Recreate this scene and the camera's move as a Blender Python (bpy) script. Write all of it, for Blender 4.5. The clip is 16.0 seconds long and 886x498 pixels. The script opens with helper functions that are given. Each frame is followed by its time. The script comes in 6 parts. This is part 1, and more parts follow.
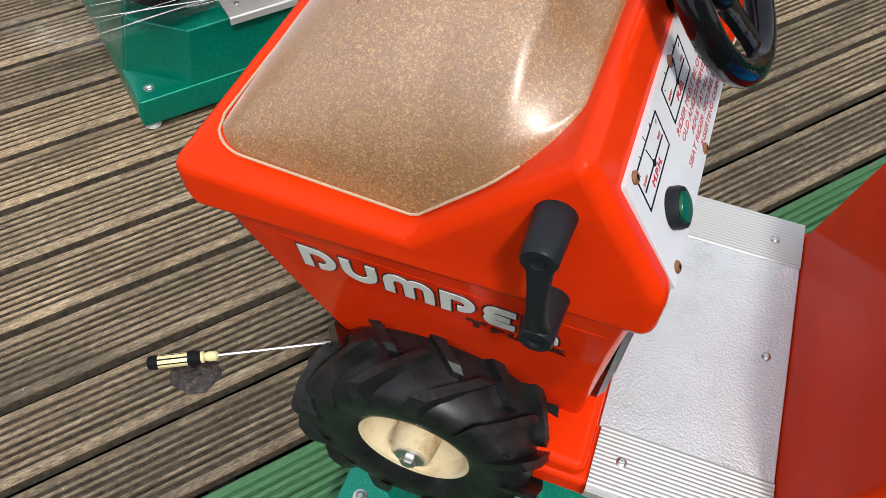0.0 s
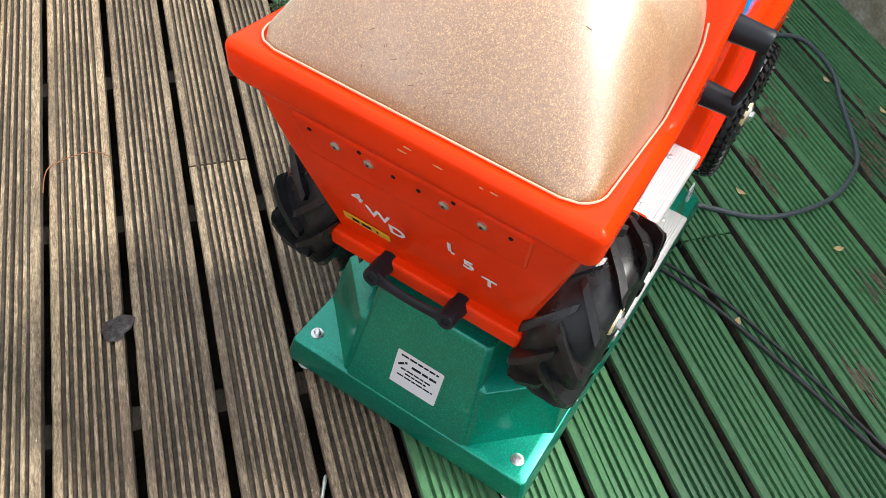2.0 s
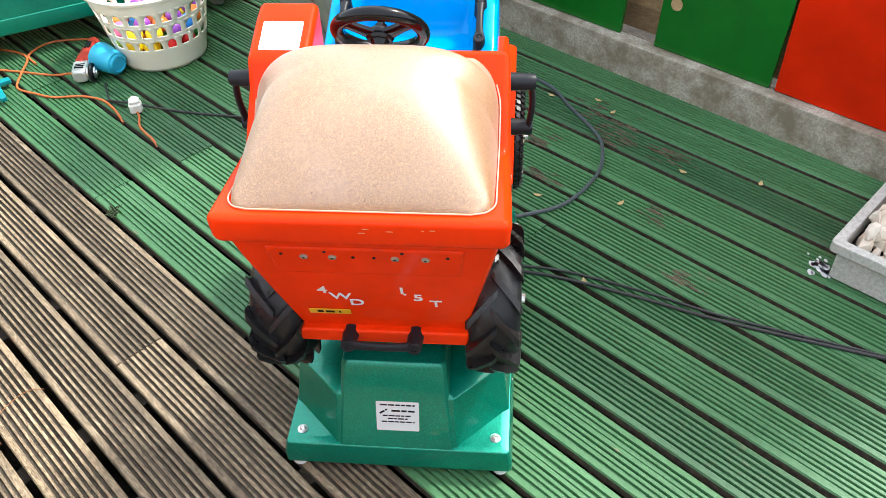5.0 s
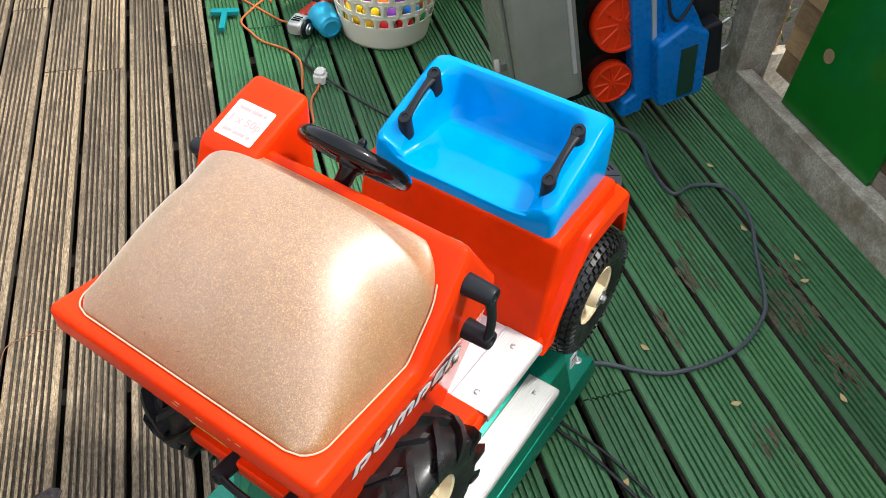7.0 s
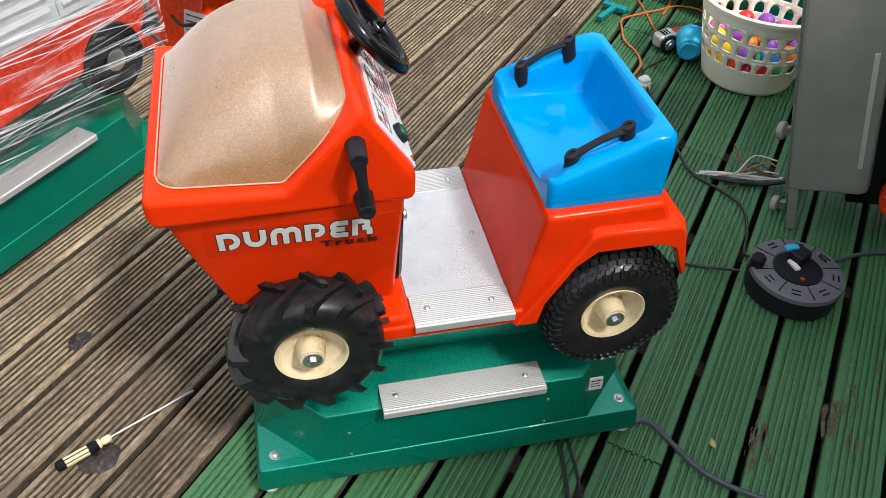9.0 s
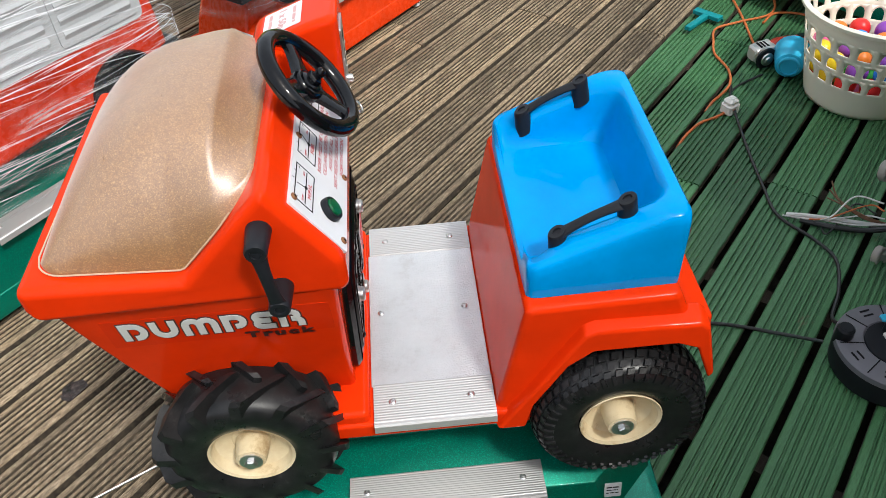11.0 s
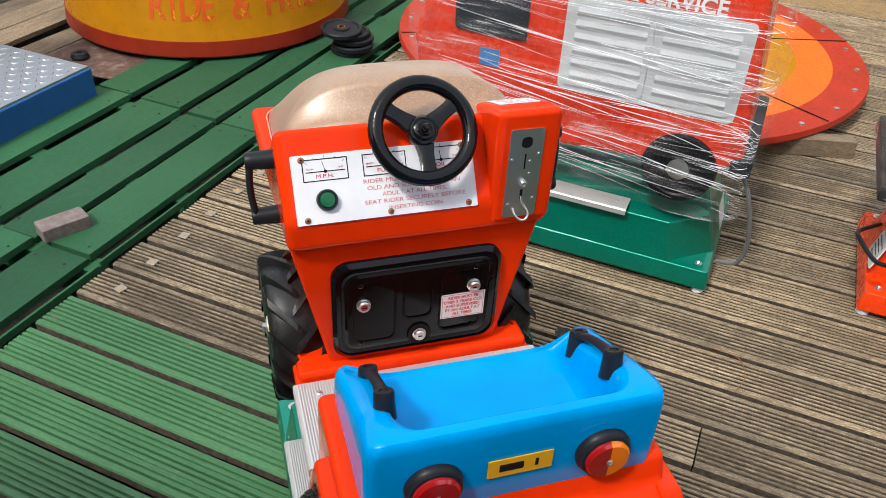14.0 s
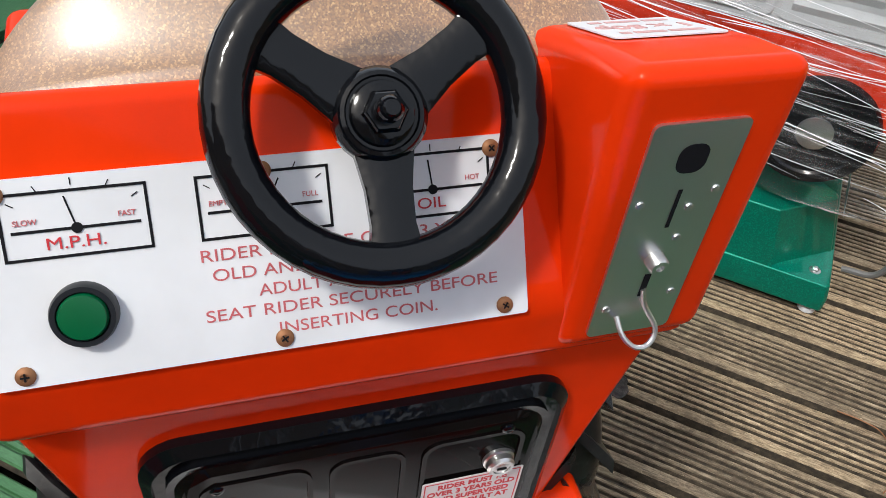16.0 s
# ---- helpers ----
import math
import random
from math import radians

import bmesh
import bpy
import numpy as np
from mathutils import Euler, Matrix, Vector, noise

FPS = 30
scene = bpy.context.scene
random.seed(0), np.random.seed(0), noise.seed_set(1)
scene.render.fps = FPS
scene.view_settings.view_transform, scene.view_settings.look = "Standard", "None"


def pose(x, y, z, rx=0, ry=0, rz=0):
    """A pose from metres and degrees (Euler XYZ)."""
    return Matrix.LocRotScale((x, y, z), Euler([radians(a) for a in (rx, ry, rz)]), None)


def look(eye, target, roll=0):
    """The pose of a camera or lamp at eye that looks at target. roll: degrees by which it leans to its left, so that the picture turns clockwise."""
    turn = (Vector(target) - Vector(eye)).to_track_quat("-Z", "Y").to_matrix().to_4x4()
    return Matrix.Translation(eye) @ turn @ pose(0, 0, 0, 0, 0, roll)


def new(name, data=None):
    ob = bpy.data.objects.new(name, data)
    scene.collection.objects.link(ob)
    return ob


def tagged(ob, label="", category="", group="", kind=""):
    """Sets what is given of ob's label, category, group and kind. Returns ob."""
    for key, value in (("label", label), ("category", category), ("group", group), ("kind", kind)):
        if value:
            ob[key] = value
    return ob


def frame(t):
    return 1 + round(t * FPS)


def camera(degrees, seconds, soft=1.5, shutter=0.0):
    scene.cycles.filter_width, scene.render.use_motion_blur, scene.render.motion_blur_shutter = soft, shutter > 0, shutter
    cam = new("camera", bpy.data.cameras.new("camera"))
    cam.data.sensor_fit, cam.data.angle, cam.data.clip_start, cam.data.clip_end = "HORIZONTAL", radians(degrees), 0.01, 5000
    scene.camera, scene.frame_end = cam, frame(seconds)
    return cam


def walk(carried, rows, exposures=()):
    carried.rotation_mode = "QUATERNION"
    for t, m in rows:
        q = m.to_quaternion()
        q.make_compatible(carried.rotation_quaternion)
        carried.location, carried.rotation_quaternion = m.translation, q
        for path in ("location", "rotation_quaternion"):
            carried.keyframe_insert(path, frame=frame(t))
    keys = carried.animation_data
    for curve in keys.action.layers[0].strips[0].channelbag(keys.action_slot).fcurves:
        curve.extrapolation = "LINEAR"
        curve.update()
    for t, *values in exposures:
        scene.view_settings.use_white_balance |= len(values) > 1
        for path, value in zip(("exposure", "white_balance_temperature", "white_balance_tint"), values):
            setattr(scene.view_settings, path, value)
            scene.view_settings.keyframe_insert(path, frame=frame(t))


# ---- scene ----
cam = camera(58.00, 16.0, soft=0.75)
PATH = [
    (0, (0.1269, -0.5425, 1.1987), (-0.1313, 0.2564, 0.0783), 2.83),
    (0.5, (-0.2526, -0.5846, 1.0738), (0.0219, 0.3151, 0.0369), 20.78),
    (1, (-0.4210, -0.6012, 1.2150), (0.0818, 0.2174, 0.1967), 14.18),
    (1.5, (-0.6716, -0.5372, 1.1303), (0.1662, 0.1761, 0.2647), 12.74),
    (2, (-0.6733, -0.2938, 1.2617), (0.1300, 0.0927, 0.1822), 9.09),
    (2.5, (-0.9262, -0.1691, 1.2111), (0.0926, -0.0060, 0.2648), 5.51),
    (3, (-1.0951, -0.0931, 1.4879), (-0.1268, -0.0350, 0.4785), -0.15),
    (3.5, (-1.2415, -0.0790, 1.3734), (-0.1404, -0.0885, 0.5089), -1.68),
    (6, (-0.9193, -0.3710, 1.5210), (0.0668, -0.1226, 0.5587), 0.74),
    (6.5, (-0.8340, -0.4441, 1.4096), (0.1613, -0.0586, 0.5037), 2.71),
    (7, (-0.4772, -0.5423, 1.5070), (0.3645, -0.0012, 0.5278), 2.31),
    (7.5, (-0.3593, -0.7048, 1.4314), (0.3492, 0.0774, 0.5115), 9.00),
    (8, (-0.1179, -0.9145, 1.4788), (0.2781, -0.0075, 0.4885), 0.83),
    (10.5, (0.1043, -1.1671, 1.3872), (0.2311, -0.0852, 0.5078), 3.89),
    (11, (0.2702, -0.8960, 1.3886), (0.3130, 0.1284, 0.4354), -3.71),
    (11.5, (0.2873, -0.7271, 1.3444), (0.3240, 0.2225, 0.3163), 6.41),
    (12, (0.6584, -0.5594, 1.3066), (0.3011, 0.2853, 0.2488), -1.76),
    (12.5, (0.6806, -0.4158, 1.3128), (0.1669, 0.3347, 0.2484), 6.00),
    (13, (0.9616, -0.3038, 1.3709), (0.0662, 0.3183, 0.4926), 3.23),
    (13.5, (1.0489, -0.3011, 1.4229), (0.0739, 0.1881, 0.5455), 7.71),
    (14, (1.1547, -0.2874, 1.4017), (0.0766, 0.0693, 0.5829), 3.29),
    (14.5, (0.9461, -0.2999, 1.3425), (-0.1393, 0.0262, 0.5206), 1.76),
    (15, (0.6806, -0.3080, 1.1894), (-0.3605, 0.1079, 0.3508), 6.67),
    (15.5, (0.4540, -0.2480, 1.0825), (-0.5065, 0.2120, 0.1738), 9.41),
    (16, (0.4599, -0.0714, 1.0699), (-0.5041, 0.2849, 0.1192), 6.73),
]
walk(cam, [(t, look(eye, target, roll)) for t, eye, target, roll in PATH],
     [(t, ev, 6250, 7.0) for t, ev in ((0.0, 0.33), (0.5, 0.40), (1.0, 0.54), (1.5, 0.9), (2.0, 1.16), (2.5, 1.36), (3.0, 1.5), (3.5, 1.54), (3.7, 1.54),
                                       (5.8, 1.52), (6.5, 1.36), (7.0, 1.02), (7.5, 0.74), (8.0, 0.66), (10.5, 0.56), (11.5, 0.48), (12.5, 0.54), (14.5, 0.54), (15.0, 0.5), (15.5, 0.43), (16.0, 0.36))])

# world and sun: bright hazy day, the sun over the kerbside fence
SUN_EL, SUN_AZ = 55.0, 147.0
world = bpy.data.worlds.new("world")
scene.world = world
world.use_nodes = True
wn = world.node_tree.nodes
sky = wn.new("ShaderNodeTexSky")
sky.sky_type, sky.sun_disc = "NISHITA", False
sky.sun_elevation, sky.sun_rotation = radians(SUN_EL), radians(SUN_AZ)
sky.air_density, sky.dust_density = 0.8, 6.0
# thin bright cloud veils most of the blue
veil = wn.new("ShaderNodeMix")
veil.data_type = "RGBA"
veil.inputs[0].default_value = 0.6
veil.inputs[7].default_value = (7.0, 7.1, 7.3, 1)
world.node_tree.links.new(sky.outputs[0], veil.inputs[6])
world.node_tree.links.new(veil.outputs[2], wn["Background"].inputs[0])
wn["Background"].inputs[1].default_value = 0.148
sun = new("sun", bpy.data.lights.new("sun", "SUN"))
sun.data.energy, sun.data.angle, sun.data.color = 2.0, radians(6.0), (1.0, 0.95, 0.88)
# the sun stands at compass angle SUN_AZ from +y towards +x
_az, _el = radians(SUN_AZ), radians(SUN_EL)
SUN_FROM = Vector((math.sin(_az) * math.cos(_el), math.cos(_az) * math.cos(_el), math.sin(_el)))
sun.matrix_world = look(SUN_FROM * 20, (0, 0, 0))


# ---- building helpers ----
def smooth_by_angle(me, deg=35):
    for p in me.polygons:
        p.use_smooth = True
    me.set_sharp_from_angle(angle=radians(deg))


def mesh_of(bm, name, mat, angle=35):
    bmesh.ops.recalc_face_normals(bm, faces=bm.faces)
    me = bpy.data.meshes.new(name)
    bm.to_mesh(me)
    bm.free()
    if mat is not None:
        for m in (mat if isinstance(mat, (list, tuple)) else [mat]):
            me.materials.append(m)
    smooth_by_angle(me, angle)
    return me


def part(name, bm, mat, parent, label="", bevel=0.0, segs=3, angle=35, at=None):
    """One bmesh as one mesh object under a thing or a part."""
    ob = new(name, mesh_of(bm, name, mat, angle))
    if parent is not None:
        ob.parent = parent
    if at is not None:
        ob.matrix_basis = at
    if bevel:
        mod = ob.modifiers.new("bevel", "BEVEL")
        mod.width, mod.segments, mod.limit_method, mod.angle_limit = bevel, segs, "ANGLE", radians(28)
        mod.harden_normals = True
    if label:
        ob["label"] = label
    return ob


def thing(name, label, category, at=None, group="", kind=""):
    ob = new(name)
    ob.empty_display_size = 0.05
    if at is not None:
        ob.matrix_basis = at
    return tagged(ob, label, category, group, kind)


def add_box(bm, lo, hi, m=None):
    vs = [bm.verts.new(Vector((x, y, z))) for z in (lo[2], hi[2]) for y in (lo[1], hi[1]) for x in (lo[0], hi[0])]
    if m is not None:
        for v in vs:
            v.co = m @ v.co
    for f in ((0, 2, 3, 1), (4, 5, 7, 6), (0, 1, 5, 4), (2, 6, 7, 3), (0, 4, 6, 2), (1, 3, 7, 5)):
        bm.faces.new([vs[i] for i in f])
    return vs


def box(lo, hi, m=None):
    bm = bmesh.new()
    add_box(bm, lo, hi, m)
    return bm


def add_loft(bm, rings, caps=True, closed=True):
    """Joins rings of equally many points."""
    vr = [[bm.verts.new(Vector(p)) for p in r] for r in rings]
    n = len(vr[0])
    for a, b in zip(vr, vr[1:]):
        for i in range(n if closed else n - 1):
            j = (i + 1) % n
            bm.faces.new((a[i], a[j], b[j], b[i]))
    if caps:
        bm.faces.new(vr[0][::-1])
        bm.faces.new(vr[-1])
    return vr


def loft(rings, caps=True, closed=True):
    bm = bmesh.new()
    add_loft(bm, rings, caps, closed)
    return bm


def add_prism(bm, outline, y0, y1, m=None):
    """An outline of (x, z) pushed along y."""
    rings = [[(x, y, z) for x, z in outline] for y in (y0, y1)]
    if m is not None:
        rings = [[m @ Vector(p) for p in r] for r in rings]
    add_loft(bm, rings)


def prism(outline, y0, y1, m=None):
    bm = bmesh.new()
    add_prism(bm, outline, y0, y1, m)
    return bm


def add_lathe(bm, profile, m=None, n=32, caps=True):
    """A profile of (radius, height) turned round z."""
    rings = []
    for r, h in profile:
        rings.append([Vector((r * math.cos(2 * math.pi * i / n), r * math.sin(2 * math.pi * i / n), h)) for i in range(n)])
    if m is not None:
        rings = [[m @ p for p in r] for r in rings]
    add_loft(bm, rings, caps)


def lathe(profile, m=None, n=32, caps=True):
    bm = bmesh.new()
    add_lathe(bm, profile, m, n, caps)
    return bm


def spline(points, step=8):
    """Catmull-Rom through the points."""
    P = [Vector(p) for p in points]
    P = [P[0] * 2 - P[1]] + P + [P[-1] * 2 - P[-2]]
    out = []
    for i in range(1, len(P) - 2):
        for k in range(step):
            t = k / step
            a, b, c, d = P[i - 1:i + 3]
            out.append(0.5 * (2 * b + (c - a) * t + (2 * a - 5 * b + 4 * c - d) * t * t + (3 * b - a - 3 * c + d) * t ** 3))
    out.append(P[-2])
    return out


def add_tube(bm, points, r, n=8, caps=True, closed=False):
    """A round bar along points; r is a number or one for each point."""
    P = [Vector(p) for p in points]
    k = len(P)
    rings = []
    up = Vector((0.13, 0.21, 0.97)).normalized()
    side = None
    for i in range(k):
        if closed:
            d = P[(i + 1) % k] - P[i - 1]
        else:
            d = P[min(i + 1, k - 1)] - P[max(i - 1, 0)]
        d.normalize()
        if side is None:
            side = d.cross(up).normalized()
        else:
            side = (side - d * side.dot(d)).normalized()
        other = d.cross(side)
        rr = r[i] if isinstance(r, (list, tuple)) else r
        rings.append([P[i] + (side * math.cos(2 * math.pi * j / n) + other * math.sin(2 * math.pi * j / n)) * rr for j in range(n)])
    if closed:
        rings.append(rings[0])
        vr = [[bm.verts.new(p) for p in q] for q in rings[:-1]]
        vr.append(vr[0])
        for a, b in zip(vr, vr[1:]):
            for j in range(n):
                bm.faces.new((a[j], a[(j + 1) % n], b[(j + 1) % n], b[j]))
    else:
        add_loft(bm, rings, caps)


def tube(points, r, n=8, caps=True, closed=False):
    bm = bmesh.new()
    add_tube(bm, points, r, n, caps, closed)
    return bm


def rounded(x0, x1, y0, y1, r, n=5):
    """The outline of a rectangle with round corners, counter-clockwise."""
    out = []
    for cx, cy, a in ((x1 - r, y1 - r, 0), (x0 + r, y1 - r, 90), (x0 + r, y0 + r, 180), (x1 - r, y0 + r, 270)):
        for i in range(n + 1):
            t = radians(a + 90 * i / n)
            out.append((cx + r * math.cos(t), cy + r * math.sin(t)))
    return out


def dense(outline, n, k):
    """Adds k points to each straight side of an outline that rounded(..., n) made."""
    out = []
    c = n + 1
    for s in range(4):
        arc = outline[s * c:(s + 1) * c]
        out += arc
        a, b = arc[-1], outline[((s + 1) * c) % len(outline)]
        for i in range(1, k + 1):
            t = i / (k + 1)
            out.append((a[0] + (b[0] - a[0]) * t, a[1] + (b[1] - a[1]) * t))
    return out


def slab(outline, z0, z1, m=None, edge=0.0):
    """A plate of an (x, y) outline, its upper edge broken by edge."""
    cx = sum(p[0] for p in outline) / len(outline)
    cy = sum(p[1] for p in outline) / len(outline)
    w = max(abs(p[0] - cx) for p in outline)
    h = max(abs(p[1] - cy) for p in outline)
    rings = [[(x, y, z0) for x, y in outline]]
    if edge:
        rings.append([(x, y, z1 - edge) for x, y in outline])
        rings.append([(cx + (x - cx) * (1 - edge / w), cy + (y - cy) * (1 - edge / h), z1) for x, y in outline])
    else:
        rings.append([(x, y, z1) for x, y in outline])
    if m is not None:
        rings = [[m @ Vector(p) for p in r] for r in rings]
    return loft(rings)


def grid_surface(fn, nu, nv):
    bm = bmesh.new()
    V = [[bm.verts.new(Vector(fn(i / nu, j / nv))) for j in range(nv + 1)] for i in range(nu + 1)]
    for i in range(nu):
        for j in range(nv):
            bm.faces.new((V[i][j], V[i + 1][j], V[i + 1][j + 1], V[i][j + 1]))
    return bm


def plane_frame(origin, right, up):
    """A pose whose x is right, y is up and z stands out of the face."""
    r = Vector(right).normalized()
    u = Vector(up)
    u = (u - r * u.dot(r)).normalized()
    n = r.cross(u)
    m = Matrix((r, u, n)).transposed().to_4x4()
    m.translation = Vector(origin)
    return m


def lettering(name, text, size, mat, parent, m, label="", extrude=0.0004, align="CENTER", shear=0.0, bold=0.0, space=1.0, width=1.0, fit=0.0):
    cu = bpy.data.curves.new(name, "FONT")
    cu.body, cu.size, cu.extrude, cu.align_x, cu.align_y = text, size, extrude, align, "CENTER"
    cu.shear, cu.offset, cu.space_character = shear, bold, space
    tmp = bpy.data.objects.new("tmp", cu)
    scene.collection.objects.link(tmp)
    bpy.context.view_layer.update()
    me = bpy.data.meshes.new_from_object(tmp.evaluated_get(bpy.context.evaluated_depsgraph_get()))
    bpy.data.objects.remove(tmp)
    bpy.data.curves.remove(cu)
    me.name = name
    me.materials.clear()
    me.materials.append(mat)
    if fit:
        xs = [v.co.x for v in me.vertices]
        width = fit / (max(xs) - min(xs))
    me.transform(Matrix.Diagonal((width, 1, 1, 1)))
    ob = new(name, me)
    ob.parent = parent
    ob.matrix_basis = m
    if label:
        ob["label"] = label
    return ob


# ---- materials ----
def material(name, color, rough=0.5, metal=0.0, coat=0.0, spec=0.5):
    m = bpy.data.materials.new(name)
    m.use_nodes = True
    b = m.node_tree.nodes["Principled BSDF"]
    b.inputs["Base Color"].default_value = (*color, 1)
    b.inputs["Roughness"].default_value = rough
    b.inputs["Metallic"].default_value = metal
    b.inputs["Coat Weight"].default_value = coat
    b.inputs["Coat Roughness"].default_value = 0.06
    b.inputs["Specular IOR Level"].default_value = spec
    return m


def node(m, kind, **values):
    n = m.node_tree.nodes.new(kind)
    for k, v in values.items():
        n.inputs[k.replace("_", " ")].default_value = v
    return n


def link(m, a, b):
    m.node_tree.links.new(a, b)


def noise_tex(m, scale, detail=4.0, rough=0.55, coords="Object", stretch=None):
    tc = m.node_tree.nodes.new("ShaderNodeTexCoord")
    out = tc.outputs[coords]
    if stretch:
        mp = m.node_tree.nodes.new("ShaderNodeMapping")
        mp.inputs["Scale"].default_value = stretch
        link(m, out, mp.inputs[0])
        out = mp.outputs[0]
    n = node(m, "ShaderNodeTexNoise", Scale=scale, Detail=detail, Roughness=rough)
    link(m, out, n.inputs["Vector"])
    return n.outputs["Fac"]


def ramp(m, fac, stops):
    r = m.node_tree.nodes.new("ShaderNodeValToRGB")
    e = r.color_ramp.elements
    while len(e) < len(stops):
        e.new(0.5)
    for k, (pos, col) in zip(e, stops):
        k.position = pos
        k.color = (*col, 1) if len(col) == 3 else col
    link(m, fac, r.inputs[0])
    return r.outputs[0]


def mix(m, fac, a, b, mode="MIX"):
    x = m.node_tree.nodes.new("ShaderNodeMix")
    x.data_type, x.blend_type = "RGBA", mode
    for sock, v in ((x.inputs[0], fac), (x.inputs[6], a), (x.inputs[7], b)):
        if isinstance(v, (int, float)):
            sock.default_value = v
        elif isinstance(v, (tuple, list)):
            sock.default_value = (*v, 1)
        else:
            link(m, v, sock)
    return x.outputs[2]


def bump(m, height, strength=0.3, distance=0.002, normal=None):
    b = node(m, "ShaderNodeBump", Strength=strength, Distance=distance)
    link(m, height, b.inputs["Height"])
    if normal is not None:
        link(m, normal, b.inputs["Normal"])
    return b.outputs[0]


def bsdf(m):
    return m.node_tree.nodes["Principled BSDF"]


def to(m, out, name):
    link(m, out, bsdf(m).inputs[name])


def gloss_paint(name, color, rough=0.22, wear=0.12, coat=0.4, spec=0.3, lump=0.08):
    """Moulded gel-coat: slight mottling, dust in the gloss, faint waviness."""
    m = material(name, color, rough, coat=coat, spec=spec)
    dark = tuple(c * 0.78 for c in color)
    n = noise_tex(m, 9.0, 5)
    to(m, mix(m, ramp(m, n, [(0.35, (0, 0, 0)), (0.75, (1, 1, 1))]), color, dark), "Base Color")
    r = noise_tex(m, 60.0, 6)
    to(m, ramp(m, r, [(0.3, (rough * 0.8,) * 3), (0.75, (rough + wear,) * 3)]), "Roughness")
    to(m, bump(m, noise_tex(m, 25.0 if lump < 0.1 else 70.0, 2), lump, 0.002), "Normal")
    return m


RED = gloss_paint("red_gelcoat", (0.74, 0.034, 0.002), 0.13, 0.07, 0.10, 0.06)
BLUE = gloss_paint("blue_plastic", (0.0, 0.275, 0.70), 0.16, 0.08, 0.16, 0.10)


def flake_paint(name, color, metal=0.55):
    """Gel-coat with fine metal flakes under a clear gloss."""
    m = material(name, color, 0.34, metal, coat=0.45)
    tc = m.node_tree.nodes.new("ShaderNodeTexCoord")
    v = node(m, "ShaderNodeTexVoronoi", Scale=700.0)
    link(m, tc.outputs["Object"], v.inputs["Vector"])
    sep = m.node_tree.nodes.new("ShaderNodeSeparateColor")
    link(m, v.outputs["Color"], sep.inputs[0])
    tone = lambda k: tuple(c * k for c in color)
    flakes = ramp(m, sep.outputs[0], [(0.0, tone(0.8)), (0.7, color), (0.97, tone(1.7))])
    to(m, mix(m, ramp(m, noise_tex(m, 9.0, 5), [(0.35, (0, 0, 0)), (0.75, (0.6, 0.6, 0.6))]), flakes, tone(0.75)), "Base Color")
    to(m, ramp(m, noise_tex(m, 40.0, 6), [(0.3, (0.30,) * 3), (0.75, (0.44,) * 3)]), "Roughness")
    tilt = node(m, "ShaderNodeBump", Strength=0.10, Distance=0.0008)
    link(m, sep.outputs[1], tilt.inputs["Height"])
    to(m, tilt.outputs[0], "Normal")
    return m


GREEN = flake_paint("green_metal_flake", (0.0, 0.225, 0.150))
BLACK = gloss_paint("black_gloss", (0.003, 0.0035, 0.005), 0.09, 0.06, 0.0, 0.28, 0.3)
WHITE = gloss_paint("white_plate", (0.72, 0.73, 0.76), 0.35, 0.1, 0.0)
RUBBER = material("rubber", (0.008, 0.008, 0.0085), 0.36, spec=0.34)
PLASTIC = material("black_plastic", (0.012, 0.0135, 0.017), 0.40, spec=0.2)
CREAM = material("cream_rim", (0.70, 0.59, 0.39), 0.4)
STEEL = material("zinc_steel", (0.60, 0.60, 0.60), 0.3, 0.95)
ALU = material("aluminium", (0.58, 0.58, 0.575), 0.42, 0.5)
to(CREAM, ramp(CREAM, noise_tex(CREAM, 26, 8, 0.7), [(0.30, (0.42, 0.29, 0.15)), (0.46, (0.66, 0.54, 0.34)), (0.7, (0.74, 0.64, 0.44))]), "Base Color")
to(RUBBER, ramp(RUBBER, noise_tex(RUBBER, 38, 8, 0.7), [(0.36, (0.006, 0.0065, 0.007)), (0.58, (0.014, 0.014, 0.015)), (0.76, (0.050, 0.049, 0.047))]), "Base Color")
to(RUBBER, ramp(RUBBER, noise_tex(RUBBER, 24, 5, 0.6), [(0.35, (0.24,) * 3), (0.68, (0.50,) * 3)]), "Roughness")
to(RUBBER, bump(RUBBER, noise_tex(RUBBER, 300, 3), 0.15, 0.0008), "Normal")


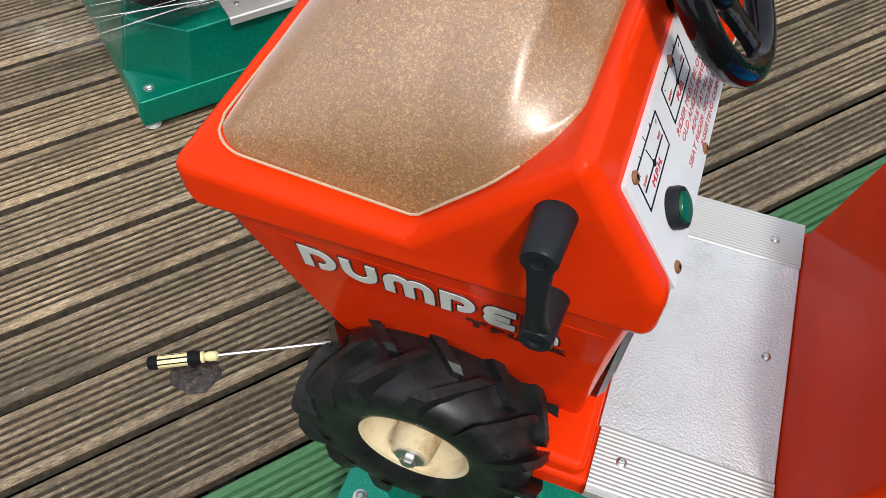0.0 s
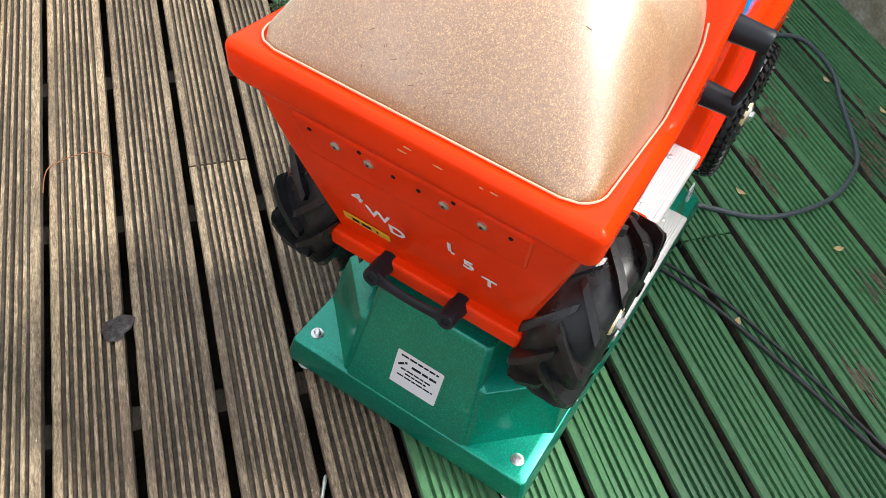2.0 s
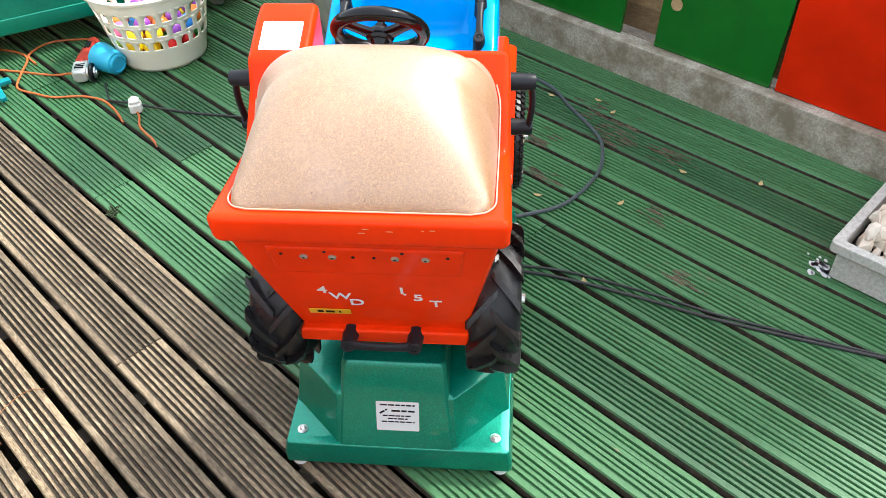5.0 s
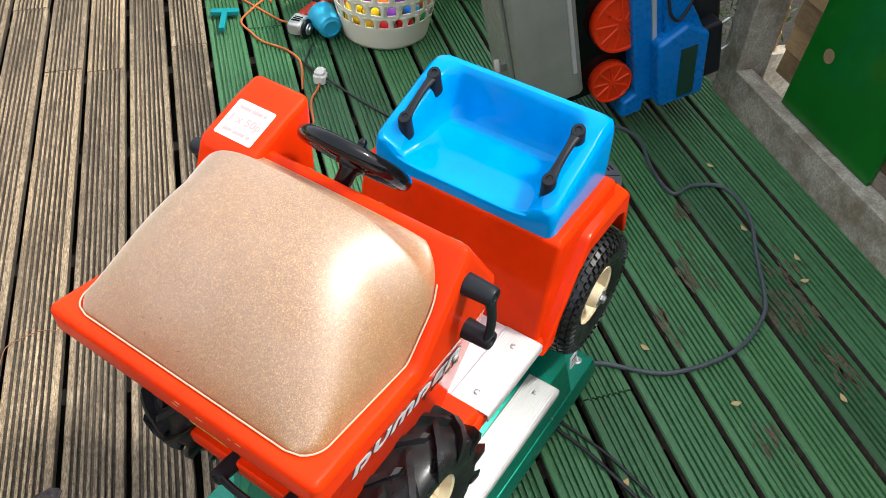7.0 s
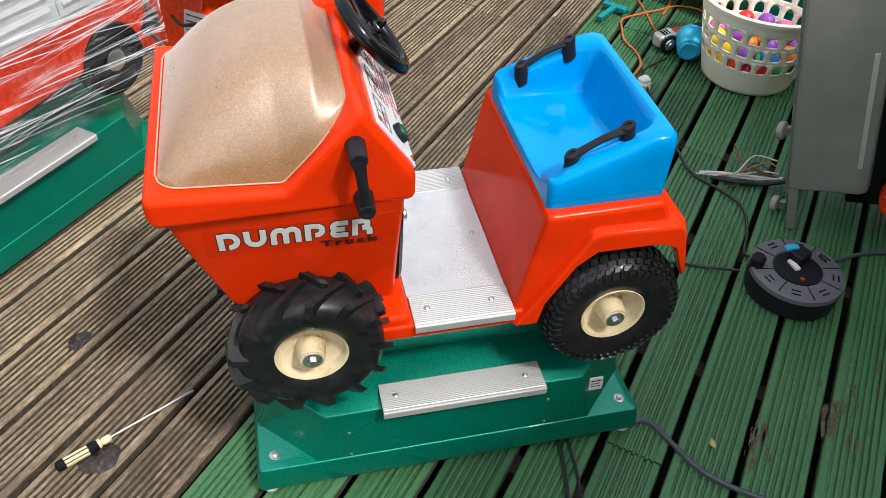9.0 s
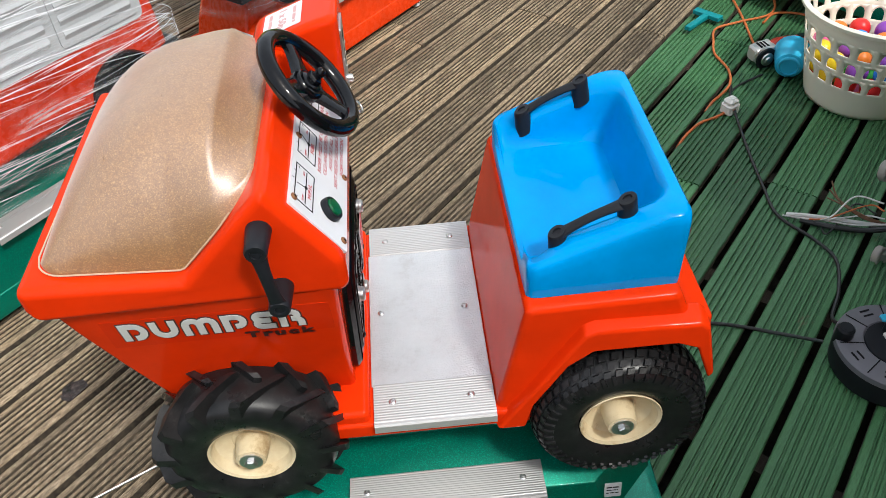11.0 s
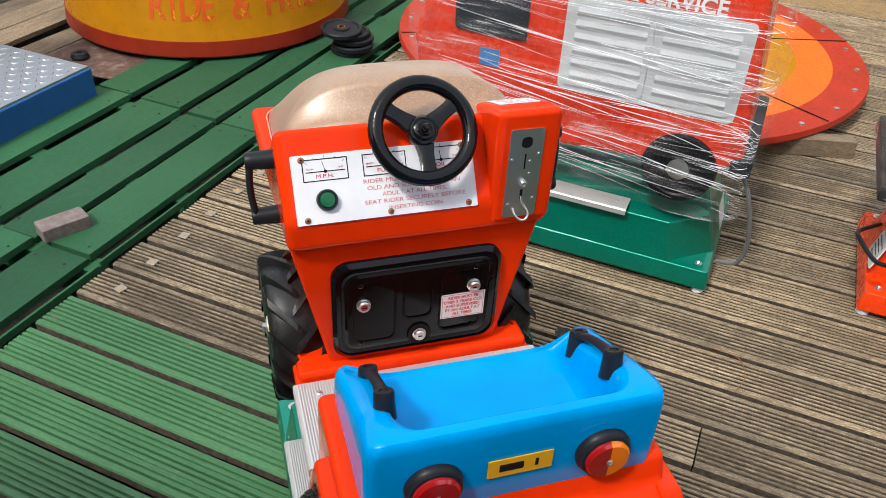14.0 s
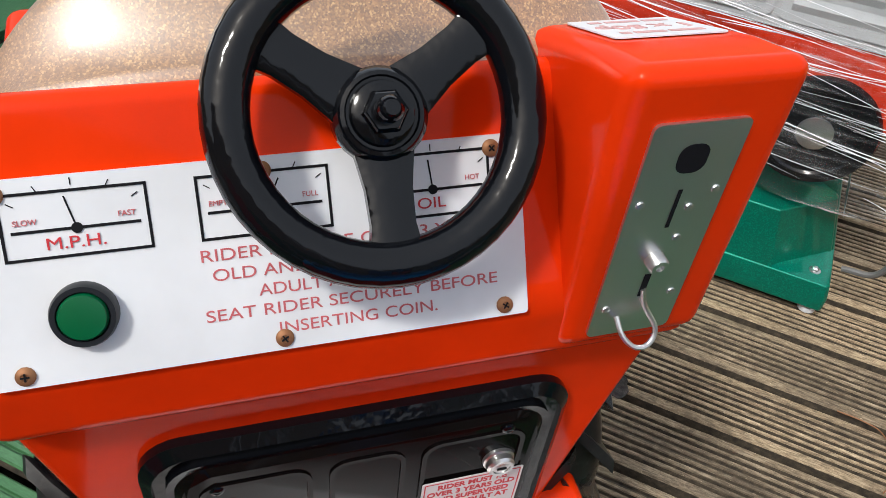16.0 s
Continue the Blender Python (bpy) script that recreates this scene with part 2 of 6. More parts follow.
def gold_flake():
    """Brown sand with bright metal flakes under thick clear resin, hazed and rubbed in places."""
    m = material("gold_flake", (0.30, 0.130, 0.040), 0.5, 0.0, coat=1.0)
    tc = m.node_tree.nodes.new("ShaderNodeTexCoord")
    v = node(m, "ShaderNodeTexVoronoi", Scale=1000.0)
    link(m, tc.outputs["Object"], v.inputs["Vector"])
    sep = m.node_tree.nodes.new("ShaderNodeSeparateColor")
    link(m, v.outputs["Color"], sep.inputs[0])
    grain = ramp(m, sep.outputs[0], [(0.0, (0.15, 0.058, 0.010)), (0.5, (0.25, 0.108, 0.021)), (0.82, (0.35, 0.165, 0.040)), (0.97, (0.52, 0.31, 0.11))])
    # paler mottling: hazed resin, plus reflected sky put into the colour
    haze = ramp(m, noise_tex(m, 6.0, 7, 0.62, "Object", (1.0, 0.6, 1.0)), [(0.44, (0, 0, 0)), (0.76, (0.35, 0.35, 0.35))])
    to(m, mix(m, haze, grain, (0.40, 0.26, 0.17)), "Base Color")
    to(m, ramp(m, sep.outputs[2], [(0.80, (0.0,) * 3), (0.97, (0.45,) * 3)]), "Metallic")
    # worn resin: broad dull gloss, clearer in streaks
    rub = ramp(m, noise_tex(m, 5.0, 4, 0.55, "Object", (0.6, 1.6, 1.0)), [(0.40, (0.29,) * 3), (0.50, (0.42,) * 3), (0.62, (0.50,) * 3)])
    to(m, rub, "Coat Roughness")
    tilt = node(m, "ShaderNodeBump", Strength=0.14, Distance=0.0008)
    link(m, sep.outputs[1], tilt.inputs["Height"])
    to(m, tilt.outputs[0], "Normal")
    grainy = node(m, "ShaderNodeBump", Strength=0.22, Distance=0.0008)
    link(m, sep.outputs[1], grainy.inputs["Height"])
    to(m, grainy.outputs[0], "Coat Normal")
    bsdf(m).inputs["Coat IOR"].default_value = 2.15
    bsdf(m).inputs["Sheen Weight"].default_value = 0.35
    bsdf(m).inputs["Sheen Roughness"].default_value = 0.4
    return m


GOLD = gold_flake()
CONCRETE = material("concrete", (0.30, 0.28, 0.24), 0.9)


# ---- decking ----
def D(u, n, z=0.0, rz=0.0):
    """A pose on the deck: u along the boards, n across them towards the kerb."""
    return pose(0, 0, 0, 0, 0, 50) @ pose(u, -n, z, 0, 0, rz)


PITCH, EDGE = 0.140, -0.0935


def wood(name, tones, grain=0.5, rough=0.75, paint=None, cover=(0.3, 0.5), gloss=0.5):
    """Weathered board: grain along x, stains, and per-board tone. paint: a worn colour over it."""
    m = material(name, tones[0], rough)
    tc = m.node_tree.nodes.new("ShaderNodeTexCoord")
    oi = m.node_tree.nodes.new("ShaderNodeObjectInfo")
    off = m.node_tree.nodes.new("ShaderNodeVectorMath")
    off.operation = "MULTIPLY_ADD"
    off.inputs[0].default_value = (1, 1, 1)
    link(m, oi.outputs["Random"], off.inputs[0])
    off.inputs[1].default_value = (37.0, 11.0, 5.0)
    link(m, tc.outputs["Object"], off.inputs[2])
    def tex(scale, stretch, detail=6, r=0.6):
        mp = m.node_tree.nodes.new("ShaderNodeMapping")
        mp.inputs["Scale"].default_value = stretch
        link(m, off.outputs[0], mp.inputs[0])
        n = node(m, "ShaderNodeTexNoise", Scale=scale, Detail=detail, Roughness=r)
        link(m, mp.outputs[0], n.inputs["Vector"])
        return n.outputs["Fac"]
    fine = tex(320, (0.22, 1.0, 1.0), 5, 0.7)
    broad = tex(2.6, (0.6, 1.9, 1.0), 9, 0.66)
    speck = tex(260, (0.5, 1.0, 1.0), 3)
    fibre = tex(520, (0.06, 1.0, 1.0), 4, 0.7)
    col = ramp(m, fine, [(0.28, tones[1]), (0.5, tones[0]), (0.74, tones[2])])
    col = mix(m, ramp(m, broad, [(0.45, (0, 0, 0)), (0.60, (0.66, 0.66, 0.66))]), col, tones[1])
    col = mix(m, ramp(m, tex(14, (0.8, 1.2, 1.0), 9, 0.75), [(0.58, (0, 0, 0)), (0.72, (0.5, 0.5, 0.5))]), col, tones[2])
    col = mix(m, ramp(m, speck, [(0.66, (0, 0, 0)), (0.72, (0.7, 0.7, 0.7))]), col, tuple(c * 1.25 for c in tones[2]))
    mid = tex(46, (0.22, 1.0, 1.0), 6, 0.7)
    col = mix(m, ramp(m, mid, [(0.34, (0.5, 0.5, 0.5)), (0.47, (0, 0, 0))]), col, tones[1])
    col = mix(m, ramp(m, mid, [(0.56, (0, 0, 0)), (0.70, (0.6, 0.6, 0.6))]), col, tones[2])
    col = mix(m, ramp(m, fibre, [(0.36, (0.6, 0.6, 0.6)), (0.46, (0, 0, 0))]), col, tuple(c * 0.8 for c in tones[1]))
    col = mix(m, ramp(m, fibre, [(0.62, (0, 0, 0)), (0.70, (0.3, 0.3, 0.3))]), col, tones[2])
    tone = ramp(m, oi.outputs["Random"], [(0.0, (0.62, 0.62, 0.63)), (0.5, (0.98, 0.97, 0.95)), (1.0, (1.26, 1.21, 1.13))])
    if paint:
        worn = tex(16, (0.5, 1.6, 1.0), 10, 0.74)
        pc = mix(m, ramp(m, tex(1.4, (1, 1, 1), 3), [(0.3, (0, 0, 0)), (0.7, (1, 1, 1))]), paint[0], paint[1])
        pc = mix(m, ramp(m, fine, [(0.3, (0.55, 0.55, 0.55)), (0.6, (0, 0, 0))]), pc, tuple(c * 0.45 for c in paint[0]))
        col = mix(m, ramp(m, worn, [(cover[0], (0, 0, 0)), (cover[1], (1, 1, 1))]), pc, col)
    col = mix(m, 0.75, col, tone, "MULTIPLY")
    to(m, col, "Base Color")
    to(m, ramp(m, fine, [(0.3, (min(1, rough + 0.15),) * 3), (0.8, (rough - 0.12,) * 3)]), "Roughness")
    to(m, bump(m, fine, grain, 0.0015), "Normal")
    bsdf(m).inputs["Specular IOR Level"].default_value = gloss * 0.5
    return m


BROWN = wood("weathered_brown_wood", ((0.300, 0.226, 0.143), (0.070, 0.053, 0.037), (0.60, 0.488, 0.335)), 1.0, 0.62, gloss=0.8)
GREENWOOD = wood("green_stained_wood", ((0.20, 0.17, 0.11), (0.06, 0.05, 0.03), (0.28, 0.22, 0.15)), 0.5, 0.45, ((0.042, 0.136, 0.053), (0.072, 0.200, 0.086)), (0.64, 0.70), 0.9)
WALKWOOD = wood("green_painted_plank", ((0.085, 0.10, 0.06), (0.03, 0.035, 0.02), (0.15, 0.15, 0.09)), 0.7, 0.55, ((0.022, 0.094, 0.041), (0.038, 0.132, 0.061)), (0.64, 0.71))
PALEWOOD = wood("raw_pallet_wood", ((0.24, 0.18, 0.125), (0.11, 0.085, 0.06), (0.34, 0.27, 0.19)), 0.4, 0.8)
SOIL = material("dark_soil", (0.035, 0.028, 0.02), 0.95)
to(SOIL, ramp(SOIL, noise_tex(SOIL, 30, 8), [(0.3, (0.006, 0.005, 0.004)), (0.7, (0.03, 0.024, 0.017))]), "Base Color")
to(SOIL, bump(SOIL, noise_tex(SOIL, 55, 6), 0.8, 0.01), "Normal")

ground = part("ground", box((-60, -60, -0.4), (60, 60, -0.16)), SOIL, None)
tagged(ground, "bare dark soil beneath the decking", "ground", kind="structure")
deck = thing("floor", "grooved timber decking, part weathered brown, part green-stained", "decking", pose(0, 0, 0, 0, 0, 50), kind="structure")


def board_mesh(u0, u1, name, mat, width=0.128, grooves=7, thick=0.027, seed=0.0, slim=1.0, dark_grooves=False):
    """A grooved board along x, centred on y = 0, top at z = 0, with worn grooves and frayed edges."""
    bm = bmesh.new()
    h = width / 2
    step = (width - 0.026) / grooves
    rs = random.Random(int(seed * 1000) + 3)
    base = [(rs.uniform(0.0070, 0.0105) * slim, rs.uniform(0.0026, 0.0036) * slim) for _ in range(grooves)]
    nz = lambda x, y: noise.noise(Vector((x, y, seed)))
    rings = []
    count = max(2, int((u1 - u0) / 0.035))
    for i in range(count + 1):
        u = u0 + (u1 - u0) * i / count
        fray = [0.0012 * nz(u * 9, 3.0 + e) + 0.004 * max(0.0, nz(u * 17, 9.0 + e) - 0.35) for e in (0, 50)]
        l, r = -h + max(0.0, fray[0]), h - max(0.0, fray[1])
        prof = [(l, -thick), (l, -0.005), (l + 0.003, -0.0010)]
        for g, (depth, half) in enumerate(base):
            c = -h + 0.013 + step * (g + 0.5) + 0.0007 * nz(u * 5, g * 7.3)
            wear = min(1.0, max(0.4, 0.95 + 0.9 * nz(u * 2.3, g * 3.7 + 20)))
            d, w = depth * wear, half * (0.8 + 0.3 * wear)
            top = 0.0006 * nz(u * 11, g * 5.1 + 70)
            lip = -min(0.0022, d * 0.4)
            prof += [(c - w - 0.0008, top), (c - w * 0.95, lip), (c - w * 0.8, -d), (c + w * 0.8, -d), (c + w * 0.95, lip), (c + w + 0.0008, top)]
        prof += [(r - 0.003, -0.0010), (r, -0.005), (r, -thick)]
        rings.append([(u, y, z) for y, z in prof])
    vr = add_loft(bm, rings)
    # flanks coloured dark for the shade in the gaps between boards
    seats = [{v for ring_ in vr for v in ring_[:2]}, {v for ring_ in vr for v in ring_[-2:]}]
    # brown boards: groove shade and old dirt together in one dark colour
    if dark_grooves:
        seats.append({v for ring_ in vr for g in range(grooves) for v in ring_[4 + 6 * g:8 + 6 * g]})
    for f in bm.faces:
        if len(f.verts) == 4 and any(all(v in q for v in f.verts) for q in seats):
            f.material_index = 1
    return mesh_of(bm, name, [mat, SHADE_GRIME], 25)


# dark tone that stands for gap and groove shade as well as dirt
SHADE_GRIME = material("groove_shade_grime", (0.03, 0.025, 0.02), 0.9)
to(SHADE_GRIME, ramp(SHADE_GRIME, noise_tex(SHADE_GRIME, 70, 7, 0.7), [(0.35, (0.028, 0.022, 0.016)), (0.58, (0.080, 0.062, 0.042)), (0.78, (0.17, 0.13, 0.09))]), "Base Color")
rng = random.Random(4)
for k in range(-27, 12):
    n = EDGE + PITCH * (k + 0.5)
    far = 3.6
    cuts = [-1.0 - rng.uniform(0, 0.004)]
    first = {-2: 0.63, -4: 1.9, 3: 2.3, 5: 0.2, 7: 1.6}.get(k, rng.uniform(1.0, 2.6))
    cuts += [first, far]
    for a, b in zip(cuts, cuts[1:]):
        ob = new("board", board_mesh(a, b - 0.004, "board", GREENWOOD if k >= 0 else BROWN, 0.1238 + rng.uniform(-0.002, 0.002), seed=k * 3.7 + a, slim=0.86 if k >= 0 else 1.08, dark_grooves=k < 0))
        ob.parent = deck
        ob.matrix_basis = pose(0, -n, rng.uniform(-0.0015, 0.0008), rng.uniform(-0.25, 0.25), 0, rng.uniform(-0.05, 0.05))
# joists beneath, toned dark: the shade in the gaps is put into their colour
JOIST = wood("shaded_joist_wood", ((0.045, 0.036, 0.027), (0.018, 0.014, 0.011), (0.075, 0.06, 0.045)), 0.5, 0.8)
for u in [-0.85 + 0.45 * i for i in range(10)]:
    part("joist", box((u, -1.55, -0.13), (u + 0.045, 3.7, -0.031)), JOIST, deck)

# duckboard walkway of painted pallet planks across the end of the deck
walkway = thing("walkway", "green-painted duckboards of pallet planks with open gaps", "walkway", pose(0, 0, 0, 0, 0, 50), kind="structure")
planks = [(-1.022, -1.043, 0.004), (-1.058, -1.232, 0.016), (-1.262, -1.402, 0.018), (-1.430, -1.625, 0.018), (-1.668, -1.842, 0.016), (-1.872, -2.02, 0.014)]
for i, (a, b, z) in enumerate(planks):
    cuts = [-1.3, 0.22, 1.048 + 0.012 * i, 2.35, 3.3]
    for j, (c, d) in enumerate(zip(cuts, cuts[1:])):
        dz = rng.uniform(-0.004, 0.006)
        if i == 5 and j == 2:
            continue
        part("plank", box((c + 0.004, 0.006 - abs(a - b) / 2, -0.024), (d - 0.004, abs(a - b) / 2 - 0.006, 0)), WALKWOOD, walkway, bevel=0.002, segs=1,
             at=pose((a + b) / 2, 0, z + dz, 0, 0, 90 + rng.uniform(-0.35, 0.35)))
for c in (-1.2, -0.4, 0.22, 0.62, 1.05, 1.5, 2.0, 2.4, 3.0):
    part("bearer", box((-2.0, c - 0.03, -0.10), (-1.03, c + 0.03, -0.006)), WALKWOOD, walkway)
bm = bmesh.new()
for i, (a, b, z) in enumerate(planks[1:5]):
    for c in (-1.25, 0.17, 0.27, 1.0, 1.11, 1.7, 2.3):
        for t in (0.2, 0.8):
            add_lathe(bm, [(0.004, 0), (0.004, 0.0012)], pose(a + (b - a) * t, c + rng.uniform(-0.02, 0.02), z + 0.006), 7)
part("nail", bm, SOIL, walkway)["kind"] = "stuff"
for i in range(6):
    z = -0.03 + rng.uniform(0, 0.012)
    part("raw_plank", box((0.9 + 0.1 * (i % 2), -0.07, -0.022), (2.2, 0.07, 0)), PALEWOOD, walkway, bevel=0.002, segs=1, at=pose(-2.11 - 0.165 * i, 0, z, 0, 0, 90 + rng.uniform(-2, 2)))


# ---- the dumper ride ----
ride = thing("dumper_ride", "coin-operated orange-red dumper truck ride on a green base", "kiddie ride")


def screw(parent, m, r=0.005, mat=None, name="screw"):
    bm = bmesh.new()
    add_lathe(bm, [(r, 0), (r, r * 0.25), (r * 0.75, r * 0.5), (r * 0.45, r * 0.56), (r * 0.4, r * 0.42)], m, 14)
    add_box(bm, (-r * 0.42, -r * 0.09, r * 0.3), (r * 0.42, r * 0.09, r * 0.5), m)
    return part(name, bm, mat or STEEL, parent)


# green base with cut-down corners and a middle ridge
def base_mesh(x0, x1, w, cut=0.105):
    bm = bmesh.new()

    def octagon(a, b, c, z, k):
        return [(a + k, -c, z), (b - k, -c, z), (b, -c + k, z), (b, c - k, z), (b - k, c, z), (a + k, c, z), (a, c - k, z), (a, -c + k, z)]

    def rect(a, b, c, z):
        return octagon(a, b, c, z, 0.006)

    add_loft(bm, [rect(x0, x1, w, 0.022), rect(x0, x1, w, 0.05), rect(x0 + 0.006, x1 - 0.006, w - 0.006, 0.079), rect(x0 + 0.02, x1 - 0.02, w - 0.02, 0.084)])
    add_loft(bm, [octagon(x0 + 0.010, x1 - 0.010, w - 0.008, 0.075, cut), octagon(x0 + 0.046, x1 - 0.046, w - 0.024, 0.195, cut * 0.9),
                  octagon(x0 + 0.058, x1 - 0.058, w - 0.045, 0.206, cut * 0.85), octagon(x0 + 0.10, x1 - 0.10, 0.125, 0.232, 0.06)])
    add_loft(bm, [octagon(x0 + 0.006, x1 - 0.006, 0.118, 0.074, 0.004), octagon(x0 + 0.064, x1 - 0.064, 0.104, 0.262, 0.008),
                  octagon(x0 + 0.071, x1 - 0.071, 0.101, 0.272, 0.010), octagon(x0 + 0.090, x1 - 0.090, 0.094, 0.278, 0.012)])
    return bm


def ride_base(parent, x0, x1, w, mat, label):
    b = part("base", base_mesh(x0, x1, w), mat, parent, label, bevel=0.006, segs=3)
    for x in (x0 + 0.038, x1 - 0.038):
        for y in (-w + 0.036, w - 0.036):
            bm = bmesh.new()
            add_lathe(bm, [(0.011, 0), (0.011, 0.0015), (0.0095, 0.002)], pose(x, y, 0.084), 16)
            add_lathe(bm, [(0.0065, 0.002), (0.0065, 0.006), (0.004, 0.008)], pose(x, y, 0.084), 6)
            part("corner_bolt", bm, STEEL, b)
            part("foot", lathe([(0.014, 0), (0.017, 0.003), (0.017, 0.015), (0.011, 0.017), (0.011, 0.03)], pose(x + (-0.016 if x == x0 + 0.038 else 0.016), y * 1.06, 0), 16), FOOT, b, "white plastic foot")
    return b


FOOT = material("white_foot", (0.7, 0.72, 0.75), 0.5)
base = ride_base(ride, -0.126, 0.666, 0.236, GREEN, "green metal-flake moulded base")


def ribbed(x0, x1, y0, y1, z, n, h=0.0008, along="x"):
    """A plate of fine ridges that run along x or y."""
    bm = bmesh.new()
    prof = []
    for i in range(n):
        a = y0 + (y1 - y0) * i / n
        s = (y1 - y0) / n
        prof += [(a, z), (a + s * 0.28, z + h), (a + s * 0.62, z + h), (a + s * 0.9, z)]
    prof.append((y1, z))
    rings = [[(x, a, b) if along == "x" else (a, x, b) for a, b in prof] for x in (x0, x1)]
    vr = add_loft(bm, rings, caps=False, closed=False)
    return bm


def step_tread(parent, x0, x1, yo, yi, z, s):
    """Ribbed aluminium nosing along x: top from yi to yo, rounded lip over the outer edge."""
    bm = ribbed(x0, x1, min(yo, yi), max(yo, yi), z, 15)
    lip = [(yo, z), (yo + s * 0.004, z), (yo + s * 0.0065, z - 0.003), (yo + s * 0.0065, z - 0.017), (yo + s * 0.004, z - 0.017), (yo + s * 0.004, z - 0.004), (yi, z - 0.003), (yi, z)]
    add_loft(bm, [[(x, a, b) for a, b in lip] for x in (x0, x1)])
    t = part("step_tread", bm, ALU, parent, "ribbed aluminium step tread")
    for x in (x0 + 0.028, x1 - 0.034):
        screw(t, pose(x, (yo + yi) / 2, z + 0.0005), 0.0055)
    return t


for s in (-1, 1):
    step_tread(ride, 0.122, 0.44, s * 0.232, s * 0.17, 0.216, s)
for y in (-0.2305,):
    for x, z in ((0.057, 0.153), (0.058, 0.094), (0.454, 0.157), (0.451, 0.096)):
        part("rivet", lathe([(0.003, 0), (0.003, 0.002), (0.0015, 0.003)], pose(x, -0.222 - (0.165 - z) * 0.13, z, 90), 10), STEEL, base)

STICKER = material("white_sticker", (0.62, 0.64, 0.66), 0.45)
INK = material("dark_ink", (0.008, 0.008, 0.010), 0.7, spec=0.1)
REDINK = material("red_ink", (0.5, 0.02, 0.03), 0.55)
PALEINK = material("thin_red_ink", (0.48, 0.10, 0.11), 0.55)
FADED = material("faded_red_ink", (0.52, 0.30, 0.29), 0.55)
YELLOW = material("amber_plate", (0.62, 0.33, 0.01), 0.4)


def bars(parent, m, rows, mat, name="print"):
    """Lines of unreadable print as flat bars: (x0, x1, y, height)."""
    bm = bmesh.new()
    for x0, x1, y, h in rows:
        x = x0
        while x < x1:
            w = min(h * random.uniform(1.5, 4.5), x1 - x)
            add_box(bm, (x, y - h / 2, 0), (x + w, y + h / 2, 0.0003), m)
            x += w + h * 0.55
    p = part(name, bm, mat, parent)
    p["kind"] = "stuff"
    return p


lab_m = plane_frame((-0.0952, -0.005, 0.154), (0, -1, 0), (0.295, 0, 0.955))
lab = part("maker_label", slab(rounded(-0.043, 0.043, -0.035, 0.035, 0.002, 2), -0.001, 0.0006, lab_m), STICKER, ride, "white printed maker's label")
bars(lab, lab_m @ pose(0, 0, 0.0007), [(-0.035, 0.035, 0.027, 0.0035), (-0.012, 0.036, 0.013, 0.0045), (-0.03, 0.028, 0.001, 0.003), (-0.02, 0.02, -0.006, 0.003), (-0.033, 0.034, -0.0135, 0.003)], INK)
bars(lab, lab_m @ pose(0, 0, 0.0007, 0, 0, 35), [(-0.026, -0.008, 0.0255, 0.004)], INK, "logo")

# cab: lower hull, rim and cowl
def HULL(z):
    """Half the width of the tapering hull at height z."""
    return 0.204 - 0.215 * (0.69 - z)


cab = part("cab", loft([
    [(x, s * HULL(z), z) for x, s in ((f, -1), (b, -1), (b, 1), (f, 1))]
    for f, b, z in ((-0.092, 0.158, 0.395), (-0.101, 0.158, 0.432), (-0.142, 0.161, 0.56), (-0.168, 0.164, 0.65), (-0.181, 0.167, 0.705))]), RED, ride, "orange-red glossy moulded cab", bevel=0.008)
part("front_lip", loft([[(-0.112, -0.150, 0.392), (-0.06, -0.150, 0.392), (-0.06, 0.150, 0.392), (-0.112, 0.150, 0.392)],
                        [(-0.114, -0.152, 0.425), (-0.06, -0.152, 0.425), (-0.06, 0.152, 0.425), (-0.114, 0.152, 0.425)]]), RED, ride, bevel=0.006)
# raised front panel behind the rivets
part("front_panel", loft([[(-0.1580, -0.146, 0.607), (-0.14, -0.146, 0.600), (-0.14, 0.146, 0.600), (-0.1580, 0.146, 0.607)],
                          [(-0.1780, -0.152, 0.676), (-0.155, -0.152, 0.682), (-0.155, 0.152, 0.682), (-0.1780, 0.152, 0.676)]]), RED, ride, bevel=0.005)
cowl = part("cowl", loft([[(x, s * y, z) for x, z, y in [(-0.192, 0.694, 0.217), (-0.200, 0.715, 0.220), (-0.200, 0.752, 0.221), (-0.008, 0.739, 0.215), (0.104, 0.859, 0.210), (0.1825, 0.742, 0.208), (0.1825, 0.689, 0.206)]]
                          for s in (-1, 1)]), RED, ride, "orange-red rim and cowl", bevel=0.013, segs=5)
part("coin_box", loft([[(x, y, z) for x, z in ((0.020, 0.75), (0.070, 0.857), (0.148, 0.886), (0.190, 0.897), (0.1865, 0.700), (0.15, 0.692))] for y in (0.108, 0.2085)]), RED, ride, bevel=0.012, segs=4)


# gold-flecked dome: the load of sand, in an opening with rounded corners
DOME_X0, DOME_X1, DOME_W = -0.182, 0.094, 0.196


def dome_half(x):
    """Half the width of the opening at x."""
    w = DOME_W
    for r, d in ((0.034, x - DOME_X0), (0.060, DOME_X1 - x)):
        if d < r:
            w -= r - math.sqrt(max(0.0, r * r - (r - d) ** 2))
    return w


def dome_seat(x):
    """The height of the cowl under the rim at x."""
    return 0.7535 - (x + 0.200) * 0.0625 if x < -0.008 else min(0.859, 0.7415 + (x + 0.008) * 1.0714)


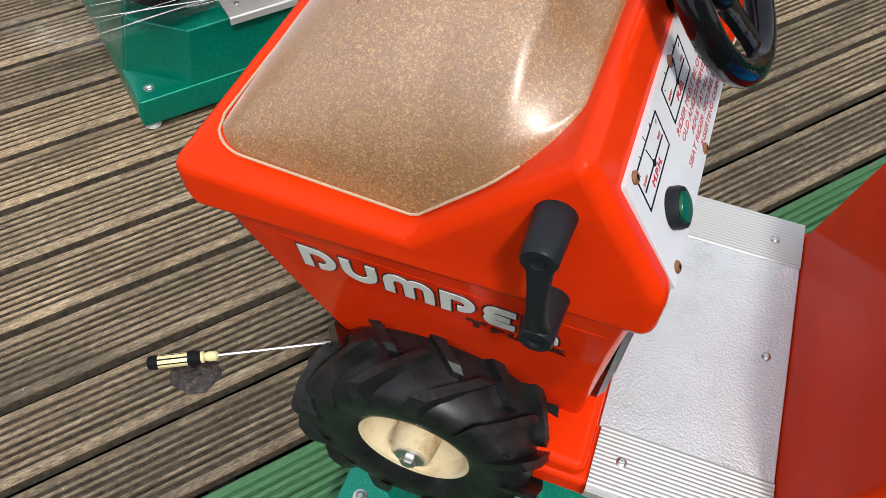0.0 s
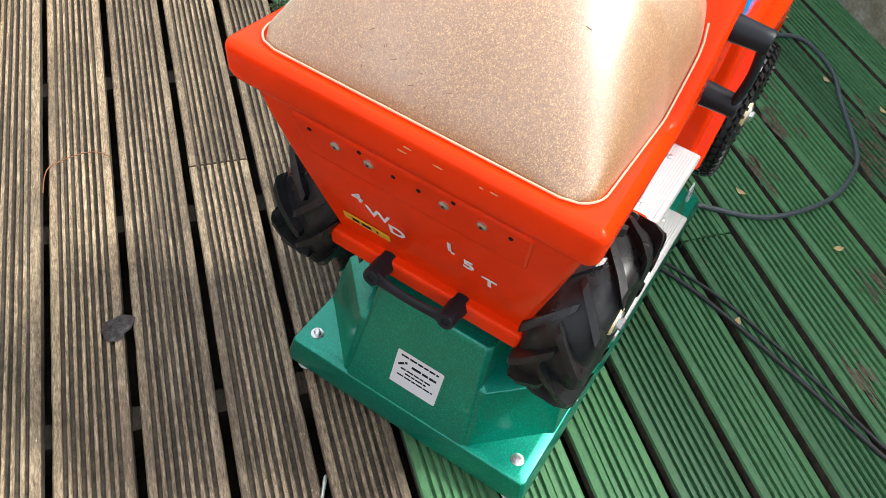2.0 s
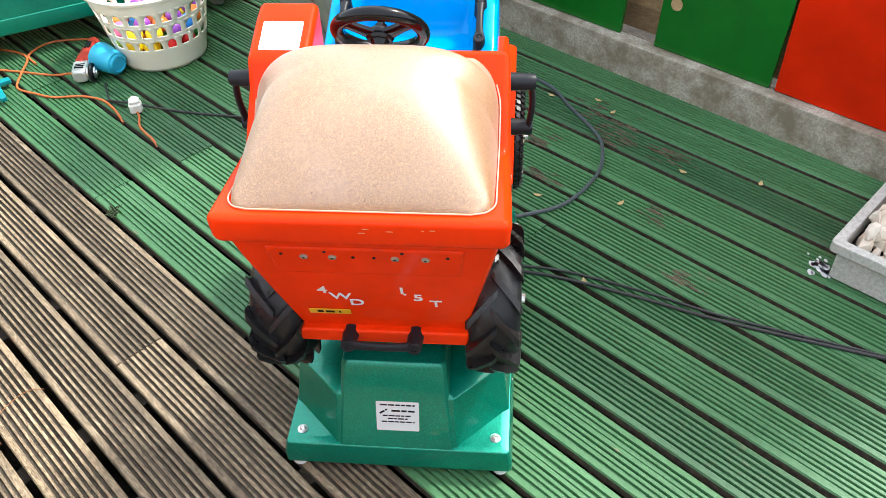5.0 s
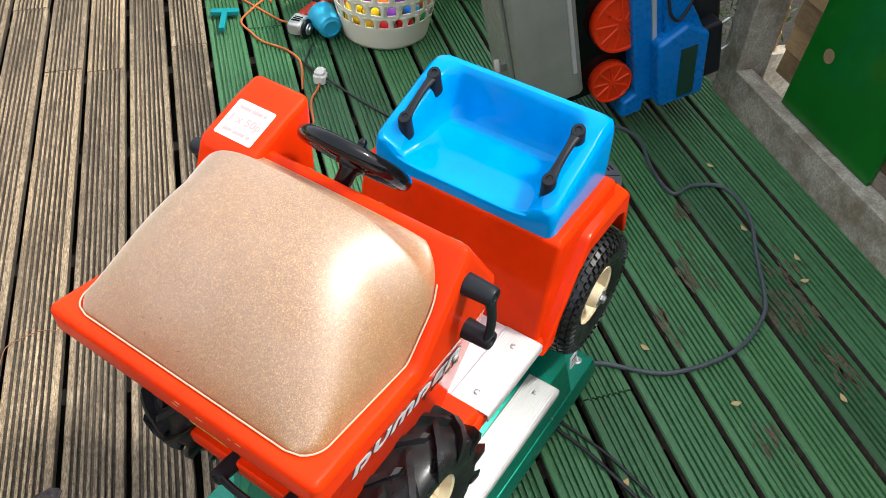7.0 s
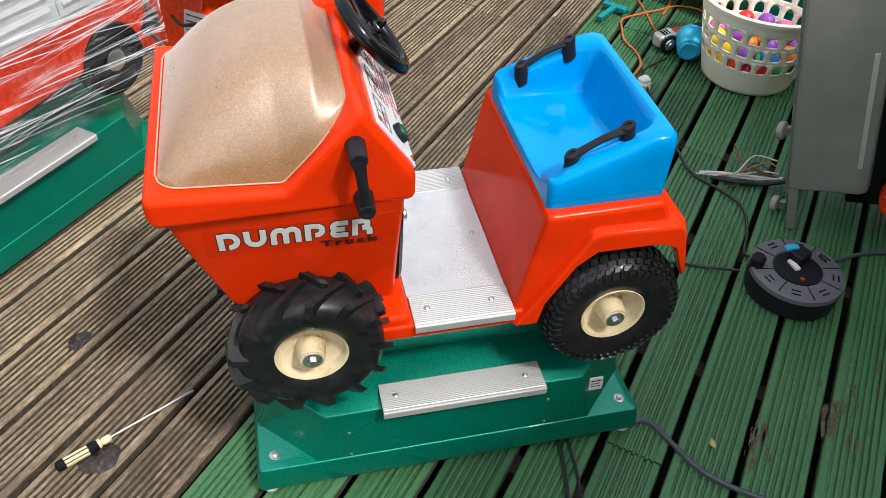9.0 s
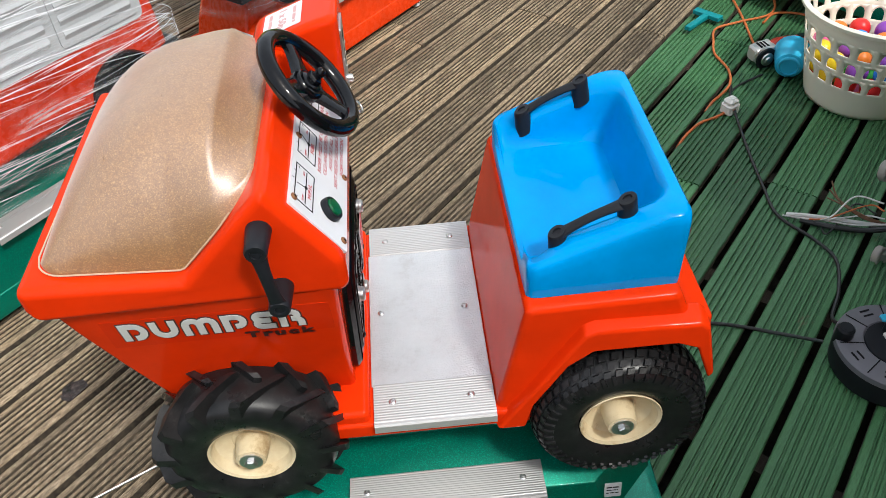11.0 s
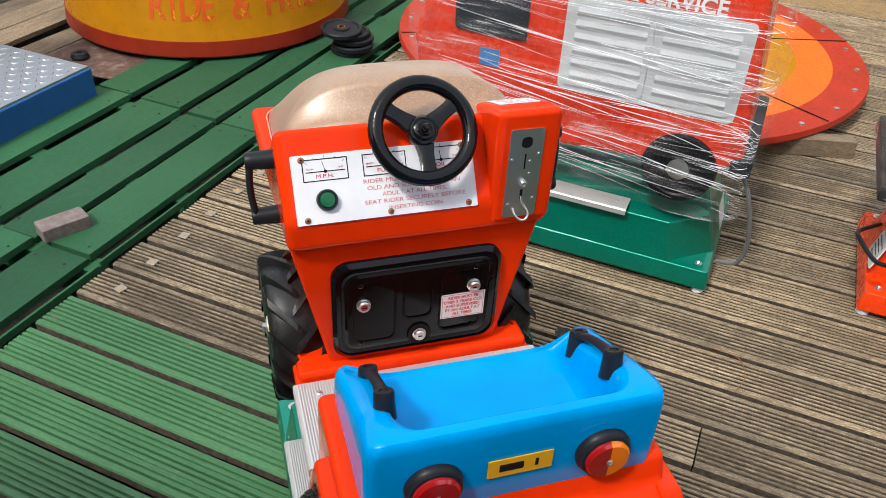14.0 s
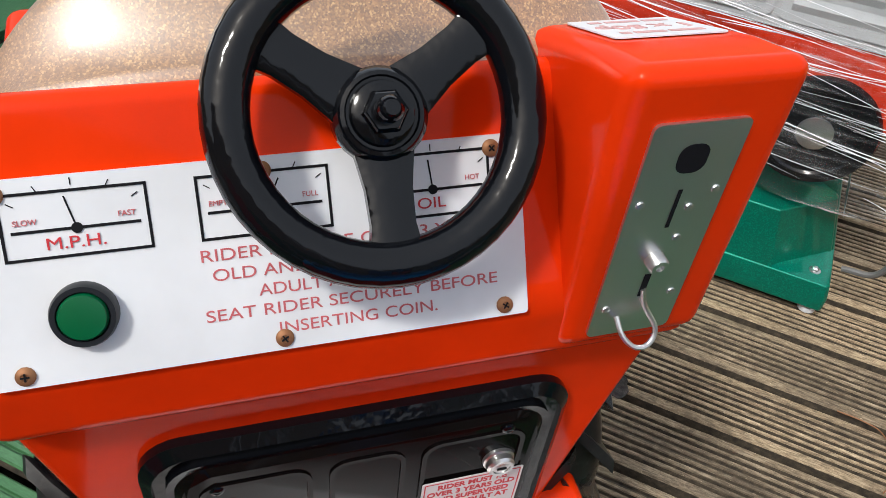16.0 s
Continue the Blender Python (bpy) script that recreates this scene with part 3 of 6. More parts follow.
def dome_point(u, v):
    b = 2 * v - 1
    x = DOME_X0 + (DOME_X1 - DOME_X0) * u
    y = dome_half(x) * b
    zb = dome_seat(x)
    crest = 0.7540 + 0.142 * (1 - (1 - min(1.0, u * 1.2)) ** 2.7)
    crest -= 0.020 * max(0.0, (u - 0.72) / 0.28) ** 2
    edge_u = min(1.0, (1 - u) / 0.17) ** 0.68
    prof = max(0.0, 1 - abs(b) ** 4.0) ** 0.72
    front = min(1.0, u / 0.05) ** 0.6
    z = zb + max(0.0, crest - zb) * prof * edge_u * (0.4 + 0.6 * front)
    # the rim dips into the cowl
    if u > 0.985:
        z = zb - 0.008
    elif abs(b) > 0.985 or u < 0.012:
        z -= 0.014
    return x, y, z


dome = part("dome", grid_surface(dome_point, 64, 60), GOLD, ride, "gold-flecked domed load of sand under clear resin", angle=80)
SEAL = material("worn_seal", (0.50, 0.36, 0.24), 0.55)
side = [0.062 - (0.062 - DOME_X0) * (i / 40) ** 0.8 for i in range(41)]
half = [(x, dome_half(x) + 0.0005, dome_seat(x) + 0.0012) for x in side]
pts = [(x, -y, z) for x, y, z in half] + [(x, y, z) for x, y, z in half[::-1]]
part("dome_seal", tube(pts, 0.0012, 6), SEAL, ride, "pale worn sealant round the dome")
rs = random.Random(9)
bm = bmesh.new()
for k in range(22):
    u, v = rs.uniform(0.03, 0.12) if k < 18 else rs.uniform(0.2, 0.7), rs.gauss(0.5, 0.16) if k < 18 else rs.uniform(0.15, 0.85)
    du, dv = rs.uniform(-0.008, 0.008), rs.uniform(-0.02, 0.02)
    add_tube(bm, [Vector(dome_point(u + du * t, min(0.95, max(0.05, v + dv * t)))) + Vector((0, 0, 0.0003)) for t in (0, 0.3, 0.7, 1)], rs.uniform(0.00015, 0.0004), 4)
part("scuff", bm, material("scuff_brown", (0.16, 0.10, 0.065), 0.8), dome, "small dark scuffs")["kind"] = "stuff"
bm = bmesh.new()
for k in range(5):
    y, z, w = rs.uniform(-0.12, 0.06), rs.uniform(0.728, 0.742), rs.uniform(0.002, 0.007)
    add_loft(bm, [[(-0.2003 - h, y + w * math.cos(q) * rs.uniform(0.7, 1.1), z + 0.0008 * math.sin(q)) for q in [2 * math.pi * i / 9 for i in range(9)]] for h in (-0.001, 0.0003)])
part("chip", bm, material("bare_fibreglass", (0.55, 0.22, 0.09), 0.8), cowl, "chips in the red gel-coat")["kind"] = "stuff"

# lettering on both sides and the front
WHITEINK = material("silver_letter", (0.66, 0.66, 0.64), 0.4)
DARKRED = material("brown_letter", (0.05, 0.008, 0.006), 0.4)
# slightly darker than the cab: shade under the rim put into the film's colour
DECALFILM = gloss_paint("shaded_red_film", (0.69, 0.028, 0.002), 0.13, 0.07, 0.10, 0.06)


def bend(cx, cy, r, a0, a1, n=9):
    """Points on a round bend, in letter units."""
    return [(cx + r * math.cos(radians(a0 + (a1 - a0) * i / n)), cy + r * math.sin(radians(a0 + (a1 - a0) * i / n))) for i in range(n + 1)]


# the word DUMPER in broad round-cornered strokes: width of each letter and its strokes
WORD = [
    (1.0, [[(0.15, 0), (0.15, 1)], [(0.15, 0.85), (0.5, 0.85)] + bend(0.5, 0.5, 0.35, 90, -90) + [(0.44, 0.15)]]),
    (1.0, [[(0.15, 1)] + bend(0.5, 0.5, 0.35, 180, 360) + [(0.85, 1)]]),
    (1.38, [[(0.15, 0)] + bend(0.42, 0.58, 0.27, 180, 0) + [(0.69, 0)], [(0.69, 0.5)] + bend(0.96, 0.58, 0.27, 180, 0) + [(1.23, 0)]]),
    (0.95, [[(0.15, 0), (0.15, 1)], [(0.15, 0.85), (0.52, 0.85)] + bend(0.52, 0.58, 0.27, 90, -90) + [(0.44, 0.31)]]),
    (0.88, [[(0.88, 0.86), (0.42, 0.86)] + bend(0.36, 0.68, 0.18, 90, 270) + [(0.74, 0.5)], [(0.74, 0.5)] + bend(0.36, 0.32, 0.18, 90, 270) + [(0.88, 0.14)]]),
    (0.98, [[(0.15, 0), (0.15, 1)], [(0.15, 0.86), (0.52, 0.86)] + bend(0.52, 0.66, 0.2, 90, -90) + [(0.46, 0.46)], [(0.50, 0.46)] + bend(0.58, 0.22, 0.24, 90, 0) + [(0.82, 0)]]),
]


def stroke_word(parent, m, size, length):
    total = sum(w for w, _ in WORD) + 0.14 * (len(WORD) - 1)
    for mat, half, h, label in ((DARKRED, 0.190, 0.0007, "dark outline of the letters"), (WHITEINK, 0.136, 0.0013, "silver-white capital letters")):
        bm = bmesh.new()
        x0, lift = 0.0, 0.0
        for w, strokes in WORD:
            for st in strokes:
                lift += 0.00002
                p = [Vector((x + x0, y, 0)) for x, y in st]
                g = half - 0.152
                p[0] += (p[0] - p[1]).normalized() * g
                p[-1] += (p[-1] - p[-2]).normalized() * g
                rings = []
                for i, c in enumerate(p):
                    d = p[min(i + 1, len(p) - 1)] - p[max(i - 1, 0)]
                    nrm = Vector((-d.y, d.x, 0)).normalized() * half
                    a, b = c + nrm, c - nrm
                    sx = length / total
                    rings.append([m @ Vector((q.x * sx, q.y * size, z + lift)) for q, z in ((a, 0.0), (b, 0.0), (b, h), (a, h))])
                add_loft(bm, rings)
            x0 += w + 0.14
        part("lettering", bm, mat, parent, label)


for s in (-1, 1):
    m = plane_frame((0.002, s * (HULL(0.640) + 0.0003), 0.640), (-s, 0, 0), (0, s * 0.215, 1.0))
    part("decal_strip", slab(rounded(-0.135, 0.150, -0.034, 0.030, 0.001, 1), -0.002, 0.00016, m), DECALFILM, cab, "red film strip behind the letters, rim shade in its colour")
    stroke_word(cab, m @ pose(-0.116, -0.0185, 0.0), 0.041, 0.232)
    lettering("lettering", "Truck", 0.019, DARKRED, cab, m @ pose(0.078, -0.0305, 0.0012), "small dark word", bold=0.0009, space=1.3, fit=0.09)


side_m = plane_frame((0.556, -0.2155, 0.172), (1, 0, 0), (0, 0.13, 0.99))
tag = part("base_label", slab(rounded(-0.014, 0.014, -0.016, 0.016, 0.001, 1), -0.002, 0.0008, side_m), STICKER, ride, "small white label on the base")
bars(tag, side_m @ pose(0, 0, 0.0009), [(-0.011, 0.011, 0.008, 0.003), (-0.011, 0.008, 0.001, 0.002), (-0.011, 0.01, -0.006, 0.002)], INK)


def front_frame(y, z):
    return plane_frame((-0.1015 - (z - 0.432) * 0.32 - 0.0012, y, z), (0, -1, 0), (-0.305, 0, 0.952))


for txt, y, z in (("4", 0.086, 0.552), ("W", 0.058, 0.532), ("D", 0.034, 0.512), ("1", -0.046, 0.557), (".", -0.05, 0.553), ("5", -0.071, 0.535), ("T", -0.099, 0.516)):
    lettering("lettering", txt, 0.03, WHITEINK, cab, front_frame(y, z), "white capital letter or figure", bold=0.0004, width=1.15)
fp = front_frame(0.086, 0.478)
plate = part("number_plate", slab(rounded(-0.036, 0.036, -0.008, 0.008, 0.001, 1), 0, 0.0012, fp), YELLOW, ride, "small amber plate with dark bars")
bars(plate, fp @ pose(0, 0, 0.0013), [(-0.022, 0.008, 0, 0.007), (0.016, 0.019, 0, 0.007)], INK)
for y in (0.094, 0.05, -0.046, -0.092):
    m = plane_frame((-0.1718, y, 0.655), (0, -1, 0), (-0.28, 0, 0.96))
    bm = lathe([(0.0065, 0), (0.0065, 0.0015), (0.004, 0.003), (0.002, 0.003), (0.0018, 0.0015)], m, 14)
    rv = part("rivet", bm, STEEL, ride, "steel rivet")
    part("rivet_eye", lathe([(0.0023, 0.0022), (0.0023, 0.0032)], m, 10), INK, rv)
for y, z in ((0.128, 0.661), (0.06, 0.669), (0.018, 0.656), (-0.014, 0.656), (-0.058, 0.670), (-0.126, 0.661)):
    part("hole", lathe([(0.0028, 0), (0.0028, 0.0012)], plane_frame((-0.1718 - (z - 0.655) * 0.29, y, z), (0, -1, 0), (-0.28, 0, 0.96)), 10), INK, ride)


def grab_handle(p0, p1, out, label, bar=0.0095, reach=0.034, boss=0.0145, parent=None):
    """A black handle: two round posts and a flat arched bar between their tops."""
    a, b, n = Vector(p0), Vector(p1), Vector(out).normalized()
    d = (b - a).normalized()
    w = n.cross(d)
    ang = []
    rings = []
    K = 14
    for i in range(K + 1):
        t = i / K
        c = a + (b - a) * t + n * (reach - 0.001 + 0.0045 * math.sin(math.pi * t))
        hw = bar * (0.82 + 0.5 * abs(2 * t - 1) ** 3)
        th = 0.0055
        rings.append([c + w * (hw * math.cos(q)) + n * (th * math.sin(q)) for q in [2 * math.pi * j / 12 for j in range(12)]])
    h = part("grab_handle", loft(rings), PLASTIC, parent or ride, label)
    for q in (a, b):
        m = Matrix((d, w, n)).transposed().to_4x4()
        m.translation = q
        part("post", lathe([(boss * 1.08, -0.004), (boss * 1.02, 0.004), (boss * 0.92, reach - 0.006), (boss * 0.9, reach + 0.004), (boss * 0.8, reach + 0.0065), (boss * 0.45, reach + 0.0065), (boss * 0.4, reach + 0.004)], m, 20), PLASTIC, h)
    return h


for s in (-1, 1):
    grab_handle((0.094, s * 0.209, 0.805), (0.103, s * 0.207, 0.713), (0, s, 0), "black plastic grab handle on the cab side", reach=0.036)
    grab_handle((0.453, s * 0.143, 0.664), (0.540, s * 0.143, 0.709), (-0.12, 0, 1), "black plastic grab handle on the seat side", reach=0.030)
grab_handle((-0.106, 0.058, 0.413), (-0.106, -0.058, 0.413), (-1, 0, 0.12), "black plastic handle on the front", reach=0.034)

# dashboard
DASH = plane_frame((0.1812, -0.174, 0.7455), (0, 1, 0), (-0.5346, 0, 0.845))
dash = part("dashboard_panel", slab(rounded(-0.0155, 0.260, -0.0065, 0.095, 0.002, 2), -0.006, 0, DASH), WHITE, ride, "white printed dashboard panel with gauges")
RUSTY = material("rusty_screw", (0.28, 0.13, 0.06), 0.6, 0.6)
for a, b in ((0, 0.088), (0, 0), (0.124, 0.0), (0.246, 0.0), (0.243, 0.088), (0.122, 0.088)):
    sm = DASH @ pose(a, b, 0, 0, 0, 40 * a * 97)
    sc = screw(dash, sm, 0.0048, RUSTY)
    bm = box((-0.0021, -0.0004, 0.0018), (0.0021, 0.0004, 0.0029), sm)
    add_box(bm, (-0.0004, -0.0021, 0.0018), (0.0004, 0.0021, 0.0029), sm)
    part("cross_recess", bm, INK, sc)


def flat(parent, name, quads, mat, m, z=0.0004, label=""):
    bm = bmesh.new()
    for x0, y0, x1, y1, w in quads:
        d = Vector((x1 - x0, y1 - y0, 0))
        n = Vector((-d.y, d.x, 0)).normalized() * w / 2
        p = [Vector((x0, y0, 0)) + n, Vector((x0, y0, 0)) - n, Vector((x1, y1, 0)) - n, Vector((x1, y1, 0)) + n]
        add_loft(bm, [[m @ (q + Vector((0, 0, h))) for q in p] for h in (0, z)])
    return part(name, bm, mat, parent, label)


def gauge(x0, y0, w, h, title, left, right, needle):
    m = DASH @ pose(x0, y0, 0.0001)
    t = 0.0014
    yb = h * 0.42
    q = [(0, 0, w, 0, t), (0, h, w, h, t), (0, -t / 2, 0, h + t / 2, t), (w, -t / 2, w, h + t / 2, t), (w * 0.06, yb, w * 0.94, yb, t)]
    c = (w / 2, yb)
    for k in range(5):
        a = radians(150 - 30 * k)
        q.append((c[0] + 0.030 * math.cos(a), c[1] + 0.0165 * math.sin(a) + 0.004, c[0] + 0.0335 * math.cos(a), c[1] + 0.0195 * math.sin(a) + 0.0045, 0.0005))
    a = radians(needle)
    q.append((c[0], c[1], c[0] + 0.016 * math.cos(a), c[1] + 0.016 * math.sin(a), 0.0008))
    g = flat(dash, "gauge", q, INK, m, label="printed gauge in a black frame")
    part("needle_hub", lathe([(0.0026, 0), (0.0026, 0.0007)], m @ pose(c[0], c[1], 0), 14), INK, dash)
    lettering("lettering", title, 0.0082, REDINK, dash, m @ pose(w * 0.48, h * 0.2, 0.0004), "red gauge title", extrude=0.0002, width=1.25)
    lettering("lettering", left, 0.0038, PALEINK, dash, m @ pose(w * 0.16, yb + 0.0045, 0.0004), extrude=0.0002)
    lettering("lettering", right, 0.0038, PALEINK, dash, m @ pose(w * 0.85, yb + 0.0045, 0.0004), extrude=0.0002)


gauge(0.001, 0.0563, 0.0655, 0.0312, "M.P.H.", "SLOW", "FAST", 104)
gauge(0.090, 0.0562, 0.0645, 0.0312, "FUEL", "EMPTY", "FULL", 62)
gauge(0.178, 0.0552, 0.0630, 0.0330, "OIL", "COLD", "HOT", 96)
for txt, a, b, w in (("RIDER MUST BE OVER 3 YEARS", 0.164, 0.0475, 0.153), ("OLD AND SUPERVISED BY AN", 0.164, 0.0372, 0.143), ("ADULT AT ALL TIMES.", 0.164, 0.0268, 0.100), ("SEAT RIDER SECURELY BEFORE", 0.1645, 0.0163, 0.156), ("INSERTING COIN.", 0.1645, 0.0053, 0.085)):
    lettering("lettering", txt, 0.0088, PALEINK, dash, DASH @ pose(a, b, 0.0002), "red instruction text", extrude=0.0002, fit=w)
GREENBTN = material("green_button", (0.0, 0.085, 0.028), 0.3)
bt = DASH @ pose(0.0311, 0.0275, 0)
button = part("push_button", lathe([(0.0158, 0), (0.0158, 0.006), (0.0148, 0.009), (0.0124, 0.009), (0.0119, 0.0065)], bt, 32), PLASTIC, ride, "round green push button in a black collar")
part("button_cap", lathe([(0.0115, 0.004), (0.0115, 0.0095), (0.0106, 0.011), (0.0054, 0.0116)], bt, 32), GREENBTN, button, "green button cap")

# coin mechanism on the raised box
COIN = plane_frame((0.1882, 0.153, 0.781), (0, 1, 0), (0.0177, 0, 1))
coin = part("coin_plate", slab(rounded(-0.027, 0.027, -0.068, 0.086, 0.004, 3), -0.003, 0.0018, COIN), STEEL, ride, "stainless steel coin plate")
part("coin_opening", slab(rounded(-0.0085, 0.0085, 0.055, 0.073, 0.0065, 4), 0.0018, 0.0022, COIN), INK, coin, "dark round coin opening")
flat(coin, "coin_slot", [(0, 0.018, 0.0, 0.044, 0.0022)], INK, COIN @ pose(0, 0, 0.0019))
flat(coin, "return_slot", [(0, -0.036, 0.0, -0.018, 0.004)], INK, COIN @ pose(0, 0, 0.0019))
part("coin_knob", lathe([(0.006, 0), (0.006, 0.006), (0.005, 0.008), (0.0025, 0.008), (0.0022, 0.006)], COIN @ pose(0, -0.006, 0.0018), 16), STEEL, coin, "round steel lock")
part("wire_loop", tube([COIN @ Vector(p) for p in spline([(-0.011, -0.052, 0.002), (-0.010, -0.058, 0.012), (-0.003, -0.064, 0.017), (0.006, -0.064, 0.017), (0.011, -0.056, 0.012), (0.004, -0.043, 0.004), (0.0, -0.03, 0.002)], 6)], 0.0017, 8), STEEL, coin, "bent wire loop")
for a, b in ((-0.021, 0.036), (0.021, 0.042), (0.009, 0.031), (0.009, 0.009), (0.02, -0.036), (-0.02, -0.044)):
    part("stud", lathe([(0.0026, 0), (0.0024, 0.001), (0.001, 0.0014)], COIN @ pose(a, b, 0.0018), 10), STEEL, coin)
PRICE = plane_frame((0.1110, 0.158, 0.8729), (0, -1, 0), (0.937, 0, 0.349))
price = part("price_sticker", slab(rounded(-0.033, 0.033, -0.030, 0.030, 0.003, 2), 0, 0.0008, PRICE), STICKER, ride, "white price sticker with red print")
# price is read from the front of the ride
PR2 = PRICE @ pose(0, 0, 0.0009)
lettering("lettering", "1 x 50p", 0.017, FADED, price, PR2 @ pose(0, 0.0, 0.0001), "red price", extrude=0.0002, bold=0.0004, width=1.1)
bars(price, PR2, [(-0.024, 0.024, 0.019, 0.005), (-0.024, 0.024, -0.019, 0.005)], FADED)

# steering wheel
SW_N = Vector((0.77, 0.02, 0.64)).normalized()
SW_M = plane_frame((0.143, 0.004, 0.852), (0, 1, 0), (-SW_N.z, 0, SW_N.x))
bm = bmesh.new()
ring = [SW_M @ Vector((0.0710 * math.cos(a), 0.0710 * math.sin(a), 0.012)) for a in [2 * math.pi * i / 48 for i in range(48)]]
add_tube(bm, ring, 0.0115, 12, closed=True)
wheel = part("steering_wheel", bm, BLACK, ride, "black glossy three-spoke steering wheel")
for a in (-90, 35, 145):
    d = Vector((math.cos(radians(a)), math.sin(radians(a)), 0))
    e = Vector((-d.y, d.x, 0))
    rings = []
    for t in (0.010, 0.02, 0.035, 0.052, 0.064, 0.070):
        w = 0.0105 + 0.0085 * max(0.0, 1 - t / 0.045) ** 1.5 + 0.003 * max(0.0, (t - 0.05) / 0.02)
        z = 0.004 + 0.008 * (t / 0.074)
        rings.append([SW_M @ (d * t + e * (w * x) + Vector((0, 0, z + 0.0055 * y))) for x, y in ((-1, -0.6), (-0.6, -1), (0.6, -1), (1, -0.6), (1, 0.6), (0.6, 1), (-0.6, 1), (-1, 0.6))])
    part("spoke", loft(rings), BLACK, wheel)
part("hub", lathe([(0.020, -0.004), (0.0235, 0.002), (0.0228, 0.011), (0.0200, 0.0145), (0.0180, 0.0150), (0.0172, 0.0138), (0.0158, 0.0138), (0.0150, 0.0165), (0.0120, 0.0180)], SW_M, 28), BLACK, wheel)
bm = lathe([(0.0108, 0.016), (0.0108, 0.0235), (0.0092, 0.0255)], SW_M, 6)
add_lathe(bm, [(0.0064, 0.023), (0.0064, 0.027), (0.0056, 0.0276), (0.0064, 0.0282), (0.0064, 0.031), (0.0056, 0.0316), (0.0064, 0.0322), (0.0060, 0.036), (0.0035, 0.039)], SW_M, 14)
part("nut", bm, BLACK, wheel, "black painted nut")
part("column", lathe([(0.013, -0.095), (0.012, -0.01), (0.016, -0.004), (0.016, 0)], SW_M, 18), BLACK, wheel)

# black coin-box door in its rubber frame
# red light on the left lock's chrome, put into its core colour
LOCK_REDLIT = material("redlit_lock_core", (0.30, 0.012, 0.016), 0.3)
DOOR = plane_frame((0.1625, -0.001, 0.550), (0, 1, 0), (0.02, 0, 1)) @ Matrix.Diagonal((1.12, 1.16, 1, 1))
GLOSSBLACK = gloss_paint("black_door", (0.004, 0.003, 0.003), 0.08, 0.05, 0.0, 0.12)
out, inn = rounded(-0.127, 0.127, -0.086, 0.086, 0.026, 6), rounded(-0.109, 0.109, -0.068, 0.068, 0.02, 6)
bm = bmesh.new()
mid = rounded(-0.121, 0.121, -0.080, 0.080, 0.024, 6)
mid2 = rounded(-0.114, 0.114, -0.073, 0.073, 0.021, 6)
add_loft(bm, [[DOOR @ Vector((x, y, z)) for x, y in o] for o, z in ((out, -0.006), (out, 0.006), (mid, 0.012), (mid, 0.009), (mid2, 0.009), (mid2, 0.013), (inn, 0.012), (inn, 0.0))], caps=False)
part("door_frame", bm, BLACK, ride, "ridged black rubber door frame")
door = part("coin_door", slab(rounded(-0.110, 0.110, -0.069, 0.069, 0.019, 6), -0.004, 0.016, DOOR, 0.004), GLOSSBLACK, ride, "glossy black moulded coin door")
for x0, x1, y0, y1 in ((-0.098, -0.034, -0.055, 0.056), (-0.024, 0.022, -0.022, 0.056), (0.032, 0.098, -0.055, 0.056)):
    o, i2 = rounded(x0, x1, y0, y1, 0.012, 4), rounded(x0 + 0.003, x1 - 0.003, y0 + 0.003, y1 - 0.003, 0.01, 4)
    bm = bmesh.new()
    add_loft(bm, [[DOOR @ Vector((x, y, z)) for x, y in q] for q, z in ((o, 0.0158), (o, 0.0175), (i2, 0.0175), (i2, 0.0158))], caps=False)
    part("raised_border", bm, GLOSSBLACK, door)
for a, b in ((-0.083, 0.018), (0.083, 0.026), (0.002, -0.052)):
    bm = lathe([(0.0104, 0.016), (0.0104, 0.0185), (0.0092, 0.0195), (0.0092, 0.0235), (0.0078, 0.0255), (0.0058, 0.0255), (0.0056, 0.0240)], DOOR @ pose(a, b, 0), 20)
    lk = part("lock", bm, STEEL, door, "chrome cam lock")
    part("lock_core", lathe([(0.0054, 0.0230), (0.0054, 0.0248), (0.004, 0.0252)], DOOR @ pose(a, b, 0), 16), LOCK_REDLIT if a < -0.05 else STEEL, door, "chrome lock core, red light put into its colour" if a < -0.05 else "steel lock core")
    part("keyway", slab(rounded(-0.0032, 0.0032, -0.0011, 0.0011, 0.0005, 1), 0.0245, 0.0257, DOOR @ pose(a, b, 0)), INK, door)
part("lock_boss", lathe([(0.019, 0.015), (0.018, 0.0185), (0.0125, 0.0185)], DOOR @ pose(0.002, -0.052, 0), 24), GLOSSBLACK, door)
for a, b in ((-0.087, 0.052), (0.085, 0.058), (-0.086, -0.054), (0.086, -0.052)):
    screw(door, DOOR @ pose(a, b, 0.0165), 0.0042, BLACK)
wl = DOOR @ pose(0.068, -0.008, 0.0182)
part("warning_label", slab(rounded(-0.034, 0.034, -0.0225, 0.0225, 0.001, 1), 0, 0.0004, wl), STICKER, door, "white warning label with red text")
for i, txt in enumerate(("RIDER MUST BE", "OVER 3 YEARS OLD", "AND SUPERVISED", "BY AN ADULT AT", "ALL TIMES")):
    lettering("lettering", txt, 0.0072, REDINK, door, wl @ pose(0, 0.0148 - 0.0075 * i, 0.0005), "red warning text", extrude=0.0001, bold=0.00025, width=0.95)
flat(door, "label_border", [(-0.032, -0.0205, 0.032, -0.0205, 0.0007), (-0.032, 0.0205, 0.032, 0.0205, 0.0007), (-0.032, -0.0205, -0.032, 0.0205, 0.0007), (0.032, -0.0205, 0.032, 0.0205, 0.0007)], REDINK, wl @ pose(0, 0, 0.0005), 0.0002)

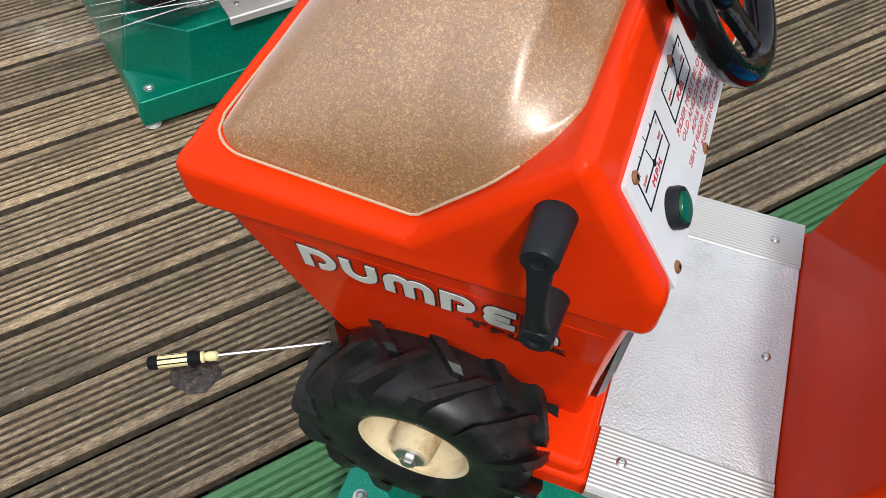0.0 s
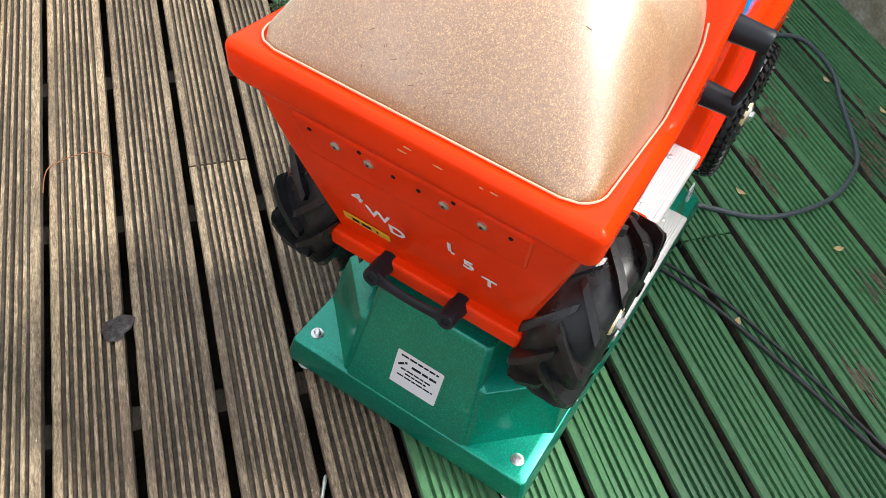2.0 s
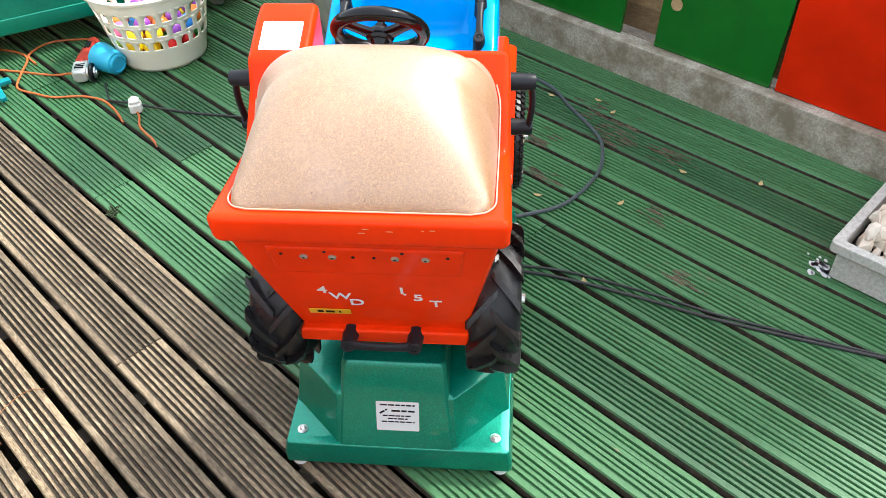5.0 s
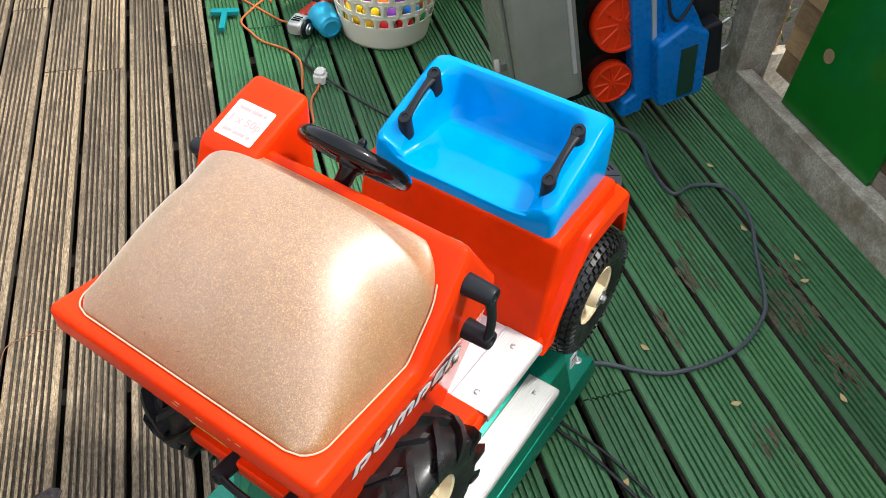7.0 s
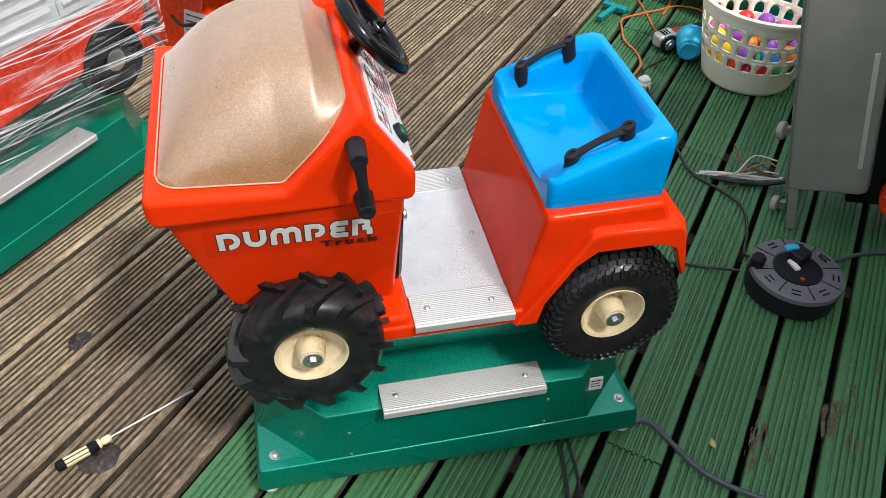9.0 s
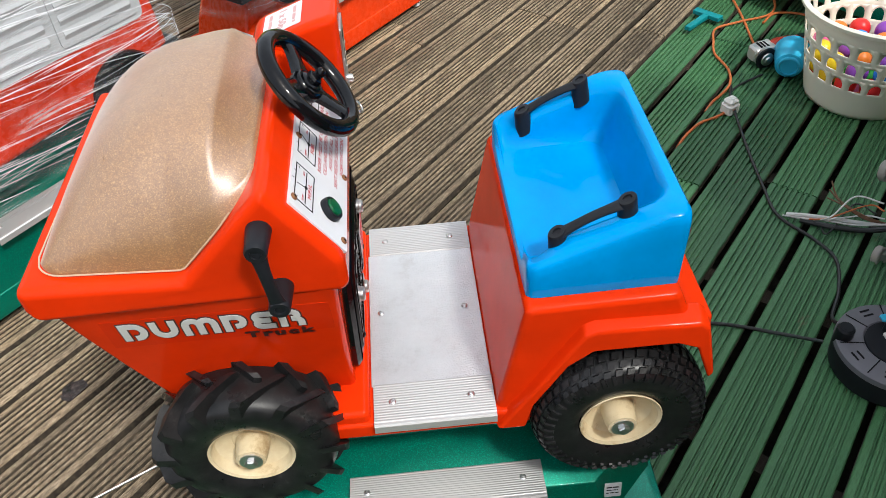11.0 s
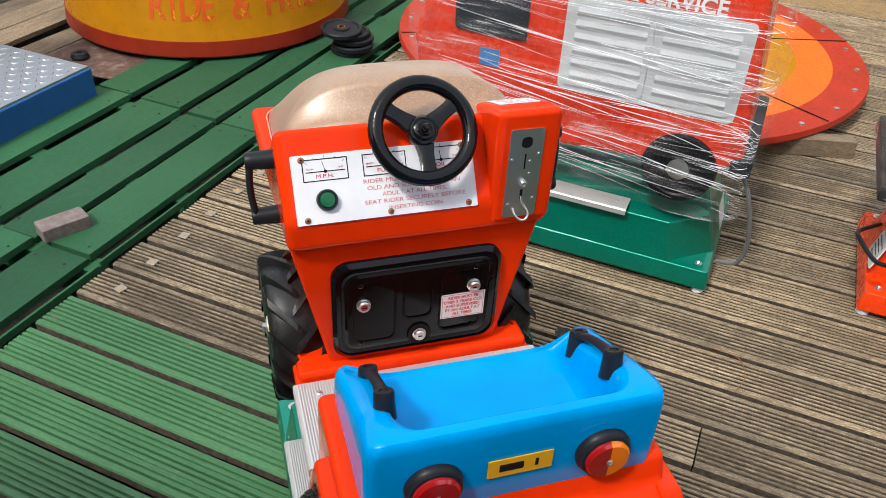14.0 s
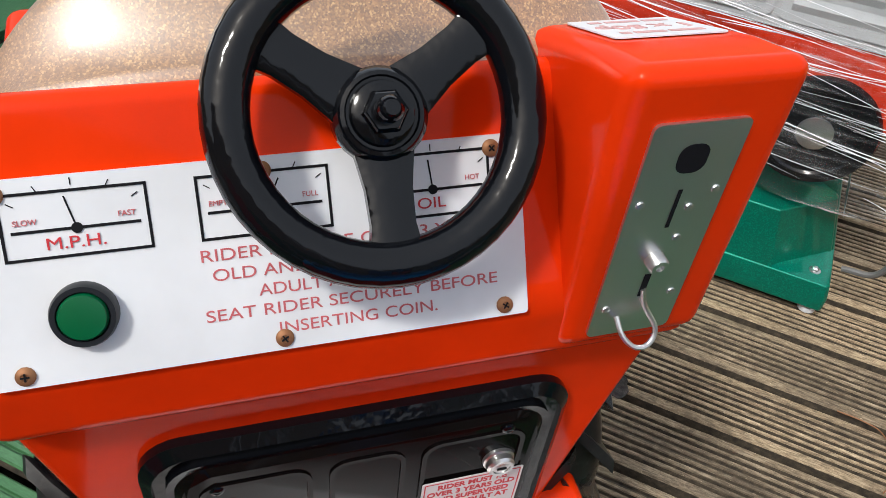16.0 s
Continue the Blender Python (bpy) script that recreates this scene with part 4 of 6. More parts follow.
# floor with hammered plate
sill = part("sill", box((0.10, -0.2105, 0.384), (0.44, 0.2105, 0.416)), RED, ride, bevel=0.007)
part("sill_hump", box((0.10, -0.205, 0.40), (0.178, 0.205, 0.436)), RED, ride, bevel=0.01)
HAMMERED = material("hammered_aluminium", (0.66, 0.67, 0.68), 0.42, 0.7)
to(HAMMERED, ramp(HAMMERED, noise_tex(HAMMERED, 22, 8, 0.72), [(0.28, (0.60, 0.60, 0.60)), (0.44, (0.68, 0.69, 0.70)), (0.7, (0.74, 0.75, 0.76))]), "Base Color")
to(HAMMERED, ramp(HAMMERED, noise_tex(HAMMERED, 35, 6, 0.7), [(0.35, (0.46,) * 3), (0.65, (0.36,) * 3)]), "Roughness")
to(HAMMERED, bump(HAMMERED, noise_tex(HAMMERED, 300, 3, 0.6), 0.9, 0.0014), "Normal")
part("floor_plate", box((0.180, -0.144, 0.408), (0.362, 0.144, 0.4195)), HAMMERED, ride, "hammered aluminium floor plate", bevel=0.001, segs=1)
for s in (-1, 1):
    t = step_tread(ride, 0.183, 0.362, s * 0.2110, s * 0.143, 0.4205, s)
for x, y in ((0.199, 0.004), (0.337, 0.004)):
    screw(sill, pose(x, y, 0.4197), 0.0052)

# rear body, fenders and seat
rear = part("rear_body", loft([[(x, y, z) for x, z in [(0.358, 0.392), (0.402, 0.620), (0.608, 0.624), (0.622, 0.586), (0.658, 0.576), (0.660, 0.545), (0.468, 0.545), (0.423, 0.392)]] for y in (-0.203, 0.203)]), RED, ride, "orange-red glossy moulded rear body", bevel=0.011, segs=4)
part("rear_body_core", box((0.405, -0.148, 0.36), (0.635, 0.148, 0.56)), RED, ride, bevel=0.008)
for s in (-1, 1):
    arch = [(x + 0.008, z + 0.010 * min(1.0, (z - 0.385) / 0.08)) for x, z in ((0.352, 0.385), (0.408, 0.465), (0.470, 0.572), (0.486, 0.578), (0.630, 0.574), (0.642, 0.562), (0.664, 0.462), (0.657, 0.452), (0.630, 0.523), (0.60, 0.537), (0.485, 0.537), (0.452, 0.510), (0.405, 0.43), (0.395, 0.385))]
    part("fender", loft([[(x, s * 0.186, z + 0.006) for x, z in arch], [(x, s * 0.212, z) for x, z in arch], [(0.52 + (x - 0.52) * 0.985, s * 0.221, 0.45 + (z - 0.45) * 0.97) for x, z in arch]]), RED, ride, bevel=0.005)


def seat_mesh():
    bm = bmesh.new()

    def ring(x0, x1, w, zf, zr, r=0.02):
        o = dense(rounded(x0, x1, -w, w, r, 5), 5, 9)
        return [(x, y, zf + (zr - zf) * min(1.0, max(0.0, (x - 0.40) / 0.17))) for x, y in o]

    rings = [ring(0.396, 0.602, 0.182, 0.57, 0.57, 0.014), ring(0.396, 0.602, 0.182, 0.598, 0.598, 0.014), ring(0.396, 0.603, 0.182, 0.62, 0.66, 0.014), ring(0.396, 0.606, 0.181, 0.654, 0.720, 0.015), ring(0.402, 0.602, 0.174, 0.661, 0.729, 0.016),
             ring(0.404, 0.586, 0.142, 0.661, 0.728, 0.03), ring(0.406, 0.581, 0.136, 0.654, 0.720, 0.03), ring(0.408, 0.570, 0.128, 0.636, 0.655, 0.03), ring(0.411, 0.562, 0.121, 0.629, 0.633, 0.03), ring(0.425, 0.54, 0.10, 0.6275, 0.6275, 0.025), ring(0.46, 0.51, 0.05, 0.627, 0.627, 0.01)]
    # the front edge of the seat well lies open and low
    fixed = []
    for k, r in enumerate(rings):
        q = []
        for x, y, z in r:
            if k >= 3 and abs(y) < 0.150 and x < 0.45:
                t = min(1.0, max(0.0, (0.150 - abs(y)) / 0.022)) * min(1.0, (0.45 - x) / 0.03)
                z = z + (0.627 - z) * t
            q.append((x, y, z))
        fixed.append(q)
    add_loft(bm, fixed)
    return bm


seat = part("seat", seat_mesh(), BLUE, ride, "bright blue moulded bucket seat", bevel=0.0, angle=50, at=pose(0.009, 0, 0.012))
mod = seat.modifiers.new("soft", "SUBSURF")
mod.levels = mod.render_levels = 1
LENS_RED = material("red_lens", (0.30, 0.004, 0.006), 0.12, coat=0.6)
AMBER = material("amber_lens", (0.75, 0.16, 0.0), 0.15, coat=0.6)
for s in (-1, 1):
    m = plane_frame((0.611, s * 0.104, 0.664), (0, 1, 0), (0, 0, 1)) @ Matrix.Diagonal((0.92, 0.92, 1, 1))
    light = part("tail_light", lathe([(0.037, -0.002), (0.038, 0.006), (0.036, 0.010), (0.034, 0.012), (0.034, 0.015), (0.031, 0.016)], m, 36), PLASTIC, ride, "round tail light in a black rubber ring")
    for k, mat in ((0, LENS_RED), (1, AMBER if s > 0 else LENS_RED)):
        a0 = -math.pi / 2 + math.pi * k + math.pi
        rings = []
        for r, h in ((0.0308, 0.012), (0.0305, 0.019), (0.027, 0.0225), (0.001, 0.0235)):
            rings.append([m @ Vector((r * math.cos(a0 + math.pi * i / 18), r * math.sin(a0 + math.pi * i / 18), h)) for i in range(19)])
        part("lens", loft(rings, caps=False), mat, light, "red lens" if mat is LENS_RED else "amber lens half")
    screw(light, m @ pose(0, 0, 0.0232), 0.0045)
pm = plane_frame((0.6135, 0.0, 0.669), (0, 1, 0), (0.0, 0, 1))
plate = part("number_plate", slab(rounded(-0.040, 0.040, -0.0145, 0.0145, 0.001, 1), 0, 0.0015, pm), YELLOW, ride, "small amber plate with dark bars")
bars(plate, pm @ pose(0, 0, 0.0016), [(-0.026, 0.01, 0, 0.012), (0.018, 0.022, 0, 0.012)], INK)
SILVER = material("silver_paint", (0.66, 0.66, 0.67), 0.3, 0.9)
to(SILVER, ramp(SILVER, noise_tex(SILVER, 45, 6, 0.7), [(0.36, (0.28, 0.28, 0.28)), (0.50, (0.68, 0.68, 0.69))]), "Base Color")
rows = []
for k in range(57):
    y = -0.14 + 0.28 * k / 56
    swell = (0.0045 * math.cos(2 * math.pi * k / 5) if 0.0 < y < 0.12 else 0.006 * math.exp(-((y + 0.07) / 0.03) ** 2)) + 0.003 * noise.noise(Vector((y * 40, 1.0, 3.0)))
    end = 0.012 * max(0.0, (abs(y) - 0.125) / 0.015)
    rows.append([(0.606, y, 0.46), (0.606, y, 0.53 - end)] + [(0.640 + (0.034 + swell - end) * math.sin(a), y, 0.506 + (0.032 + swell - end) * math.cos(a)) for a in (0.0, 0.4, 0.8, 1.2, 1.6, 2.0, 2.4, 2.8)] + [(0.63, y, 0.46)])
engine = part("moulded_engine", loft(rows), SILVER, ride, "silver-painted moulded engine with soft ribs", angle=60)


# wheels
def carcass(t, R, W):
    """Tyre section: t from -1 (inner bead) over the crown to 1 (outer bead)."""
    a = t * 2.35
    w = W * 0.5 * math.copysign(abs(math.sin(a)) ** 0.85 if abs(a) < math.pi / 2 else abs(math.sin(a)) ** 0.7, a)
    r = R * 0.745 + R * 0.255 * math.copysign(abs(math.cos(a)) ** 0.6, math.cos(a)) if abs(a) < math.pi / 2 else R * 0.745 + R * 0.36 * math.cos(a)
    return r, w


def wheel_at(x, y, z, s, R, W, kind, spin):
    m = pose(x, y, z, 90 if s < 0 else -90, 0, 0) @ pose(0, 0, 0, 0, 0, spin)
    hub = part("wheel", lathe([(0.012, -W * 0.3), (0.026, W * 0.1), (0.0235, W * 0.42), (0.021, W * 0.56), (0.0135, W * 0.565)], m, 20), CREAM, ride, "rubber-tyred wheel with a cream rim")
    rr = R * (0.45 if kind == "lug" else 0.47)
    part("rim", lathe([(rr, -W * 0.3), (rr * 0.96, -W * 0.1), (rr * 0.9, W * 0.22), (rr * 0.99, W * 0.40), (rr * 1.03, W * 0.44), (rr * 1.01, W * 0.455), (rr * 0.93, W * 0.42), (rr * 0.86, W * 0.24), (rr * 0.5, W * 0.12), (0.02, W * 0.16)], m, 40, False), CREAM, hub, "cream-painted steel rim")
    bm = lathe([(0.0165, W * 0.56), (0.0165, W * 0.59), (0.0085, W * 0.61)], m, 20)
    add_lathe(bm, [(0.0092, W * 0.59), (0.0092, W * 0.66), (0.0074, W * 0.68)], m, 6)
    part("axle_nut", bm, STEEL, hub, "zinc axle nut")
    n = 26
    W = W * 1.15 if kind == "lug" else W * 1.06
    prof = [carcass(-1 + 2 * i / n, R if kind == "block" else R * 0.905, W) for i in range(n + 1)]
    part("tyre", lathe(prof, m, 64, False), RUBBER, hub, "black lugged tractor tyre" if kind == "lug" else "black block-tread tyre", angle=60)
    bm = bmesh.new()
    if kind == "lug":
        L = 13
        for side in (-1, 1):
            for k in range(L):
                a0 = 2 * math.pi * (k + (0.5 if side > 0 else 0)) / L
                rings = []
                # straight bar from just past the centre line to the shoulder, then a blunt end down the sidewall
                for t, w, top, foot, hw in ((0.0, -0.06, 0.985, 0.84, 0.0058), (0.12, 0.01, 1.005, 0.84, 0.0074), (0.6, 0.30, 1.0, 0.82, 0.0080), (0.93, 0.475, 0.975, 0.78, 0.0084), (1.0, 0.515, 0.925, 0.74, 0.0078), (1.08, 0.53, 0.80, 0.70, 0.0040)):
                    ang = a0 + 0.46 * t
                    rings.append([m @ Vector((R * rad * math.cos(ang + da * hw / R), R * rad * math.sin(ang + da * hw / R), side * W * w))
                                  for da, rad in ((-1.2, foot), (-0.92, top), (0.92, top), (1.1, foot))])
                add_loft(bm, rings)
    else:
        C = 46
        for row in range(-3, 4):
            for k in range(C):
                a = 2 * math.pi * (k + (0.5 if row % 2 else 0)) / C
                q0 = row * 0.135
                cs0, cs1 = [], []
                for dq, da in ((-0.055, -0.36), (0.055, -0.2), (0.055, 0.36), (-0.055, 0.2)):
                    r, w = carcass(q0 + dq, R, W)
                    an = a + da * 2 * math.pi / C
                    for lst, dh in ((cs0, -0.002), (cs1, 0.0052)):
                        lst.append(m @ Vector(((r + dh * math.cos(q0 * 2.35)) * math.cos(an), (r + dh * math.cos(q0 * 2.35)) * math.sin(an), w + dh * math.sin(q0 * 2.35))))
                add_loft(bm, [cs0, cs1])
        for side in (-1, 1):
            for k in range(C):
                a = 2 * math.pi * k / C
                rings = []
                for q in (0.46, 0.56, 0.64):
                    r, w = carcass(side * q, R, W)
                    rings.append([m @ Vector(((r + dh * 0.5) * math.cos(a + da), (r + dh * 0.5) * math.sin(a + da), w + side * dh)) for da, dh in ((-0.03, -0.002), (-0.022, 0.003), (0.022, 0.003), (0.03, -0.002))])
                add_loft(bm, rings)
    part("tread", bm, RUBBER, hub, angle=22)
    return hub


for s in (-1, 1):
    wheel_at(0.004, s * 0.194, 0.401, s, 0.140, 0.082, "lug", 10 + 17 * s)
    wheel_at(0.541, s * 0.197, 0.399, s, 0.126, 0.084, "block", 31)
for x, z in ((0.004, 0.401), (0.541, 0.399)):
    part("axle", lathe([(0.011, -0.19), (0.011, 0.19)], pose(x, 0, z, 90), 12), BLACK, ride)
part("rocker_arm", box((0.16, -0.05, 0.26), (0.40, 0.05, 0.39)), BLACK, ride, "black steel rocker mechanism", bevel=0.004)


# ---- the other rides ----
def film_material():
    """Stretch film: clear, with stretched glossy white streaks; sun glints and haze painted in."""
    m = material("stretch_film", (0.85, 0.87, 0.9), 0.16)
    a = noise_tex(m, 16.0, 8, 0.66, "Object", (0.3, 0.3, 7.0))
    b = noise_tex(m, 5.0, 5, 0.6, "Object", (1.0, 1.0, 2.4))
    s = mix(m, 0.5, a, b)
    to(m, ramp(m, s, [(0.46, (0.01, 0.01, 0.01)), (0.55, (0.07, 0.07, 0.07)), (0.62, (0.36, 0.36, 0.36)), (0.70, (0.72, 0.72, 0.72))]), "Alpha")
    to(m, bump(m, a, 0.9, 0.006), "Normal")
    return m


FILM = film_material()
STREAK = material("film_glint_strand", (0.82, 0.84, 0.87), 0.2)
ORANGE_RED = gloss_paint("ride_red", (0.82, 0.05, 0.004), 0.26, 0.1, 0.2)
RESCUE_RED = gloss_paint("rescue_red", (0.62, 0.034, 0.007), 0.26, 0.1, 0.15)
LIME = gloss_paint("lime_gelcoat", (0.36, 0.52, 0.01), 0.28, 0.1, 0.2)
GREYPAINT = gloss_paint("grey_shutter", (0.50, 0.52, 0.54), 0.35, 0.1, 0.0)
DARKGLASS = material("dark_window", (0.02, 0.022, 0.028), 0.1)
SIGNGREEN = gloss_paint("sign_green", (0.02, 0.28, 0.12), 0.35, 0.05, 0.0)
SIGNBLUE = material("sign_blue", (0.03, 0.15, 0.38), 0.35)


def film_shell(parent, path, z0, z1, seed, span, n=60):
    """Wrap film along a plan path (x, y), slack and creased, with pulled strands and painted glints."""
    P = spline([(x, y, 0) for x, y in path], 12)
    r = random.Random(seed)
    def fn(u, v):
        k = u * (len(P) - 1)
        i = min(int(k), len(P) - 2)
        p = P[i].lerp(P[i + 1], k - i)
        q = Vector((p.x * 9, p.y * 9, v * 5))
        w = noise.noise(q) * 0.008 + noise.noise(q * 3.1) * 0.003
        lean = (v - 0.5) * 0.02
        return p.x + w, p.y + w + lean, z0 + (z1 - z0) * v + noise.noise(Vector((u * 9, seed, 0))) * 0.015 * (1 - v)
    def flat_at(u, v):
        k = u * (len(P) - 1)
        i = min(int(k), len(P) - 2)
        p = P[i].lerp(P[i + 1], k - i)
        return p.x, p.y + (v - 0.5) * 0.02, z0 + (z1 - z0) * v

    f = part("stretch_film", grid_surface(fn, n, 24), FILM, parent, "clear stretch film with creases and painted white glints", angle=180)
    # taut strands in bundles that fan out from the corners, their glints painted white
    taut = lambda u, v: Vector(fn(u, v)) * 0.35 + Vector(flat_at(u, v)) * 0.65 + Vector((0.0, -0.005, 0.0))
    bm = bmesh.new()
    for k in range(30):
        vc, uc = r.uniform(0.04, 0.96), r.uniform(*span)
        lean = r.uniform(-0.22, 0.10)
        for q in range(r.randint(5, 15)):
            v0 = vc + r.gauss(0, 0.035)
            u0 = min(span[1] - 0.02, max(span[0], uc + r.uniform(-0.10, 0.08)))
            u1 = min(span[1], u0 + r.uniform(0.02, 0.20))
            v1 = v0 + (lean + r.gauss(0, 0.03)) * (u1 - u0) / 0.3
            pts = [taut(u0 + (u1 - u0) * t, min(1.0, max(0.0, v0 + (v1 - v0) * t))) for t in (0, 0.25, 0.5, 0.75, 1)]
            w = r.choice((0.0002, 0.0003, 0.0004, 0.0007))
            add_tube(bm, pts, [w * 0.3, w, w * 1.2, w, w * 0.3], 4)
    s = part("film_glint_strand", bm, STREAK, parent)
    s["kind"] = "stuff"
    return f


def small_wheel(parent, x, y, z, r=0.085, w=0.05):
    m = pose(x, y, z, 90)
    t = part("wheel", lathe([(r * 0.5, -w / 2), (r * 0.93, -w / 2), (r, -w * 0.3), (r, w * 0.3), (r * 0.95, w * 0.45), (r * 0.78, w / 2), (r * 0.74, w * 0.42), (r * 0.5, w * 0.40), (r * 0.3, w * 0.42)], m, 36), BLACK, parent, "black moulded wheel")
    part("hub_cap", lathe([(r * 0.3, w * 0.36), (r * 0.29, w * 0.5), (r * 0.2, w * 0.55)], m, 20), STEEL, t, "dull metal hub cap")


# rescue vehicle in film on a green base
resc = thing("rescue_vehicle_ride", "red rescue vehicle ride wrapped in clear stretch film", "kiddie ride", pose(0, 0, 0, 0, 0, 50) @ pose(-0.008, 1.098, 0))
ride_base(resc, -0.24, 0.562, 0.236, GREEN, "green metal-flake moulded base")
for s in (-1,):
    step_tread(resc, -0.02, 0.30, s * 0.232, s * 0.17, 0.216, s)
body = part("body", loft([[(x, y, z) for x, z in [(-0.33, 0.42), (-0.36, 0.60), (-0.27, 0.86), (0.52, 0.86), (0.56, 0.43), (0.50, 0.395), (-0.02, 0.36), (-0.25, 0.36)]] for y in (-0.245, 0.19)]), RESCUE_RED, resc, "red moulded vehicle body", bevel=0.02, segs=3)
part("core", box((-0.16, -0.08, 0.25), (0.40, 0.08, 0.42)), GREEN, resc)
part("shutter_frame", slab(rounded(0.060, 0.510, 0.535, 0.787, 0.016, 3), 0, 0.003, plane_frame((0, -0.2455, 0), (1, 0, 0), (0, 0, 1))), GREYPAINT, resc, "grey shutter surround")
for x0, x1 in ((0.075, 0.280), (0.290, 0.495)):
    o = rounded(x0, x1, 0.55, 0.772, 0.012, 3)
    fr = part("shutter", slab(o, 0, 0.006, plane_frame((0, -0.246, 0), (1, 0, 0), (0, 0, 1))), GREYPAINT, resc, "grey slatted shutter")
    for i in range(6):
        z = 0.567 + i * 0.033
        part("slat", loft([[(x0 + 0.014, -0.252, z), (x1 - 0.014, -0.252, z), (x1 - 0.014, -0.2565, z + 0.012), (x0 + 0.014, -0.2565, z + 0.012)], [(x0 + 0.014, -0.252, z + 0.024), (x1 - 0.014, -0.252, z + 0.024), (x1 - 0.014, -0.254, z + 0.018), (x0 + 0.014, -0.254, z + 0.018)]]), GREYPAINT, fr)
part("side_window", slab(rounded(-0.235, -0.035, 0.638, 0.79, 0.012, 3), 0, 0.004, plane_frame((0, -0.246, 0), (1, 0, 0), (0, 0, 1))), DARKGLASS, resc, "dark side window")
part("badge", slab(rounded(-0.16, -0.105, 0.553, 0.60, 0.003, 2), 0, 0.002, plane_frame((0, -0.246, 0), (1, 0, 0), (0, 0, 1))), SIGNBLUE, resc, "small blue badge")
lettering("lettering", "RESCUE SERVICE", 0.05, STICKER, body, plane_frame((0.24, -0.2465, 0.806), (1, 0, 0), (0, 0, 1)), "white capital letters", extrude=0.001, bold=0.001, width=1.05)
for x in (-0.12, 0.41):
    small_wheel(resc, x, -0.232, 0.385, 0.097)
    small_wheel(resc, x, 0.17, 0.385, 0.097)
part("bumper", box((0.53, -0.25, 0.40), (0.585, 0.20, 0.445)), PLASTIC, resc, "black rear bumper", bevel=0.006)
part("cable", tube(spline([(0.56, -0.20, 0.40), (0.60, -0.22, 0.33), (0.63, -0.21, 0.2), (0.62, -0.2, 0.12), (0.565, -0.19, 0.10)], 8), 0.006, 8), material("grey_cable", (0.12, 0.12, 0.12), 0.5), resc, "grey power cable")
film_shell(resc, [(-0.30, 0.24), (-0.40, 0.0), (-0.36, -0.255), (-0.1, -0.28), (0.2, -0.272), (0.50, -0.275), (0.585, -0.24), (0.60, 0.0), (0.56, 0.22)], 0.28, 0.88, 3, (0.30, 0.74))
pl = plane_frame((0.545, 0.0, 0.15), (0, 1, 0), (-0.25, 0, 1))
part("maker_label", slab(rounded(-0.045, 0.045, -0.04, 0.04, 0.002, 1), 0, 0.0006, pl), STICKER, resc, "white printed label")

# lime vehicle in film on a red base
lime = thing("lime_vehicle_ride", "lime green vehicle ride wrapped in clear film on a red base", "kiddie ride", pose(0, 0, 0, 0, 0, 50) @ pose(-0.008, 1.212, 0))
ride_base(lime, 0.958, 1.76, 0.236, ORANGE_RED, "orange-red moulded base")
step_tread(lime, 1.21, 1.53, -0.232, -0.17, 0.216, -1)
part("body", loft([[(x, y, z) for x, z in [(0.92, 0.37), (0.90, 0.58), (0.94, 0.90), (1.78, 0.90), (1.80, 0.38)]] for y in (-0.245, 0.2)]), LIME, lime, "lime green moulded vehicle body", bevel=0.02)
part("core", box((1.1, -0.08, 0.25), (1.65, 0.08, 0.40)), ORANGE_RED, lime)
m = plane_frame((0, -0.246, 0), (1, 0, 0), (0, 0, 1))
sg = part("sign", slab(rounded(0.95, 1.62, 0.605, 0.80, 0.012, 3), 0, 0.004, m), SIGNGREEN, lime, "green printed sign")
bars(sg, m @ pose(0, 0, 0.0045), [(0.99, 1.55, 0.64, 0.035)], SIGNBLUE, "print")
bars(sg, m @ pose(0, 0, 0.0045), [(1.02, 1.5, 0.70, 0.045)], YELLOW, "print")
part("side_step", box((1.235, -0.262, 0.385), (1.62, -0.24, 0.47)), GREYPAINT, lime, "grey chequered side panel", bevel=0.003)
part("arch", slab(rounded(0.975, 1.20, 0.36, 0.505, 0.07, 6), 0, 0.006, m), LIME, lime, "moulded wheel arch")
part("bumper", box((0.895, -0.25, 0.365), (0.95, 0.2, 0.41)), PLASTIC, lime, "black bumper", bevel=0.006)
for x in (1.09, 1.62):
    small_wheel(lime, x, -0.235, 0.385, 0.088)
    small_wheel(lime, x, 0.18, 0.385, 0.088)
lbm = plane_frame((0.975, -0.10, 0.155), (0, -1, 0), (0.25, 0, 1))
ll = part("maker_label", slab(rounded(-0.05, 0.05, -0.05, 0.05, 0.002, 1), -0.004, 0.0012, lbm), STICKER, lime, "white printed label")
bars(ll, lbm @ pose(0, 0, 0.0014), [(-0.04, 0.03, 0.035, 0.005), (-0.04, 0.04, 0.015, 0.004), (-0.04, 0.035, 0.0, 0.004), (-0.04, 0.03, -0.015, 0.004), (-0.03, 0.04, -0.03, 0.005)], INK)
part("cable", tube(spline([(0.975, 0.0, 0.17), (0.915, -0.1, 0.19), (0.90, -0.2, 0.225), (0.945, -0.255, 0.20), (0.985, -0.245, 0.185)], 8), 0.006, 8), PLASTIC, lime, "black power cable")
film_shell(lime, [(1.0, 0.24), (0.87, 0.05), (0.875, -0.25), (1.1, -0.285), (1.4, -0.275), (1.7, -0.275), (1.83, -0.2), (1.82, 0.1)], 0.33, 0.93, 8, (0.30, 0.84))

